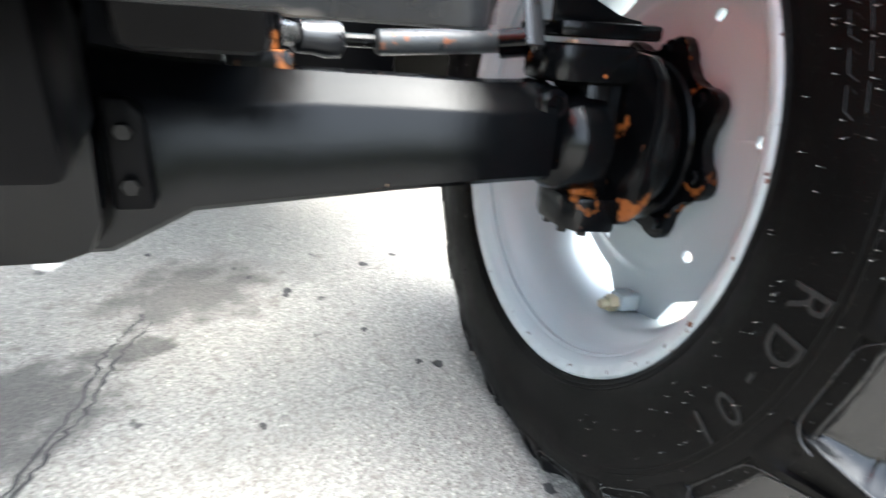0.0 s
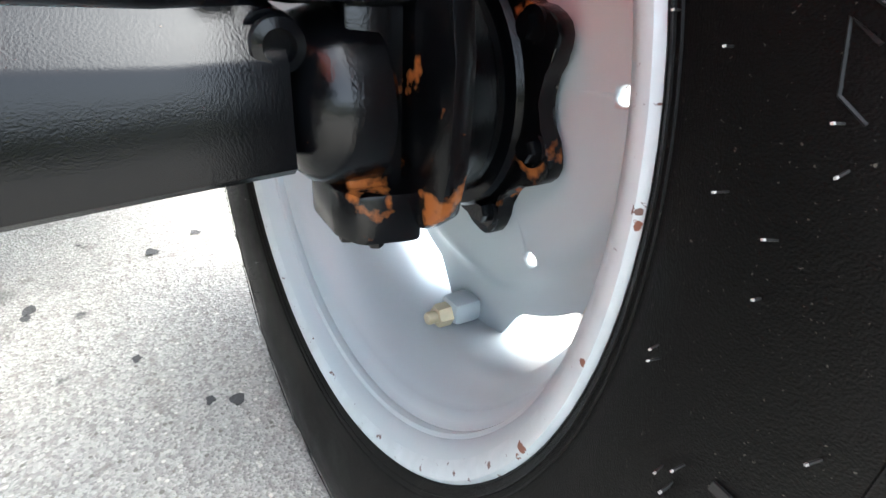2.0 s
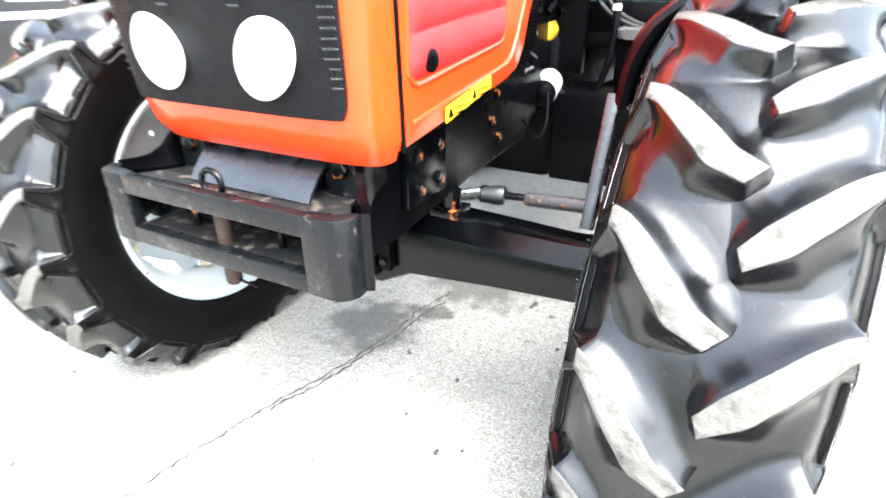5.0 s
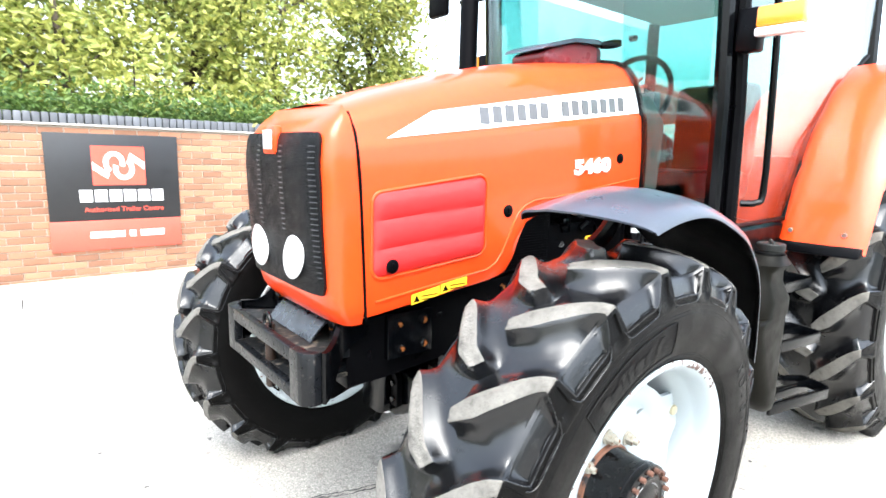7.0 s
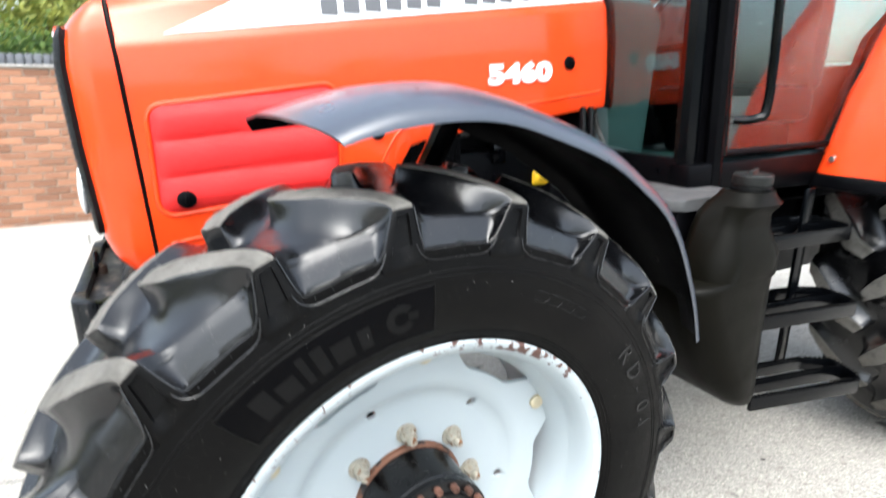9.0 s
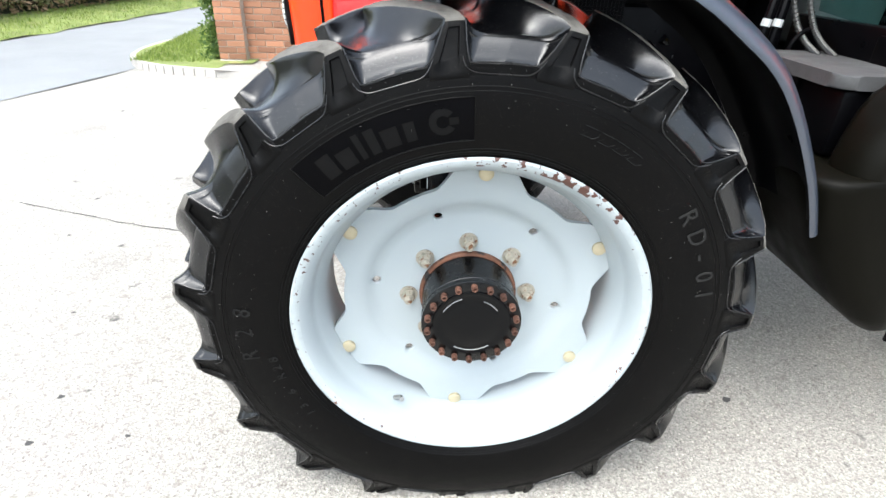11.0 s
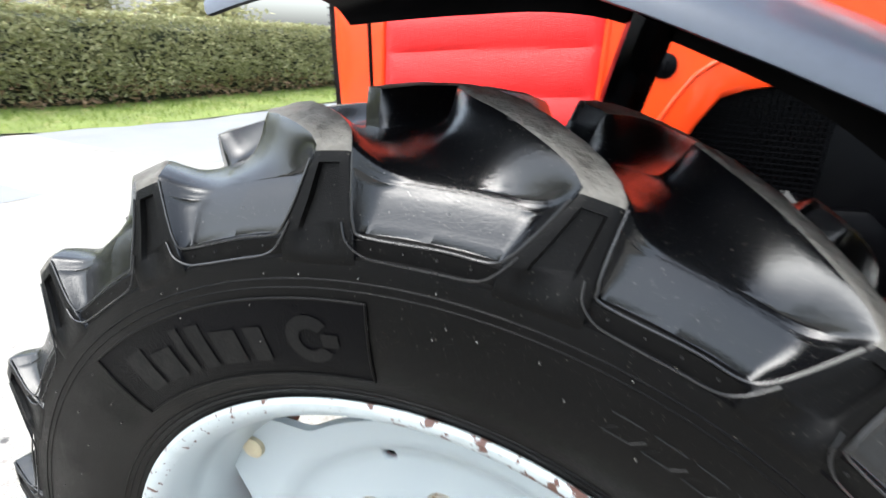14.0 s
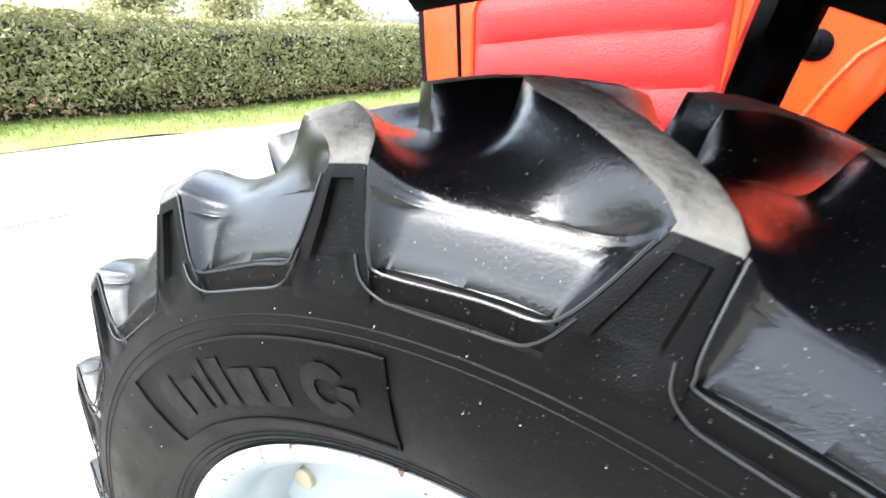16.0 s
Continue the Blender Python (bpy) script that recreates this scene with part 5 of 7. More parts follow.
def make_bonnet():
    xs = [-0.395, -0.36, -0.3, -0.2, -0.1, 0.0, 0.07, 0.12, 0.165, 0.185, 0.20, 0.215, 0.23, 0.26, 0.30, 0.36, 0.45, 0.55, 0.65, 0.75, 0.85, 0.93]
    rows = []
    for i, x in enumerate(xs):
        half = bonnet_section(x)
        row = []
        for s in (-1, 1):
            pts = [(BONNET_Y + s * y * BONNET_K, z) for y, z in half]
            row += pts if s < 0 else pts[-2::-1]
        lean = max(0.0, 1 - i / 4)
        out = []
        for y, z in row:
            xx = x + (seam_x(z) + 0.393) * lean
            if i == len(xs) - 1:
                xx = lerp_table([(1.28, 0.945), (1.45, 0.94), (1.6, 0.92), (1.75, 0.89)], z)
            out.append((xx, y, z))
        rows.append(out)
    part("bonnet", bm_grid(rows), M_RED, tractor, "glossy orange-red tractor bonnet", angle=50)
    # black gasket at the back
    half = bonnet_section(0.93)
    pts = [(lerp_table([(1.28, 0.957), (1.45, 0.952), (1.6, 0.932), (1.75, 0.902)], z), BONNET_Y - y * BONNET_K * 1.012, z) for y, z in half[1:]]
    part("bonnet_gasket", bm_tube(pts, 0.014, 6), M_SATIN, tractor)
    part("bonnet_gasket", bm_tube([(x, 2 * BONNET_Y - y, z) for x, y, z in pts], 0.014, 6), M_SATIN, tractor)


def nose_point(z, q, push=0.0):
    """The nose shell: q runs from -1 (left seam) over 0 (front) to 1."""
    w = lerp_table([(0.92, 0.365), (0.96, 0.385), (1.3, 0.388), (1.44, 0.378), (1.50, 0.350), (1.535, 0.30)], z)
    f = lerp_table([(0.92, -0.458), (0.95, -0.487), (1.0, -0.504), (1.2, -0.522), (1.38, -0.530), (1.45, -0.520), (1.49, -0.488), (1.515, -0.455), (1.535, -0.430)], z)
    a = q * math.pi / 2
    n = 2 / 4.6
    y = w * math.copysign(abs(math.sin(a)) ** n, a)
    xs = seam_x(z) - 0.006
    return (xs + (f - push - xs) * abs(math.cos(a)) ** n, BONNET_Y + y * BONNET_K * (1 + push * 0.4), z)


def make_nose():
    qs = [i / 32 - 1 for i in range(65)]
    qs = [math.copysign(abs(q) ** 0.8, q) for q in qs]
    zs = [0.92, 0.928, 0.94, 0.96, 1.0, 1.1, 1.2, 1.3, 1.38, 1.43, 1.46, 1.48, 1.50, 1.515, 1.528, 1.535]
    rows = [[(-0.42 + (nose_point(0.92, q)[0] + 0.42) * 0.8, BONNET_Y + (nose_point(0.92, q)[1] - BONNET_Y) * 0.9, 0.925) for q in qs]] + [[nose_point(z, q) for q in qs] for z in zs] + [[(-0.424, BONNET_Y + 0.2 * math.sin(q * 1.57), 1.538) for q in qs]]
    part("bonnet_nose", bm_grid(rows), M_RED, tractor, "orange-red rounded bonnet nose", angle=60)
    # black mesh grille, slightly proud, with rounded corners
    rows = []
    zs = [1.012 + 0.446 * i / 24 for i in range(25)]
    for z in zs:
        t = min(1, (z - 1.012) / 0.05, (1.458 - z) / 0.05)
        lim = (0.535 + 0.17 * (z - 1.0)) * (0.90 + 0.10 * math.sqrt(max(0, 1 - (1 - max(0, t)) ** 2)))
        rows.append([nose_point(z, lim * (i / 20 - 1), 0.014) for i in range(41)])
    bm = bm_grid(rows)
    bmesh.ops.recalc_face_normals(bm, faces=bm.faces)
    bmesh.ops.solidify(bm, geom=bm.faces[:], thickness=0.02)
    part("front_grille", bm, M_GRILLE, tractor, "black perforated front grille")
    for y, mirror in ((-0.214, -1), (0.044, 1)):
        bm = bmesh.new()
        bmesh.ops.create_uvsphere(bm, u_segments=32, v_segments=16, radius=1)
        for v in bm.verts:
            v.co = Vector((v.co.x * 0.016, v.co.y * 0.066 + v.co.z * 0.010 * mirror, v.co.z * 0.070))
        bm.transform(Matrix.Translation((-0.529, y, 1.108)) @ pose(0, 0, 0, 0, 4, 0))
        part("headlight", bm, M_LENS, tractor, "white oval headlight")
    # rows of short louvres at the grille's sides and middle
    for q0, k0 in ((-0.525, 0), (-0.492, 0), (-0.459, 0), (-0.426, 3), (0.426, 3), (0.459, 0), (0.492, 0), (0.525, 0), (-0.035, 8), (0.035, 8)):
        for k in range(k0, 25):
            z = 1.065 + 0.0148 * k
            p = Vector(nose_point(z, q0 - 0.011, 0.0185))
            q = Vector(nose_point(z, q0 + 0.011, 0.0185))
            part("grille_louvre", bm_tube([p, q], 0.0019, 4), M_LOUVRE, tractor)
    # badge on the nose
    part("nose_badge", bm_box((-0.548, -0.135, 1.395), (-0.520, -0.045, 1.478), 0.008), M_RED, tractor)
    part("badge_plate", bm_box((-0.552, -0.120, 1.41), (-0.546, -0.060, 1.465), 0.002), M_WHITE, tractor, "white badge with plain shapes")


M_LOUVRE = material("worn_black_louvre", (0.03, 0.03, 0.032), 0.4, vary=0.2, bump=0.0, spec=0.4)
M_GRILLE = material("black_perforated_mesh", (0.0025, 0.0025, 0.003), 0.45, spec=0.14, vary=0.2, grain=420, bump=0.8, blotch=8)
make_bonnet()
make_nose()


def make_bonnet_details():
    # raised mesh panel with three soft ribs
    def panel(u, v):
        x = -0.372 + 0.430 * u
        z0, z1 = 1.052 + 0.035 * u, 1.300 + 0.045 * u
        return x, z0 + (z1 - z0) * v
    rows = []
    for i in range(41):
        row = []
        u = i / 40
        for j in range(37):
            v = j / 36
            x, z = panel(u, v)
            dx, dz = min(u, 1 - u) * 0.43, min(v, 1 - v) * 0.255
            c = 0.035
            inside = c - math.hypot(max(0, c - dx), max(0, c - dz)) if dx < c and dz < c else min(dx, dz)
            lift = 0.006 * min(1, max(0, inside / 0.012))
            rib = abs(math.sin(math.pi * (v * 3 - 0.02 + 0.1 * u)))
            lift += 0.011 * rib ** 0.6 * min(1, max(0, inside / 0.03))
            if inside <= 0.0005:
                lift = -0.004
            row.append((x, -0.3885 - lift, z))
        rows.append(row)
    part("side_grille", bm_grid(rows), M_MESHRED, tractor, "red mesh side grille with soft ribs")
    # outline groove
    loop = []
    for cu, cv, a0 in ((1, 1, 0), (0, 1, 90), (0, 0, 180), (1, 0, 270)):
        x, z = panel(cu, cv)
        cx, cz = x + (0.035 if cu == 0 else -0.035), z + (0.035 if cv == 0 else -0.035)
        loop += [(p[0], -0.3885, p[2]) for p in arc((cx, cz), 0.037, a0, a0 + 90, 6)]
    part("grille_rim", bm_tube(loop, 0.0055, 8, closed=True), M_RED, tractor)
    for x, z in ((-0.314, 1.088), (0.163, 1.226), (0.790, 1.412)):
        bm = bm_disc_stack([(0, 0.021), (-0.005, 0.021), (-0.007, 0.018)], 24)
        bm = bm_box((-0.004, -0.012, -0.010), (0.004, -0.006, 0.010), 0.002, bm)
        part("bonnet_latch", moved(bm, (x, -0.402 if x < 0 else -0.386, z)), M_SATIN, tractor, "round black bonnet latch")
    # pressed ridge that follows the bonnet's lower edge
    line = [(x, -0.3875, bottom_z(x) + 0.040) for x in [-0.36 + 0.04 * i for i in range(12)]] + [(x, -0.3875, z) for x, z in ((0.118, 1.052), (0.145, 1.085), (0.165, 1.125), (0.19, 1.175), (0.215, 1.215), (0.25, 1.243), (0.30, 1.258))] + [(x, -0.3875, bottom_z(x) + 0.050) for x in (0.4, 0.5, 0.6, 0.7, 0.8, 0.92)]
    part("bonnet_ridge", bm_tube(line, 0.0045, 8), M_RED, tractor)
    # black seam between nose and bonnet
    pts = [(seam_x(z) - 0.001, BONNET_Y - BONNET_K * lerp_table([(0.93, 0.386), (1.36, 0.3895), (1.44, 0.379), (1.5, 0.352), (1.53, 0.30)], z), z) for z in [0.935 + 0.058 * i for i in range(11)]]
    part("bonnet_seam", bm_tube(pts, 0.0045, 6), M_SATIN, tractor)
    # white stripe, flush on the slope above the crease
    rows = []
    for i in range(41):
        u = i / 40
        row = []
        for j in range(9):
            v = j / 8
            x0 = -0.318 + 0.17 * v
            x = x0 + (0.925 - x0) * u
            zc, k = crease_z(x), top_z(x) - crease_z(x)
            h = 0.010 + v * (0.066 + 0.045 * u)
            tab = [(0.004, 0.371), (k * 0.42, 0.350), (k * 0.62, 0.330), (k * 0.80, 0.290)]
            row.append((x, BONNET_Y - BONNET_K * lerp_table(tab, h) - 0.0025, zc + h))
        rows.append(row)
    part("stripe", bm_grid(rows), M_WHITE, tractor, "white bonnet stripe")
    # bars standing for a maker's name
    for k in range(14):
        if k == 6:
            continue
        x = 0.035 + 0.0565 * k
        z, kk = crease_z(x), top_z(x) - crease_z(x)
        bm = bm_grid([[(x + dx, BONNET_Y - BONNET_K * lerp_table([(0.004, 0.371), (kk * 0.42, 0.350), (kk * 0.62, 0.330)], h) - 0.0045, z + h) for dx in (0, 0.009, 0.034, 0.042)] for h in (0.026, 0.05, 0.080)])
        part("stripe_bar", bm, M_GREYINK, tractor)
    # model number
    me = text_mesh("5460", 0.078, 0.0015, M_WHITE, "LEFT", 0.0045)
    ob = new("model_number", me)
    ob.parent = tractor
    ob.matrix_basis = Matrix.Translation((0.50, -0.392, 1.370)) @ pose(0, 0, 0, 90, 0, 0) @ pose(0, 0, 0, 0, 0, 4) @ Matrix.Diagonal((1.42, 0.90, 1, 1))
    # yellow warning labels
    for x in (-0.234, -0.122):
        bm = bm_prism([(x, 0.957 + 0.17 * (x + 0.234)), (x + 0.107, 0.975 + 0.17 * (x + 0.234)), (x + 0.107, 1.004 + 0.17 * (x + 0.234)), (x, 0.988 + 0.17 * (x + 0.234))], "y", -0.389, -0.3915)
        part("warning_label", bm, M_YELLOW, tractor, "yellow warning label with black triangle")
        z = 0.964 + 0.17 * (x + 0.234)
        part("label_mark", bm_prism([(x + 0.006, z), (x + 0.030, z + 0.002), (x + 0.018, z + 0.021)], "y", -0.3915, -0.3925), M_SATIN, tractor)
        for r in range(2):
            part("label_bar", bm_box((x + 0.036, -0.3925, z + 0.004 + 0.011 * r), (x + 0.10, -0.3915, z + 0.007 + 0.011 * r)), M_SATIN, tractor)


make_bonnet_details()


# ---------------------------------------------------------------- mudguards
GUARD_OUT = [(-0.145, -1.113, 1.256), (-0.107, -1.113, 1.266), (-0.052, -1.112, 1.276), (0.025, -1.111, 1.282), (0.099, -1.110, 1.277), (0.181, -1.108, 1.254), (0.310, -1.10, 1.206),
             (0.408, -1.085, 1.148), (0.489, -1.07, 1.090), (0.557, -1.055, 1.012), (0.628, -1.033, 0.908), (0.665, -1.022, 0.84), (0.700, -1.01, 0.764)]


def make_guard(s):
    path = [Vector(p) for p in GUARD_OUT]
    rows = []
    n = len(path)
    for i, p in enumerate(smooth_curve(path, 3)):
        u = i / (3 * (n - 1))
        out = Vector((p.x - 0.19, 0, p.z - 0.75)).normalized()
        tip = max(0, 1 - u * 6)
        y_out = -p.y
        y_in = max(0.785, y_out - 0.31)
        row = []
        for v, drop in ((-0.02, -0.030), (0.0, -0.004), (0.04, 0.014), (0.25, 0.038), (0.5, 0.046), (0.75, 0.042), (0.88, 0.035), (0.95, 0.027), (0.985, 0.018), (1.0, 0.009), (1.002, 0.003)):
            y = y_in + (y_out - y_in) * v
            q = p + out * (drop * (1 - 0.35 * tip)) + Vector((-0.075 * tip * (1 - v), 0, 0.022 * tip * (1 - v) + 0.03 * (1 - v) * (1 - tip)))
            row.append((q.x, s * y, q.z))
        rows.append(row)
    bm = bm_grid(rows, thick=0.005)
    bmesh.ops.recalc_face_normals(bm, faces=bm.faces)
    # faces turned to the wheel go blacker: the underside's shade is in the colour
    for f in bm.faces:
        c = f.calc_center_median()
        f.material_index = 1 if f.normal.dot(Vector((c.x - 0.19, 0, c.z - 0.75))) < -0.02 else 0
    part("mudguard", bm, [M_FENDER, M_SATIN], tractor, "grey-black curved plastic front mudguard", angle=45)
    for x, z in ((0.03, 1.322), (0.07, 1.322)):
        part("mudguard_bolt", moved(bm_disc_stack([(0, 0.010), (0.005, 0.009), (0.006, 0.004)], 12, "z"), (x, s * 0.90, z - 0.01)), M_STEEL, tractor)


for s in sides():
    make_guard(s)


# ---------------------------------------------------------------- rear wheels
def make_rear_wheel(side):
    k, ky = 1.335, 1.25
    hub = Vector((2.56, 0.86 * side, 0.79))
    wheel = part("rear_wheel", rim_bm(), [M_RIM, M_RIM_EDGE], tractor, "large rear wheel with chunky black tyre")
    part("tyre", tyre_bm(-hub.z / k), [M_RUBBER, M_SIDE], wheel)
    for s in (-1, 1):
        mesh = mesh_of("lug", lug_bm(s), [M_RUBBER, M_TREAD, M_SIDE], 58)
        for j in range(19):
            a = (SHOULDER_PHASE[s] + 4 + j * PITCH) % 360
            if 135 < a < 240:
                bm = lug_bm(s, j)
                bm.transform(Matrix.Rotation(radians(-a), 4, "Y"))
                for v in bm.verts:
                    v.co = squash(v.co, -hub.z / k)
                part("lug", bm, [M_RUBBER, M_TREAD, M_SIDE], wheel, angle=58)
            else:
                shared("lug", mesh, wheel, (0, 0, 0), (0, radians(-a), 0))
    disc = drilled_disc()
    disc.parent = wheel
    wheel.matrix_basis = Matrix.Translation(hub) @ Matrix.Diagonal((k, ky * -side, k, 1))


for s in sides():
    make_rear_wheel(s)


# ---------------------------------------------------------------- fuel tank, boxes and steps
def make_tank():
    # rounded tall body: sections at rising heights, each a rounded plan outline
    def plan(x0, x1, y0, y1, r, z):
        pts = []
        for cx, cy, a0 in ((x1 - r, y0 + r, -90), (x1 - r * 0.6, y1 - r * 0.6, 0), (x0 + r * 0.6, y1 - r * 0.6, 90), (x0 + r, y0 + r, 180)):
            rr = r if cy < (y0 + y1) / 2 else r * 0.6
            pts += [(p[0], p[1], z) for p in arc((cx, cy), rr, a0, a0 + 90, 6, "xy", z)]
        return [(p[0], p[1], z) for p in pts]
    levels = [(0.500, 0.955, 1.00, -0.97, -0.55, 0.02), (0.512, 0.93, 1.018, -0.985, -0.52, 0.04), (0.545, 0.885, 1.026, -0.995, -0.50, 0.06), (0.60, 0.838, 1.028, -1.0, -0.48, 0.08), (0.70, 0.772, 1.03, -1.0, -0.46, 0.09), (0.80, 0.722, 1.03, -1.0, -0.45, 0.09), (0.850, 0.70, 1.03, -1.0, -0.45, 0.09), (0.868, 0.70, 1.03, -1.0, -0.45, 0.09),
              (0.878, 0.715, 1.03, -1.0, -0.47, 0.09), (0.884, 0.775, 1.03, -1.0, -0.857, 0.07), (0.94, 0.782, 1.03, -1.0, -0.858, 0.07), (1.00, 0.795, 1.03, -1.0, -0.86, 0.07), (1.035, 0.81, 1.028, -0.998, -0.862, 0.068), (1.062, 0.84, 1.02, -0.992, -0.866, 0.062), (1.080, 0.868, 1.005, -0.98, -0.875, 0.052), (1.092, 0.876, 1.0, -0.977, -0.88, 0.048)]
    rows = [plan(x0, x1, y0, y1, r, z) for z, x0, x1, y0, y1, r in levels]
    rows = [r + r[:1] for r in rows]
    bm = bm_grid(rows)
    bmesh.ops.remove_doubles(bm, verts=bm.verts[:], dist=1e-5)
    bmesh.ops.holes_fill(bm, edges=[e for e in bm.edges if e.is_boundary], sides=0)
    part("fuel_tank", bm, M_OLIVE, tractor, "dusty dark olive plastic fuel tank", angle=50)
    c = (0.938, -0.930, 0)
    bm = bm_disc_stack([(1.075, 0.044), (1.100, 0.044), (1.102, 0.040), (1.106, 0.040), (1.108, 0.046), (1.128, 0.046), (1.132, 0.042), (1.132, 0.033)], 40, "z")
    bm = bm_box((-0.041, -0.006, 1.128), (0.041, 0.006, 1.142), 0.004, bm, pose(0, 0, 0, 0, 0, 25))
    part("fuel_cap", moved(bm, c), M_CAP, tractor, "ribbed black fuel cap")
    rib = mesh_of("cap_rib", bm_box((-0.002, -0.002, 1.080), (0.002, 0.002, 1.100), 0.001), M_SATIN)
    for i in range(36):
        a = 2 * math.pi * i / 36
        shared("cap_rib", rib, tractor, (c[0] + 0.0455 * math.cos(a), c[1] + 0.0455 * math.sin(a), 0), (0, 0, a))
    # battery box with a grey lid behind the mudguard
    part("tool_box", bm_box((0.785, -0.848, 0.886), (1.02, -0.50, 1.034), 0.012), M_SATIN, tractor, "black box with dusty grey lid")
    lid = []
    for cx, cy, a0 in ((1.005, -0.82, -90), (1.005, -0.53, 0), (0.800, -0.53, 90), (0.800, -0.82, 180)):
        lid += [(p[0], p[1]) for p in arc((cx, cy), 0.040, a0, a0 + 90, 5, "xy")]
    part("tool_box_lid", bm_prism(lid, "z", 1.036, 1.066, 0.005), M_LID, tractor)
    part("box_catch", bm_box((0.768, -0.700, 1.005), (0.784, -0.672, 1.040), 0.004), M_SATIN, tractor)
    part("battery_box", bm_box((0.67, -0.62, 0.555), (0.95, -0.335, 0.868), 0.012), M_SATIN, tractor, "black plastic battery box")


M_CAP = material("dusty_black_cap", (0.010, 0.0105, 0.0095), 0.5, spec=0.2, vary=0.25, grain=160, bump=0.2, blotch=9)
M_LID = material("dusty_grey_plastic", (0.055, 0.055, 0.055), 0.6, vary=0.2, grain=200, bump=0.3, blotch=7)
make_tank()


def make_steps():
    # height; front inner, front outer, back outer and back inner corner
    ladder = [(0.490, (1.02, -0.964), (1.42, -1.048), (1.478, -0.898), (1.02, -0.812)),
              (0.700, (1.05, -0.911), (1.468, -0.977), (1.502, -0.821), (1.05, -0.755)),
              (0.915, (1.05, -0.867), (1.503, -0.904), (1.545, -0.738), (1.05, -0.700))]
    for z, *ends in ladder:
        fi, fo, bo, bi = [Vector(p) for p in ends]
        c1, c2, c3 = fo + (fi - fo).normalized() * 0.025, fo + (bo - fo).normalized() * 0.025, bo + (bi - bo).normalized() * 0.09
        c4 = bo + (fo - bo).normalized() * 0.035
        # frame bars with a notched grip strip on top
        bars = [(fi, c1), (c1, c2), (c2, c4), (c4, c3), (c3, bi), ((fi + bi) / 2, (fo + bo) / 2)]
        for a, b in bars:
            d = Vector((b[0] - a[0], b[1] - a[1], 0))
            ang = math.degrees(math.atan2(d.y, d.x))
            bm = bm_box((0, -0.006, -0.022), (d.length, 0.006, 0.018), 0.002)
            teeth = int(d.length / 0.014)
            for i in range(teeth):
                bm = bm_box((i * 0.014 + 0.002, -0.006, 0.0185), (i * 0.014 + 0.009, 0.006, 0.0225), 0.0, bm)
            bm.transform(Matrix.Translation((*a, z)) @ pose(0, 0, 0, 0, 0, ang))
            part("step_bar", bm, M_BLACK, tractor, "black notched step bar")
    for x, y in ((1.10, -0.86), (1.36, -0.84)):
        part("step_upright", bm_prism([(x - 0.02, 0.47), (x + 0.02, 0.47), (x + 0.02, 1.05), (x - 0.02, 1.05)], "y", y, y + 0.012, 0.002), M_BLACK, tractor)
    part("step_plate", bm_prism([(1.045, 0.46), (1.045, 1.02), (1.18, 1.02), (1.15, 0.74), (1.11, 0.46)], "y", -0.80, -0.79, 0.003), M_BLACK, tractor, "black steel plate carrying the steps")
    # dark plates behind the steps, widened to stand for the shade there too
    part("step_back", bm_prism([(1.05, 0.56), (1.05, 1.04), (1.70, 1.04), (1.62, 0.72), (1.36, 0.56)], "y", -0.62, -0.58, 0.012), M_SATIN, tractor, "black panel behind the steps, for dark plates and shade")
    nut = mesh_of("step_bolt", hex_bm(0.010, 0.008, -1, 0.013), M_RUST)
    for x, z in ((1.10, 0.80), (1.10, 0.84)):
        shared("step_bolt", nut, tractor, (x, -0.861, z))


make_steps()


# ---------------------------------------------------------------- cab
M_LINING = material("pale_grey_lining", (0.42, 0.43, 0.42), 0.8, vary=0.1, grain=120, bump=0.2, blotch=4)
M_CABGREY = material("mid_grey_cab_plastic", (0.12, 0.125, 0.125), 0.6, vary=0.15, grain=150, bump=0.2, blotch=5)
M_BRAID = material("braided_steel", (0.05, 0.05, 0.048), 0.35, metal=0.6, vary=0.3, grain=200, bump=0.3, blotch=20)
# the cowl's own dark red, also the shaded red of the inner flanks
M_DARKRED = material("dark_red_and_shaded_red", (0.10, 0.008, 0.012), 0.3, vary=0.1, grain=60, bump=0.05, blotch=4)


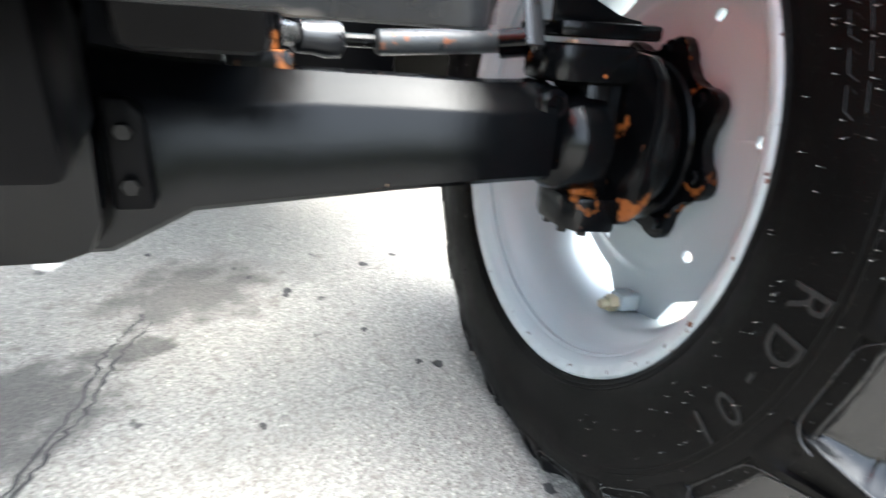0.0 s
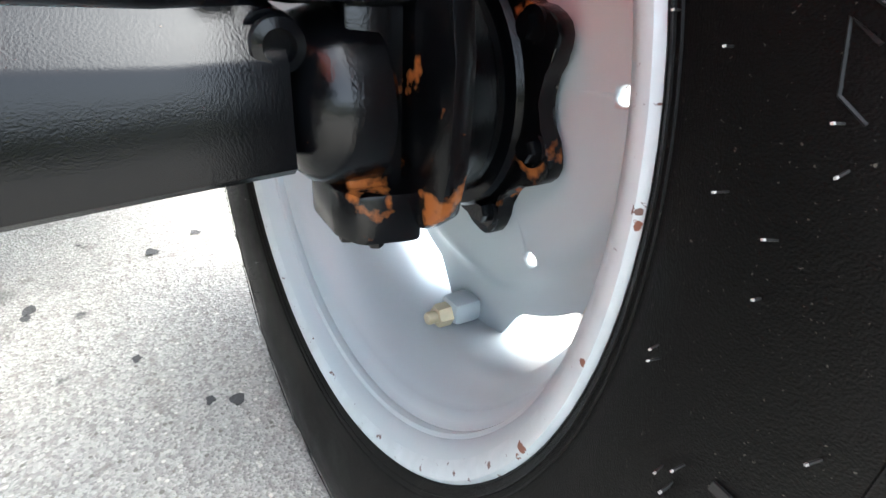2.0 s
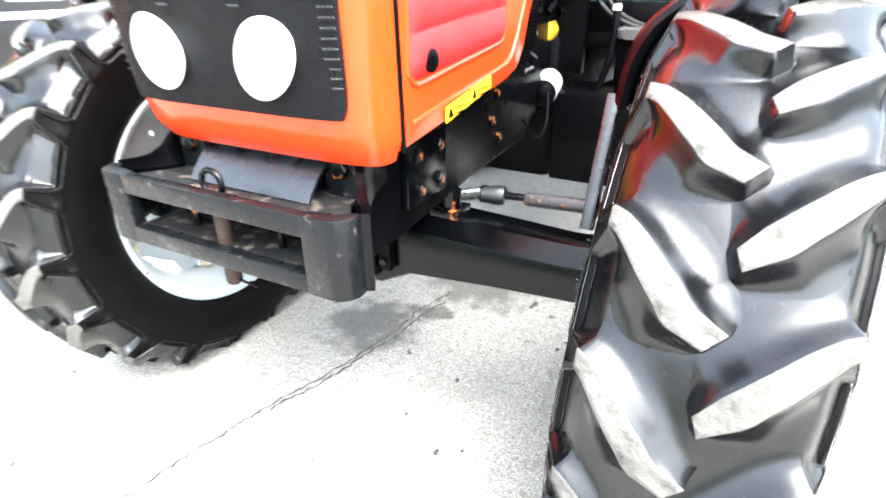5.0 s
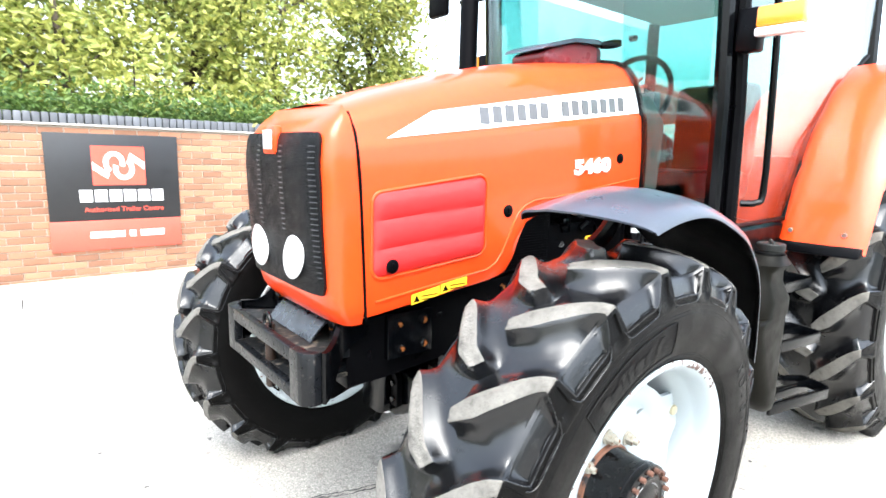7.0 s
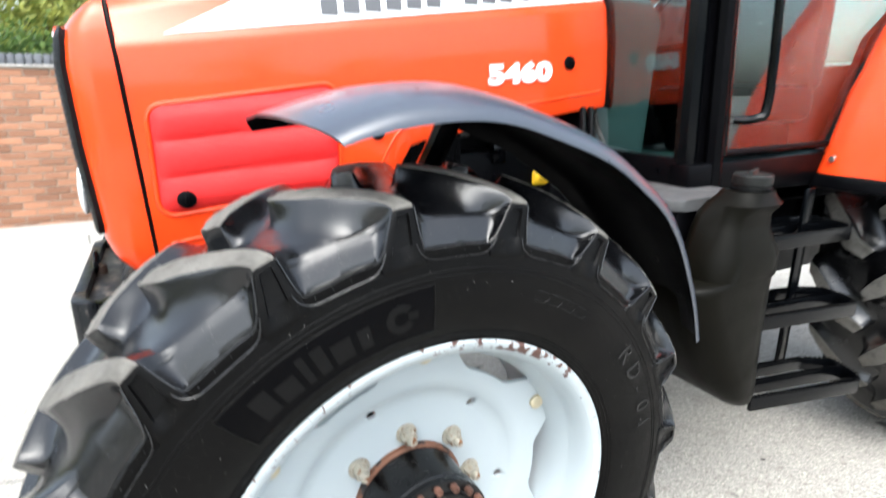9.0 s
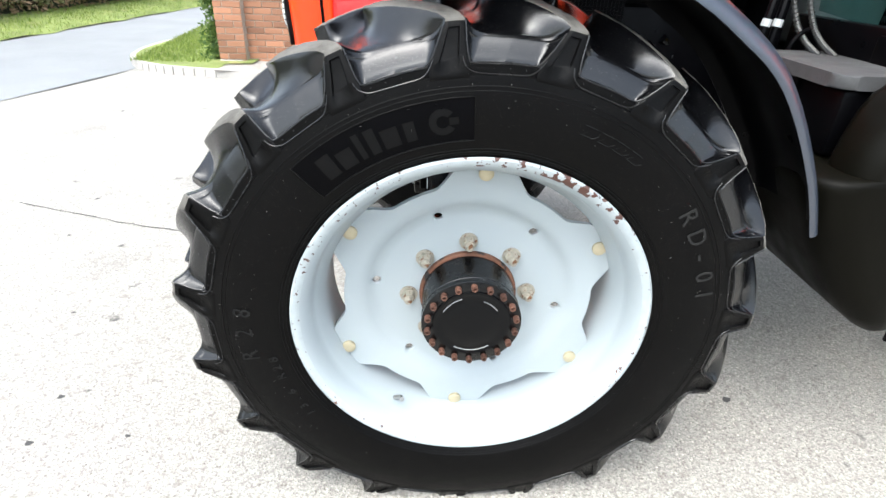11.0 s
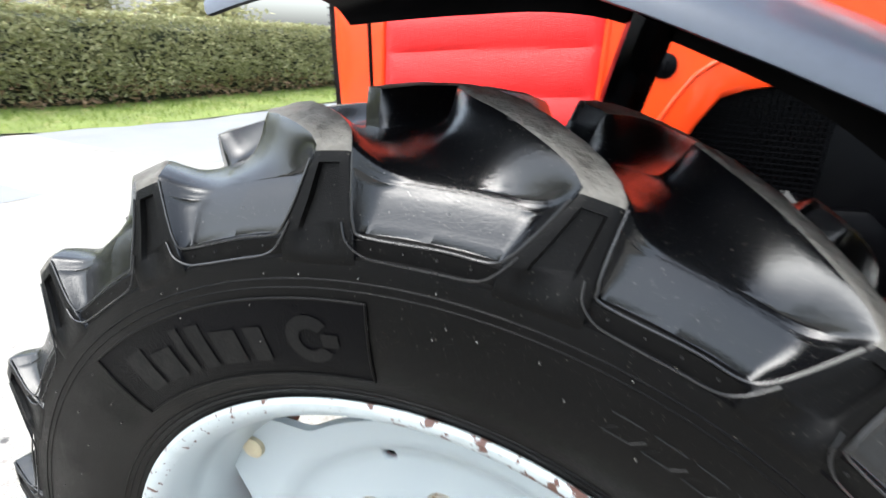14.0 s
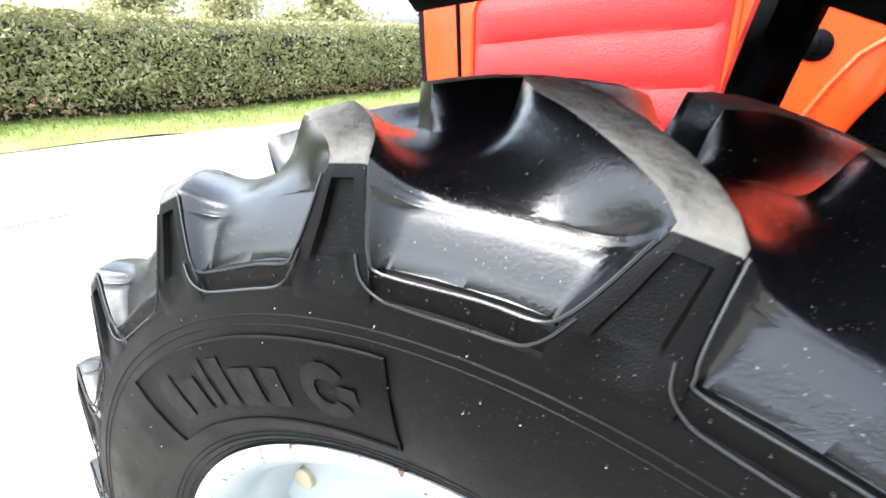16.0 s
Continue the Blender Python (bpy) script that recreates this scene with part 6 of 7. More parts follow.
def make_cab():
    def bar(name, pts, r, mat=M_BLACK, label="", flat=1.0, sides=8):
        part(name, bm_tube(pts, r, sides, flat=flat), mat, tractor, label)

    for s in sides():
        y = s * 0.72
        # front pillar of the cab, the pillar at the door's hinge and the rear pillar
        bar("cab_pillar", [(0.985, s * 0.69, 1.05), (0.96, s * 0.69, 1.6), (0.90, s * 0.68, 2.35)], 0.030)
        bar("cab_pillar", [(1.065, y, 1.06), (1.035, y, 1.6), (0.965, s * 0.70, 2.35)], 0.026, M_SATIN)
        part("pillar_cover", bm_prism([(0.975, 1.06), (1.075, 1.06), (1.045, 1.6), (0.975, 2.34), (0.895, 2.34), (0.95, 1.6)], "y", s * 0.685, s * 0.705, 0.004), M_SATIN, tractor)
        bar("cab_pillar", [(2.55, y, 1.6), (2.50, s * 0.70, 2.35)], 0.04)
        # sill below the door and side panel
        part("cab_sill", bm_prism([(0.95, 1.04), (0.95, 1.13), (1.62, 1.14), (1.62, 1.03)], "y", s * 0.66, s * 0.735, 0.01), M_SATIN, tractor)
        part("cab_lower", bm_prism([(0.97, 0.98), (0.97, 1.06), (1.60, 1.06), (1.60, 0.98)], "y", s * 0.45, s * 0.70, 0.01), M_SATIN, tractor)
        # glazed door and quarter pane
        pane = [(1.09, 1.155), (1.60, 1.165), (1.72, 1.40), (2.02, 1.75), (2.45, 1.98), (2.48, 2.30), (0.985, 2.30), (1.055, 1.6)]
        ob = part("door_pane", bm_prism(pane, "y", y, y + s * 0.005), M_GLASS, tractor, "green-tinted cab door glass")
        edge = [(x, s * 0.727, z) for x, z in pane[:5]]
        bar("door_seal", edge, 0.010, M_SATIN)
        bar("door_frame", [(1.085, s * 0.728, 1.15), (1.05, s * 0.728, 1.6), (0.985, s * 0.715, 2.3)], 0.014, M_BLACK)
        # glass at the front corner of the cab, beside the bonnet
        quarter = bm_grid([[(0.965, s * 0.40, 1.16), (0.985, s * 0.675, 1.13)], [(0.925, s * 0.38, 1.60), (0.965, s * 0.675, 1.60)], [(0.89, s * 0.30, 1.75), (0.945, s * 0.67, 1.8)], [(0.84, s * 0.30, 2.3), (0.90, s * 0.66, 2.3)]], thick=0.004)
        ob = part("front_corner_pane", quarter, M_GLASS, tractor, "green-tinted front quarter glass")
        # grab rail
        bar("grab_rail", smooth_curve([(1.10, s * 0.74, 1.25), (1.13, s * 0.785, 1.255), (1.15, s * 0.80, 1.30), (1.13, s * 0.80, 1.60), (1.085, s * 0.795, 2.0), (1.04, s * 0.77, 2.1), (1.01, s * 0.735, 2.12)], 6), 0.013, M_BLACK, "black grab rail")
        # indicator lamp on an arm
        part("indicator", bm_box((0.93, min(s * 0.79, s * 0.94), 1.875), (0.99, max(s * 0.79, s * 0.94), 1.945), 0.010), M_AMBER, tractor, "amber and white front indicator lamp")
        part("indicator_white", bm_box((0.927, min(s * 0.79, s * 0.94), 1.845), (0.99, max(s * 0.79, s * 0.94), 1.873), 0.006), M_LENS, tractor)
        part("indicator_body", bm_box((0.94, min(s * 0.72, s * 0.80), 1.80), (1.01, max(s * 0.72, s * 0.80), 1.95), 0.012), M_SATIN, tractor)
        # rear mudguard: red shell curving over the rear wheel
        rows = []
        for x, z in ((1.535, 1.075), (1.545, 1.10), (1.64, 1.32), (1.78, 1.55), (1.98, 1.76), (2.22, 1.90), (2.55, 1.955), (2.9, 1.91), (3.2, 1.72)):
            rows.append([(x + 0.09, s * 0.70, z + 0.0), (x + 0.03, s * 0.725, z + 0.004), (x + 0.004, s * 0.755, z), (x, s * 0.80, z - 0.002), (x, s * 0.95, z - 0.006), (x + 0.006, s * 1.03, z - 0.012), (x + 0.02, s * 1.06, z - 0.03)])
        part("rear_mudguard", bm_grid(rows, thick=0.012), M_RED, tractor, "glossy orange-red rear mudguard", angle=50)
        part("mudguard_lip", bm_prism([(1.51, 1.03), (1.53, 1.075), (1.66, 1.075), (1.70, 1.03)], "y", s * 0.74, s * 1.05, 0.01), M_SATIN, tractor)
        for yy in (0.778, 0.98):
            part("mudguard_screw", moved(bm_disc_stack([(0, 0.011), (-0.005, 0.009)], 12, "x"), (1.549, s * yy, 1.121)), M_STEEL, tractor)
        # red inner flank beside the seat; its darker red stands for shade in the cab
        part("inner_flank", bm_prism([(1.62, 1.06), (1.80, 1.50), (2.25, 1.85), (2.6, 1.9), (2.6, 1.06)], "y", s * 0.66, s * 0.69, 0.01), M_DARKRED, tractor)
        # mirror arm
        bar("mirror_arm", [(0.99, s * 0.70, 2.25), (0.93, s * 0.95, 2.25)], 0.012, M_SATIN)
    # unseen pale panel, added to brighten what shows through the upper glass
    part("headliner", bm_box((0.88, -0.68, 2.335), (2.55, 0.54, 2.358), 0.008), M_LINING, tractor, "unseen pale grey roof lining added to brighten the cab")
    part("floor_mat", bm_box((1.05, -0.62, 1.052), (1.75, 0.48, 1.062), 0.004), M_CABGREY, tractor)
    part("cab_floor", bm_box((0.97, -0.70, 0.98), (2.6, 0.56, 1.05), 0.01), M_SATIN, tractor)
    part("cab_roof", bm_box((0.80, -0.78, 2.36), (2.7, 0.64, 2.52), 0.06), M_RED, tractor)
    for s in sides():
        part("front_sill", bm_box((0.955, min(s * 0.30, s * 0.69), 1.04), (0.995, max(s * 0.30, s * 0.69), 1.145), 0.008), M_SATIN, tractor)
    part("cab_back", bm_box((2.52, -0.70, 1.05), (2.56, 0.56, 1.45), 0.01), M_SATIN, tractor)
    part("dashboard", bm_prism([(0.98, 1.05), (0.98, 1.62), (1.12, 1.70), (1.26, 1.58), (1.22, 1.05)], "y", MID - 0.24, MID + 0.24, 0.03), M_CABGREY, tractor)
    # console and levers are unseen, added to block the bright far side
    part("side_console", bm_prism([(1.02, 1.06), (1.02, 1.30), (1.30, 1.36), (1.75, 1.52), (2.35, 1.60), (2.45, 1.06)], "y", 0.30, 0.49, 0.03), M_SATIN, tractor, "unseen black console added to darken the view through the cab")
    for k in range(4):
        part("console_lever", bm_tube([(1.55 + 0.09 * k, 0.38, 1.47 + 0.03 * k), (1.53 + 0.09 * k, 0.38, 1.58 + 0.03 * k), (1.52 + 0.09 * k, 0.37, 1.62 + 0.03 * k)], [0.006, 0.006, 0.016], 8), M_AMBER if k == 1 else M_SATIN, tractor)
    part("seat_base", bm_box((1.80, MID - 0.20, 1.06), (2.15, MID + 0.20, 1.20), 0.03), M_SATIN, tractor)
    part("seat", bm_box((1.75, MID - 0.26, 1.2), (2.2, MID + 0.26, 1.36), 0.05), M_SATIN, tractor)
    part("seat_back", bm_box((2.16, MID - 0.24, 1.33), (2.28, MID + 0.24, 1.86), 0.05), M_SATIN, tractor)
    wheel = [(1.33 + 0.10 * math.sin(a) * 0.5, MID + 0.2 * math.cos(a), 1.72 + 0.19 * math.sin(a)) for a in [2 * math.pi * i / 32 for i in range(32)]]
    part("steering_wheel", bm_tube(wheel, 0.014, 8, closed=True), M_SATIN, tractor)
    bar("steering_column", [(1.12, MID, 1.60), (1.33, MID, 1.72)], 0.025, M_SATIN)
    # windscreen and its wiper cowl
    ob = part("windscreen", bm_grid([[(0.915, MID - 0.59, 1.62), (0.88, MID - 0.27, 1.72), (0.87, MID, 1.74), (0.88, MID + 0.27, 1.72), (0.915, MID + 0.59, 1.62)], [(0.87, MID - 0.59, 2.34), (0.83, MID - 0.27, 2.34), (0.82, MID, 2.34), (0.83, MID + 0.27, 2.34), (0.87, MID + 0.59, 2.34)]], thick=0.005), M_GLASS, tractor, "green-tinted windscreen")
    part("rear_window", bm_box((2.515, -0.66, 1.46), (2.52, 0.52, 2.33), 0.0), M_GLASS, tractor, "green-tinted cab rear window")
    body = [(0.54, 1.765), (0.53, 1.815), (0.57, 1.835), (0.70, 1.872), (0.84, 1.885), (0.90, 1.875), (0.905, 1.79), (0.80, 1.775)]
    part("wiper_cowl", bm_prism(body, "y", -0.185, 0.0, 0.016), M_DARKRED, tractor, "dark red cowl with a black lid before the windscreen")
    lid = [(0.50, 1.820), (0.515, 1.834), (0.56, 1.852), (0.70, 1.890), (0.84, 1.904), (0.915, 1.895), (0.918, 1.882), (0.84, 1.888), (0.70, 1.874), (0.57, 1.838)]
    part("cowl_lid", bm_prism(lid, "y", -0.20, 0.015, 0.005), M_FENDER, tractor)
    bar("wiper_spindle", [(0.88, -0.19, 1.885), (0.93, -0.22, 1.895), (0.955, -0.235, 1.90)], [0.014, 0.020, 0.015], M_SATIN)
    bar("washer_nozzle", [(0.885, -0.33, 1.895), (0.912, -0.335, 1.90)], 0.012, M_SATIN)
    # air and exhaust pipes on the far side
    bar("exhaust_pipe", [(0.73, 0.50, 1.2), (0.73, 0.50, 2.9)], 0.045, M_SATIN, "black vertical exhaust pipe", sides=20)
    part("far_mirror", moved(bm_box((-0.02, -0.07, -0.17), (0.02, 0.07, 0.17), 0.018), (0.66, 0.66, 2.27)), M_SATIN, tractor)
    # hoses, filters and the white filter drum by the engine
    turn = Matrix.Translation((0.682, -0.300, 0.876)) @ Vector((-1, -0.1, -0.25)).to_track_quat("Z", "Y").to_matrix().to_4x4()
    bm = bm_disc_stack([(-0.070, 0.030), (-0.064, 0.042), (-0.058, 0.046), (0.030, 0.046), (0.034, 0.044)], 28, "z")
    bm.transform(turn)
    filt = part("oil_filter", bm, M_CLIP, tractor, "white oil filter with black fluted end")
    bm = bm_disc_stack([(0.0345, 0.043), (0.040, 0.0445), (0.070, 0.038), (0.078, 0.026), (0.082, 0.012)], 14, "z")
    bm.transform(turn)
    part("filter_end", bm, M_SATIN, filt)
    # added dark panel behind the filters, not a known part
    part("filter_guard", bm_box((0.70, -0.17, 0.93), (0.93, -0.145, 1.17), 0.01), M_SATIN, tractor)
    can = part("yellow_filter", moved(bm_disc_stack([(-0.046, 0.030), (-0.042, 0.041), (-0.036, 0.043), (0.030, 0.043), (0.038, 0.038), (0.042, 0.024)], 28, "x"), (0.800, -0.240, 1.052)), M_YELLOW, tractor, "yellow filter can with dark printed bands")
    for z, w, d in ((1.074, 0.062, 0.0030), (1.068, 0.062, 0.0018), (1.052, 0.036, 0.0018), (1.046, 0.044, 0.0014), (1.040, 0.040, 0.0014)):
        y = -0.240 - math.sqrt(0.0435 ** 2 - (z - 1.052) ** 2)
        part("printed_band", bm_box((0.797 - w / 2, y - 0.0006, z), (0.797 + w / 2, y + 0.004, z + d), 0.0), M_SIGN, can)
    for dx in (0.0, 0.028):
        pts = smooth_curve([(0.93 - dx, -0.36 + dx, 1.26), (0.93 - dx, -0.387 + dx, 1.20), (0.93 - dx, -0.45 + dx, 1.122), (0.93 - dx, -0.51 + dx, 1.085), (0.93 - dx, -0.575 + dx, 1.062)], 16)
        bar("hydraulic_hose", pts, [0.0095 if k % 2 else 0.0070 for k in range(len(pts))], M_BRAID, "braided steel hose")
    for k in range(2):
        x = 0.81 + 0.03 * k
        bar("hose", smooth_curve([(x, -0.44, 1.28), (x - 0.03, -0.485, 1.15), (x - 0.05, -0.49, 1.0), (x - 0.08, -0.46, 0.86)], 6), 0.010, M_SATIN)
        bar("hose_clip", [(x - 0.034, -0.487, 1.122), (x - 0.031, -0.486, 1.140)], 0.0125, M_CLIP)
    bar("hose", smooth_curve([(0.86, -0.47, 1.03), (0.875, -0.47, 1.09), (0.92, -0.45, 1.115), (0.96, -0.42, 1.10)], 6), 0.006, M_SATIN)
    # engine clutter under the bonnet's edge
    rng = random.Random(41)
    for k in range(26):
        x, z = rng.uniform(0.30, 0.80), rng.uniform(0.86, 1.22)
        y = -rng.uniform(0.21, 0.30)
        if rng.random() < 0.5:
            part("engine_fitting", bm_tube([(x, y, z), (x + rng.uniform(-0.05, 0.05), y - rng.uniform(0.01, 0.05), z + rng.uniform(-0.05, 0.05))], [rng.uniform(0.010, 0.022), rng.uniform(0.008, 0.016)], 10), rng.choice((M_BLACK, M_BLACK, M_RUST, M_POST)), tractor)
        else:
            w = rng.uniform(0.012, 0.035)
            part("engine_bracket", bm_box((x, y - w, z), (x + w * 1.6, y + 0.02, z + w * 2), 0.003), rng.choice((M_BLACK, M_SATIN, M_POST)), tractor)
    # radiator screen of fine crossing wires
    rows = mesh_of("screen_wire", bm_box((0.20, -0.3365, 0), (0.44, -0.3335, 0.003), 0.0), M_SATIN)
    for k in range(24):
        shared("screen_wire", rows, tractor, (0, 0, 1.0 + 0.01 * k))
    uprights = mesh_of("screen_wire", bm_box((0, -0.3370, 1.0), (0.0024, -0.3335, 1.24), 0.0), M_SATIN)
    for k in range(24):
        shared("screen_wire", uprights, tractor, (0.20 + 0.0104 * k, 0, 0))
    bar("cable", smooth_curve([(0.38, -0.33, 0.83), (0.44, -0.36, 0.77), (0.52, -0.36, 0.79), (0.58, -0.34, 0.88)], 6), 0.005, M_SATIN)


make_cab()


# ---------------------------------------------------------------- brick wall and sign
def make_wall():
    x0, x1, top = WALL_END, 3.6, 1.60
    base = -0.14
    wall = tagged(part("wall_north", bm_box((x0 + 0.01, WALL_Y + 0.006, base - 0.3), (x1, WALL_Y + 0.22, top), 0), M_MORTAR), "orange-red brick boundary wall with dark coping", "wall", kind="structure")
    rng = random.Random(7)
    bl, bh, j = 0.215, 0.065, 0.010
    brick = mesh_of("brick", bm_box((0, -0.004, 0), (bl, 0.03, bh), 0.004, seg=1), M_BRICK)
    half = mesh_of("brick", bm_box((0, -0.004, 0), (0.1025, 0.03, bh), 0.004, seg=1), M_BRICK)
    count, rest = 0, None
    course = 0
    z = base
    verts_bm = bmesh.new()
    while z + bh < top:
        x = x0 - (0.0 if course % 2 else 0.1125)
        k = 0
        while x < x1:
            near = -2.8 < x < 0.9 and count < 300 and 0.3 < z + 1 and (z > 0.55 or x < -1.2)
            xx, me, length = x, brick, bl
            if x < x0:
                xx, me, length = x0, half, 0.1025
            dy = rng.uniform(-0.003, 0.003)
            if near:
                shared("brick", me, wall, (xx, WALL_Y + dy, z))
                count += 1
            else:
                rest_mesh = me
                verts_bm.from_mesh(rest_mesh)
                verts_bm.verts.ensure_lookup_table()
                for v in verts_bm.verts[len(verts_bm.verts) - len(rest_mesh.vertices):]:
                    v.co += Vector((xx, WALL_Y + dy, z))
            x += bl + j
        z += bh + j
        course += 1
    me = bpy.data.meshes.new("bricks_beyond")
    verts_bm.to_mesh(me)
    verts_bm.free()
    me.materials.append(M_BRICK_REST)
    ob = new("bricks_beyond", me)
    ob.parent = wall
    ob["kind"] = "stuff"
    # tile creasing and coping of bricks on edge
    part("creasing_tile", bm_box((x0 - 0.02, WALL_Y - 0.03, top), (x1, WALL_Y + 0.25, top + 0.02), 0.003), M_STONE, wall)
    cop = mesh_of("coping_brick", bm_box((0, -0.015, top + 0.02), (0.065, 0.235, top + 0.125), 0.008, seg=2), M_COPING)
    x = x0
    while x < x1:
        shared("coping_brick", cop, wall, (x, WALL_Y + rng.uniform(-0.003, 0.003), rng.uniform(-0.003, 0.003)))
        x += 0.075
    # pier at the wall's end
    pier = tagged(part("wall_pier", bm_box((x0 + 0.006, WALL_Y - 0.104, base - 0.3), (x0 + 0.33, WALL_Y + 0.3, top + 0.06), 0), M_MORTAR), "brick pier at the end of the wall", "wall", kind="structure")
    z, course = base, 0
    while z + bh < top + 0.06:
        for k in range(2):
            xx = x0 + (k * (bl + j) if course % 2 else k * (0.1025 + j))
            shared("brick", (brick if k == 0 else half) if course % 2 else (half if k == 0 else brick), pier, (xx, WALL_Y - 0.11 + rng.uniform(-0.002, 0.002), z))
        z += bh + j
        course += 1
    bm = bm_box((x0 - 0.02, WALL_Y - 0.15, base - 0.1), (x0 + 0.30, WALL_Y, base + 0.14), 0.02)
    tagged(part("pier_foot", bm, M_STONE), "pale rendered foot of the brick pier", "wall", kind="structure")
    return wall


def make_fence(a, b, h, label):
    """A fence of upright corrugated sheets."""
    a, b = Vector(a), Vector(b)
    d = (b - a).normalized()
    nrm = Vector((-d.y, d.x, 0))
    n = int((b - a).length / 0.05)
    rows = []
    for z in (-0.2, 1.0, h):
        rows.append([tuple(a + d * 0.05 * i + nrm * 0.018 * (1, 1, -1, -1)[i % 4] + Vector((0, 0, z))) for i in range(n)])
    tagged(part("fence", bm_grid(rows, thick=0.004), M_SHEET, angle=20), label, "fence", kind="structure")


M_SHEET = material("pale_grey_green_sheet", (0.36, 0.40, 0.37), 0.5, vary=0.12, grain=20, bump=0.1, blotch=1.2)
make_fence((3.7, 5.5, 0), (16.0, 6.5, 0), 2.1, "pale grey-green corrugated sheet fence")
make_fence((-6.0, -17.0, 0), (24.0, -18.5, 0), 3.7, "pale grey-green corrugated sheet fence across the yard")


def brick_rest():
    m = M_BRICK.copy()
    m.name = "orange_red_brick_beyond"
    n, l = m.node_tree.nodes, m.node_tree.links
    g = n.new("ShaderNodeNewGeometry")
    for node in n:
        if node.bl_idname == "ShaderNodeObjectInfo":
            for link in list(node.outputs["Random"].links):
                l.new(g.outputs["Random Per Island"], link.to_socket)
    return m


M_BRICK_REST = brick_rest()
make_wall()


def make_sign():
    sign = tagged(part("sign_board", bm_box((-0.81, WALL_Y - 0.03, 0.60), (0.455, WALL_Y - 0.008, 1.525), 0.003), M_SIGN), "black trader's sign with red emblem, screwed to the brick wall", "sign")
    y = WALL_Y - 0.032
    part("red_panel", bm_box((-0.815, WALL_Y - 0.029, 0.275), (0.450, WALL_Y - 0.008, 0.598), 0.003), M_SIGNRED, sign, "faded red lower panel")
    part("emblem", bm_box((-0.40, y - 0.001, 0.98), (0.11, y + 0.002, 1.40)), M_SIGNRED, sign, "red square emblem with white ring")
    # two interlocked white crescents and two slanting bands
    for dx, dz, a0 in ((-0.045, 0.03, 110), (0.045, -0.03, 290)):
        inner = [(-0.145 + dx + 0.055 * math.cos(radians(a)), 1.19 + dz + 0.075 * math.sin(radians(a))) for a in range(a0 - 130, a0 + 131, 20)]
        outer = [(-0.145 + dx + 0.105 * math.cos(radians(a)), 1.19 + dz + 0.125 * math.sin(radians(a))) for a in range(a0 + 130, a0 - 131, -20)]
        part("emblem_crescent", bm_prism(inner + outer, "y", y - 0.003, y - 0.0015), M_WHITE, sign)
    part("emblem_band", bm_prism([(-0.395, 1.23), (-0.395, 1.15), (-0.26, 1.05), (-0.235, 1.10)], "y", y - 0.003, y - 0.0015), M_WHITE, sign)
    part("emblem_band", bm_prism([(0.105, 1.15), (0.105, 1.23), (-0.03, 1.33), (-0.055, 1.28)], "y", y - 0.003, y - 0.0015), M_WHITE, sign)
    for k in range(6):
        x = -0.53 + 0.1385 * k
        part("name_bar", bm_box((x, y - 0.001, 0.80), (x + 0.118, y + 0.002, 0.93)), M_WHITE, sign)
    for x0, x1 in ((-0.46, -0.13), (-0.085, -0.02), (0.025, 0.27)):
        part("lower_bar", bm_box((x0, y - 0.001, 0.405), (x1, y + 0.002, 0.475)), M_WHITE, sign)
    me = text_mesh("Authorised Trailer Centre", 0.072, 0.001, M_SIGNRED, "CENTER", 0.001)
    ob = new("sign_line", me)
    ob.parent = sign
    ob.matrix_basis = Matrix.Translation((-0.11, y - 0.001, 0.715)) @ pose(0, 0, 0, 90, 0, 0)
    # a second dark board further along the wall
    s2 = tagged(part("sign_board", bm_box((1.35, WALL_Y - 0.03, 0.35), (2.75, WALL_Y - 0.008, 1.45), 0.003), M_SIGN), "black sign with white lines of writing on the brick wall", "sign")
    for k, (w, h, z) in enumerate(((0.9, 0.09, 1.22), (0.5, 0.09, 1.05), (0.8, 0.06, 0.90))):
        part("writing_bar", bm_box((2.05 - w / 2, y - 0.001, z), (2.05 + w / 2, y + 0.002, z + h)), M_WHITE, s2)


make_sign()


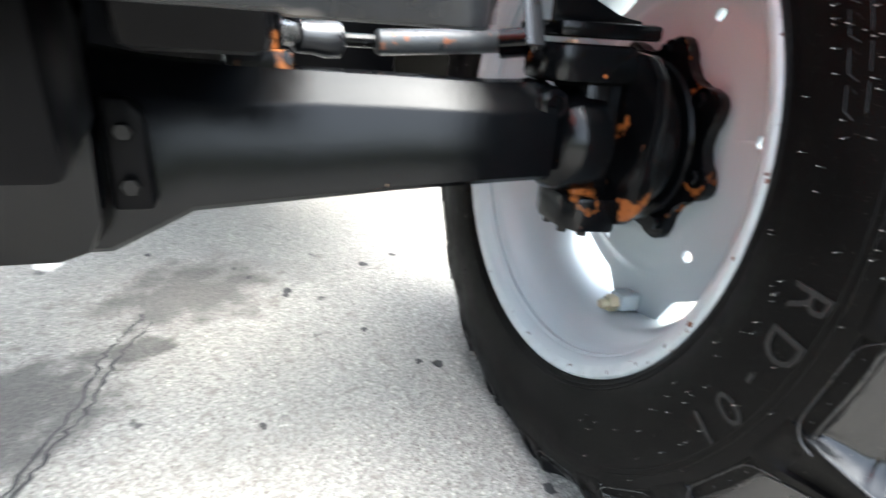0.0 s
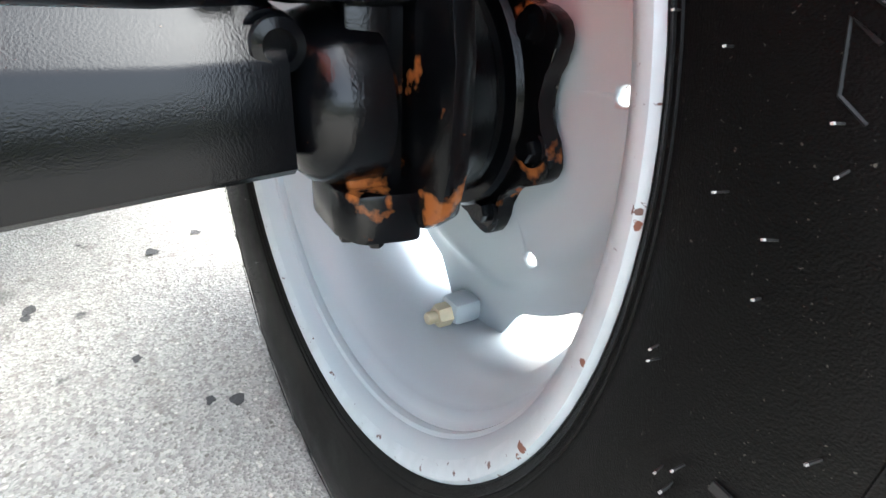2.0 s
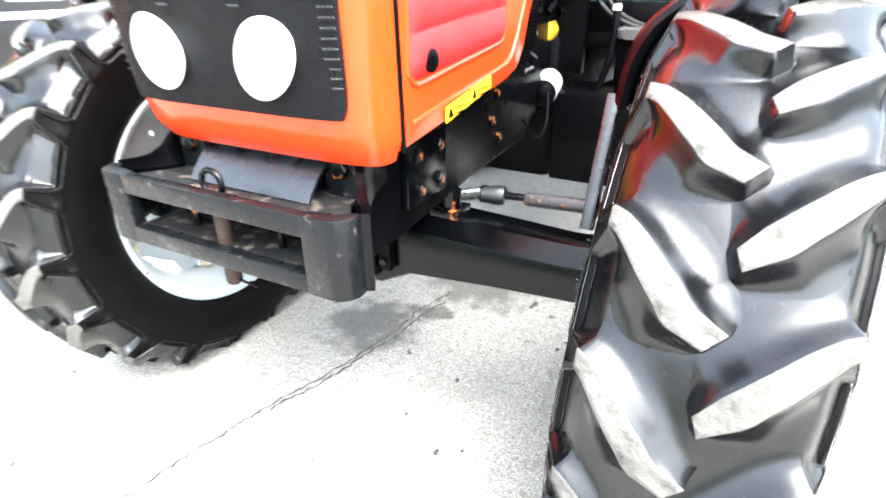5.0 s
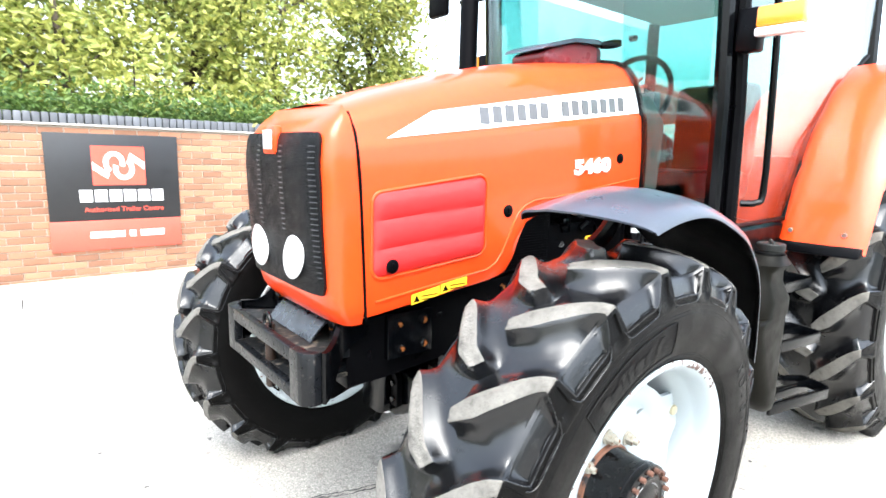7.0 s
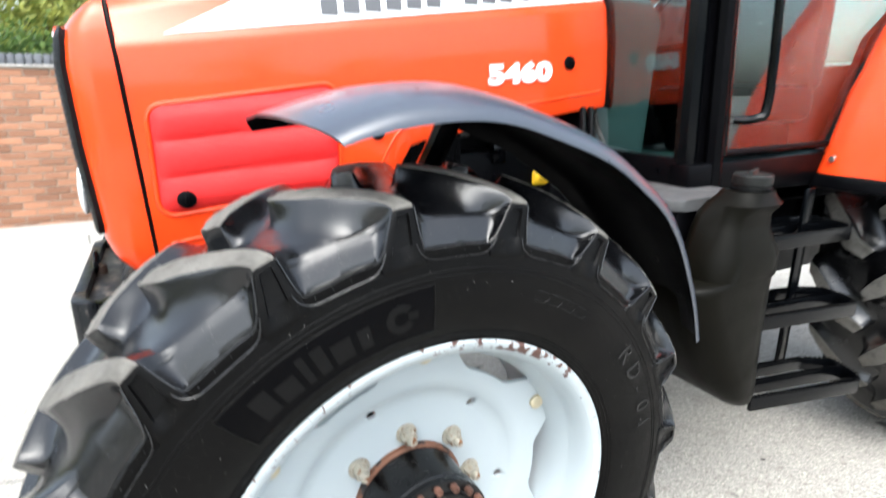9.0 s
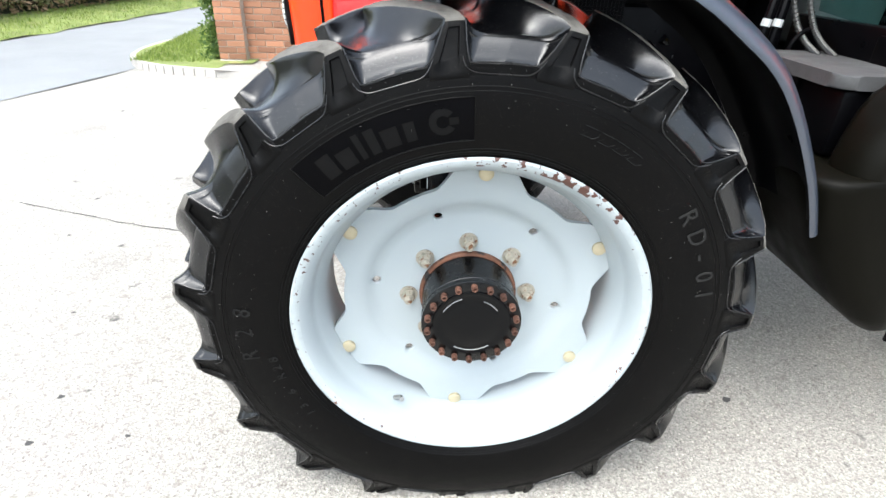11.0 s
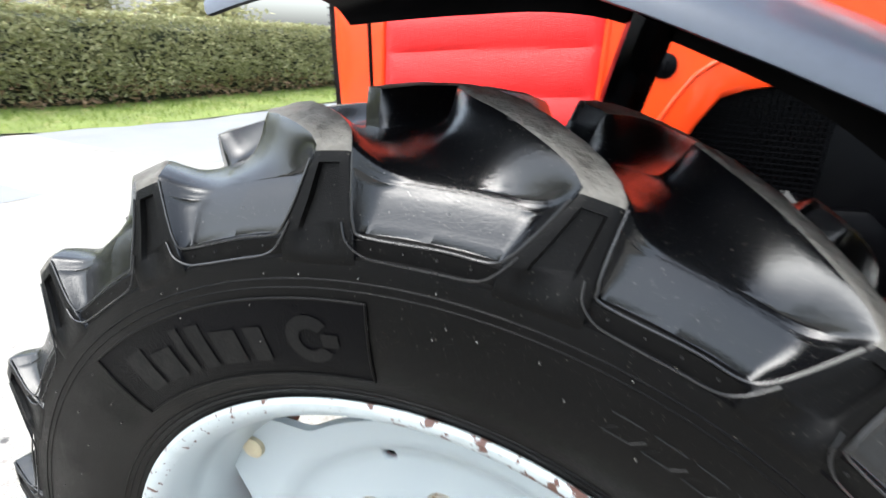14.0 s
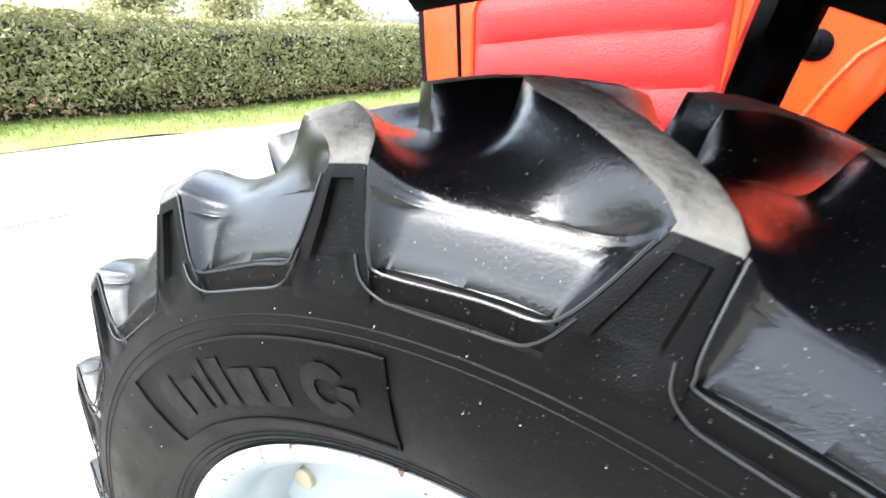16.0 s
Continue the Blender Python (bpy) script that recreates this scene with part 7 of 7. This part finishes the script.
# ---------------------------------------------------------------- trees behind the wall and ivy on the pier
def make_tree(base, height, spread, seed, leaves, size, mat=None, label="", trunk_r=0.12, low=0.25):
    rng = random.Random(seed)
    tree = thing("tree", label or "leafy yellow-green tree behind the wall", "tree", "trees beyond the wall")
    tree.location = base
    limbs, tips = None, []
    top = Vector((rng.uniform(-0.3, 0.3), rng.uniform(-0.3, 0.3), height * 0.8))
    trunk = smooth_curve([(0, 0, -0.2), (rng.uniform(-0.1, 0.1), 0, height * 0.25), (rng.uniform(-0.25, 0.25), rng.uniform(-0.2, 0.2), height * 0.5), tuple(top)], 5)
    limbs = bm_tube(trunk, [trunk_r * (1 - 0.85 * i / (len(trunk) - 1)) for i in range(len(trunk))], 8)
    for k in range(16):
        i = rng.randrange(int(len(trunk) * low), len(trunk))
        p = trunk[i]
        a = rng.uniform(0, 2 * math.pi)
        r = spread * rng.uniform(0.5, 1.0) * (1.15 - 0.5 * i / len(trunk))
        e = p + Vector((math.cos(a) * r, math.sin(a) * r, rng.uniform(0.1, 0.45) * height * 0.5))
        m = p.lerp(e, 0.5) + Vector((0, 0, 0.12 * r))
        pts = smooth_curve([tuple(p), tuple(m), tuple(e)], 4)
        limbs = bm_tube(pts, [0.35 * trunk_r * (1 - 0.8 * j / (len(pts) - 1)) for j in range(len(pts))], 5, limbs)
        tips += pts[3:]
        for b in range(3):
            q = pts[rng.randrange(3, len(pts))]
            f = q + Vector((rng.gauss(0, 0.5), rng.gauss(0, 0.5), rng.gauss(0.1, 0.4))) * spread * 0.4
            limbs = bm_tube([q, q.lerp(f, 0.5) + Vector((0, 0, 0.05)), f], [0.012, 0.009, 0.004], 4, limbs)
            tips += [q.lerp(f, 0.5), f]
    part("trunk", limbs, M_BARK, tree)
    places = []
    for k in range(leaves):
        c = tips[rng.randrange(len(tips))]
        places.append(c + Vector((rng.gauss(0, 0.22), rng.gauss(0, 0.22), rng.gauss(0, 0.20))) * spread * 0.75)
    leaf_cloud("crown", places, size, mat or M_LEAF_TREE, rng, parent=tree, flat=0.3)
    return tree


for k, (x, y, h, sp) in enumerate(((-2.0, 8.3, 5.2, 1.7), (-0.4, 7.4, 5.6, 1.8), (1.2, 8.2, 6.0, 1.9), (2.8, 7.6, 5.6, 1.8), (4.5, 8.2, 5.8, 1.5))):
    make_tree((x, y, -0.1), h, sp, 20 + k, 12500, 0.060, low=0.12)
for k, (x, y, h, sp) in enumerate(((3.0, -24.0, 7.5, 2.4), (8.5, -25.0, 6.5, 2.2))):
    make_tree((x, y, 0), h, sp, 60 + k, 4000, 0.10, M_LEAF, "tree behind the yard fence", 0.2)
for k, (x, y, h, sp) in enumerate(((-30, 16, 4.6, 2.4), (-24, 24, 5.0, 2.6), (-40, 30, 6.5, 3.4), (-16, 34, 5.5, 2.8))):
    make_tree((x, y, 0), h, sp, 40 + k, 5000, 0.17, M_LEAF, "dark tree beyond the hedge", 0.25)


def make_ivy():
    rng = random.Random(9)
    places = []
    for k in range(5200):
        z = rng.uniform(0.0, 2.0)
        places.append((WALL_END - 0.05 + rng.gauss(0, 0.07) - 0.06 * noise.noise(Vector((z * 3, 0, 0))), WALL_Y + rng.uniform(-0.1, 0.45), z))
    ivy = tagged(leaf_cloud("ivy", places, 0.032, M_IVY, rng), "green ivy climbing the end of the wall", "ivy", kind="stuff")
    places = []
    for k in range(9000):
        x = rng.uniform(WALL_END, 3.6)
        d = noise.noise(Vector((x * 0.9, 2, 0)))
        places.append((x, WALL_Y + rng.uniform(0.02, 0.5), 1.70 + abs(rng.gauss(0, 0.16)) - (0.10 + 0.2 * max(0, d)) * (rng.random() < 0.3)))
    tagged(leaf_cloud("ivy", places, 0.035, M_IVY, rng), "ivy spilling over the wall coping", "ivy", kind="stuff")


make_ivy()


# ---------------------------------------------------------------- cracks and spots on the forecourt
def make_cracks():
    rng = random.Random(23)
    lines = [[(0.60, 0.03), (0.535, 0.05), (0.414, 0.080), (0.236, 0.085), (0.015, 0.132), (-0.164, 0.182), (-0.341, 0.235), (-0.433, 0.257), (-0.556, 0.281), (-0.726, 0.311), (-1.1, 0.40), (-1.6, 0.50), (-2.3, 0.72)],
             [(0.56, 0.005), (0.393, 0.050), (0.241, 0.060), (0.10, 0.098), (-0.06, 0.128), (-0.20, 0.172), (-0.30, 0.210)],
             [(-2.4, -0.2), (-2.9, 0.1), (-3.4, 0.15), (-4.2, 0.3)], [(0.9, -1.9), (1.3, -1.75), (1.9, -1.8)]]
    for line in lines:
        pts = smooth_curve([(x, y, 0) for x, y in line], 9)
        left, right = [], []
        for i, p in enumerate(pts):
            q = p + Vector((rng.uniform(-0.006, 0.006), rng.uniform(-0.008, 0.008), 0))
            w = rng.uniform(0.0015, 0.0055)
            left.append((q.x, q.y - w, 0.003))
            right.append((q.x, q.y + w, 0.003))
        tagged(part("crack", bm_grid([left, right]), M_STAIN), "thin dark crack in the asphalt", "crack", kind="structure")
    spots = [(0.23, -0.64, 0.014), (0.677, -0.326, 0.018), (0.836, -0.568, 0.02), (-0.209, -0.342, 0.010), (-0.171, -0.405, 0.006), (0.788, -0.218, 0.013), (0.25, -0.60, 0.010), (0.42, -0.50, 0.010), (0.90, -0.68, 0.014)]
    spots += [(rng.uniform(-1.5, 2.2), rng.uniform(-2.6, 1.5), rng.uniform(0.004, 0.014)) for k in range(60)]
    verts, faces = [], []
    for x, y, r in spots:
        n = 11
        i = len(verts)
        for k in range(n):
            a = 2 * math.pi * k / n
            rr = r * rng.uniform(0.55, 1.15)
            verts.append((x + 1.3 * rr * math.cos(a), y + rr * math.sin(a), 0.003 + ground_height(x, y)))
        faces.append(tuple(range(i, i + n)))
    me = bpy.data.meshes.new("oil_spots")
    me.from_pydata(verts, [], faces)
    me.materials.append(M_STAIN)
    tagged(new("oil_spots", me), "small dark oil spots on the asphalt", "stain", kind="stuff")


make_cracks()
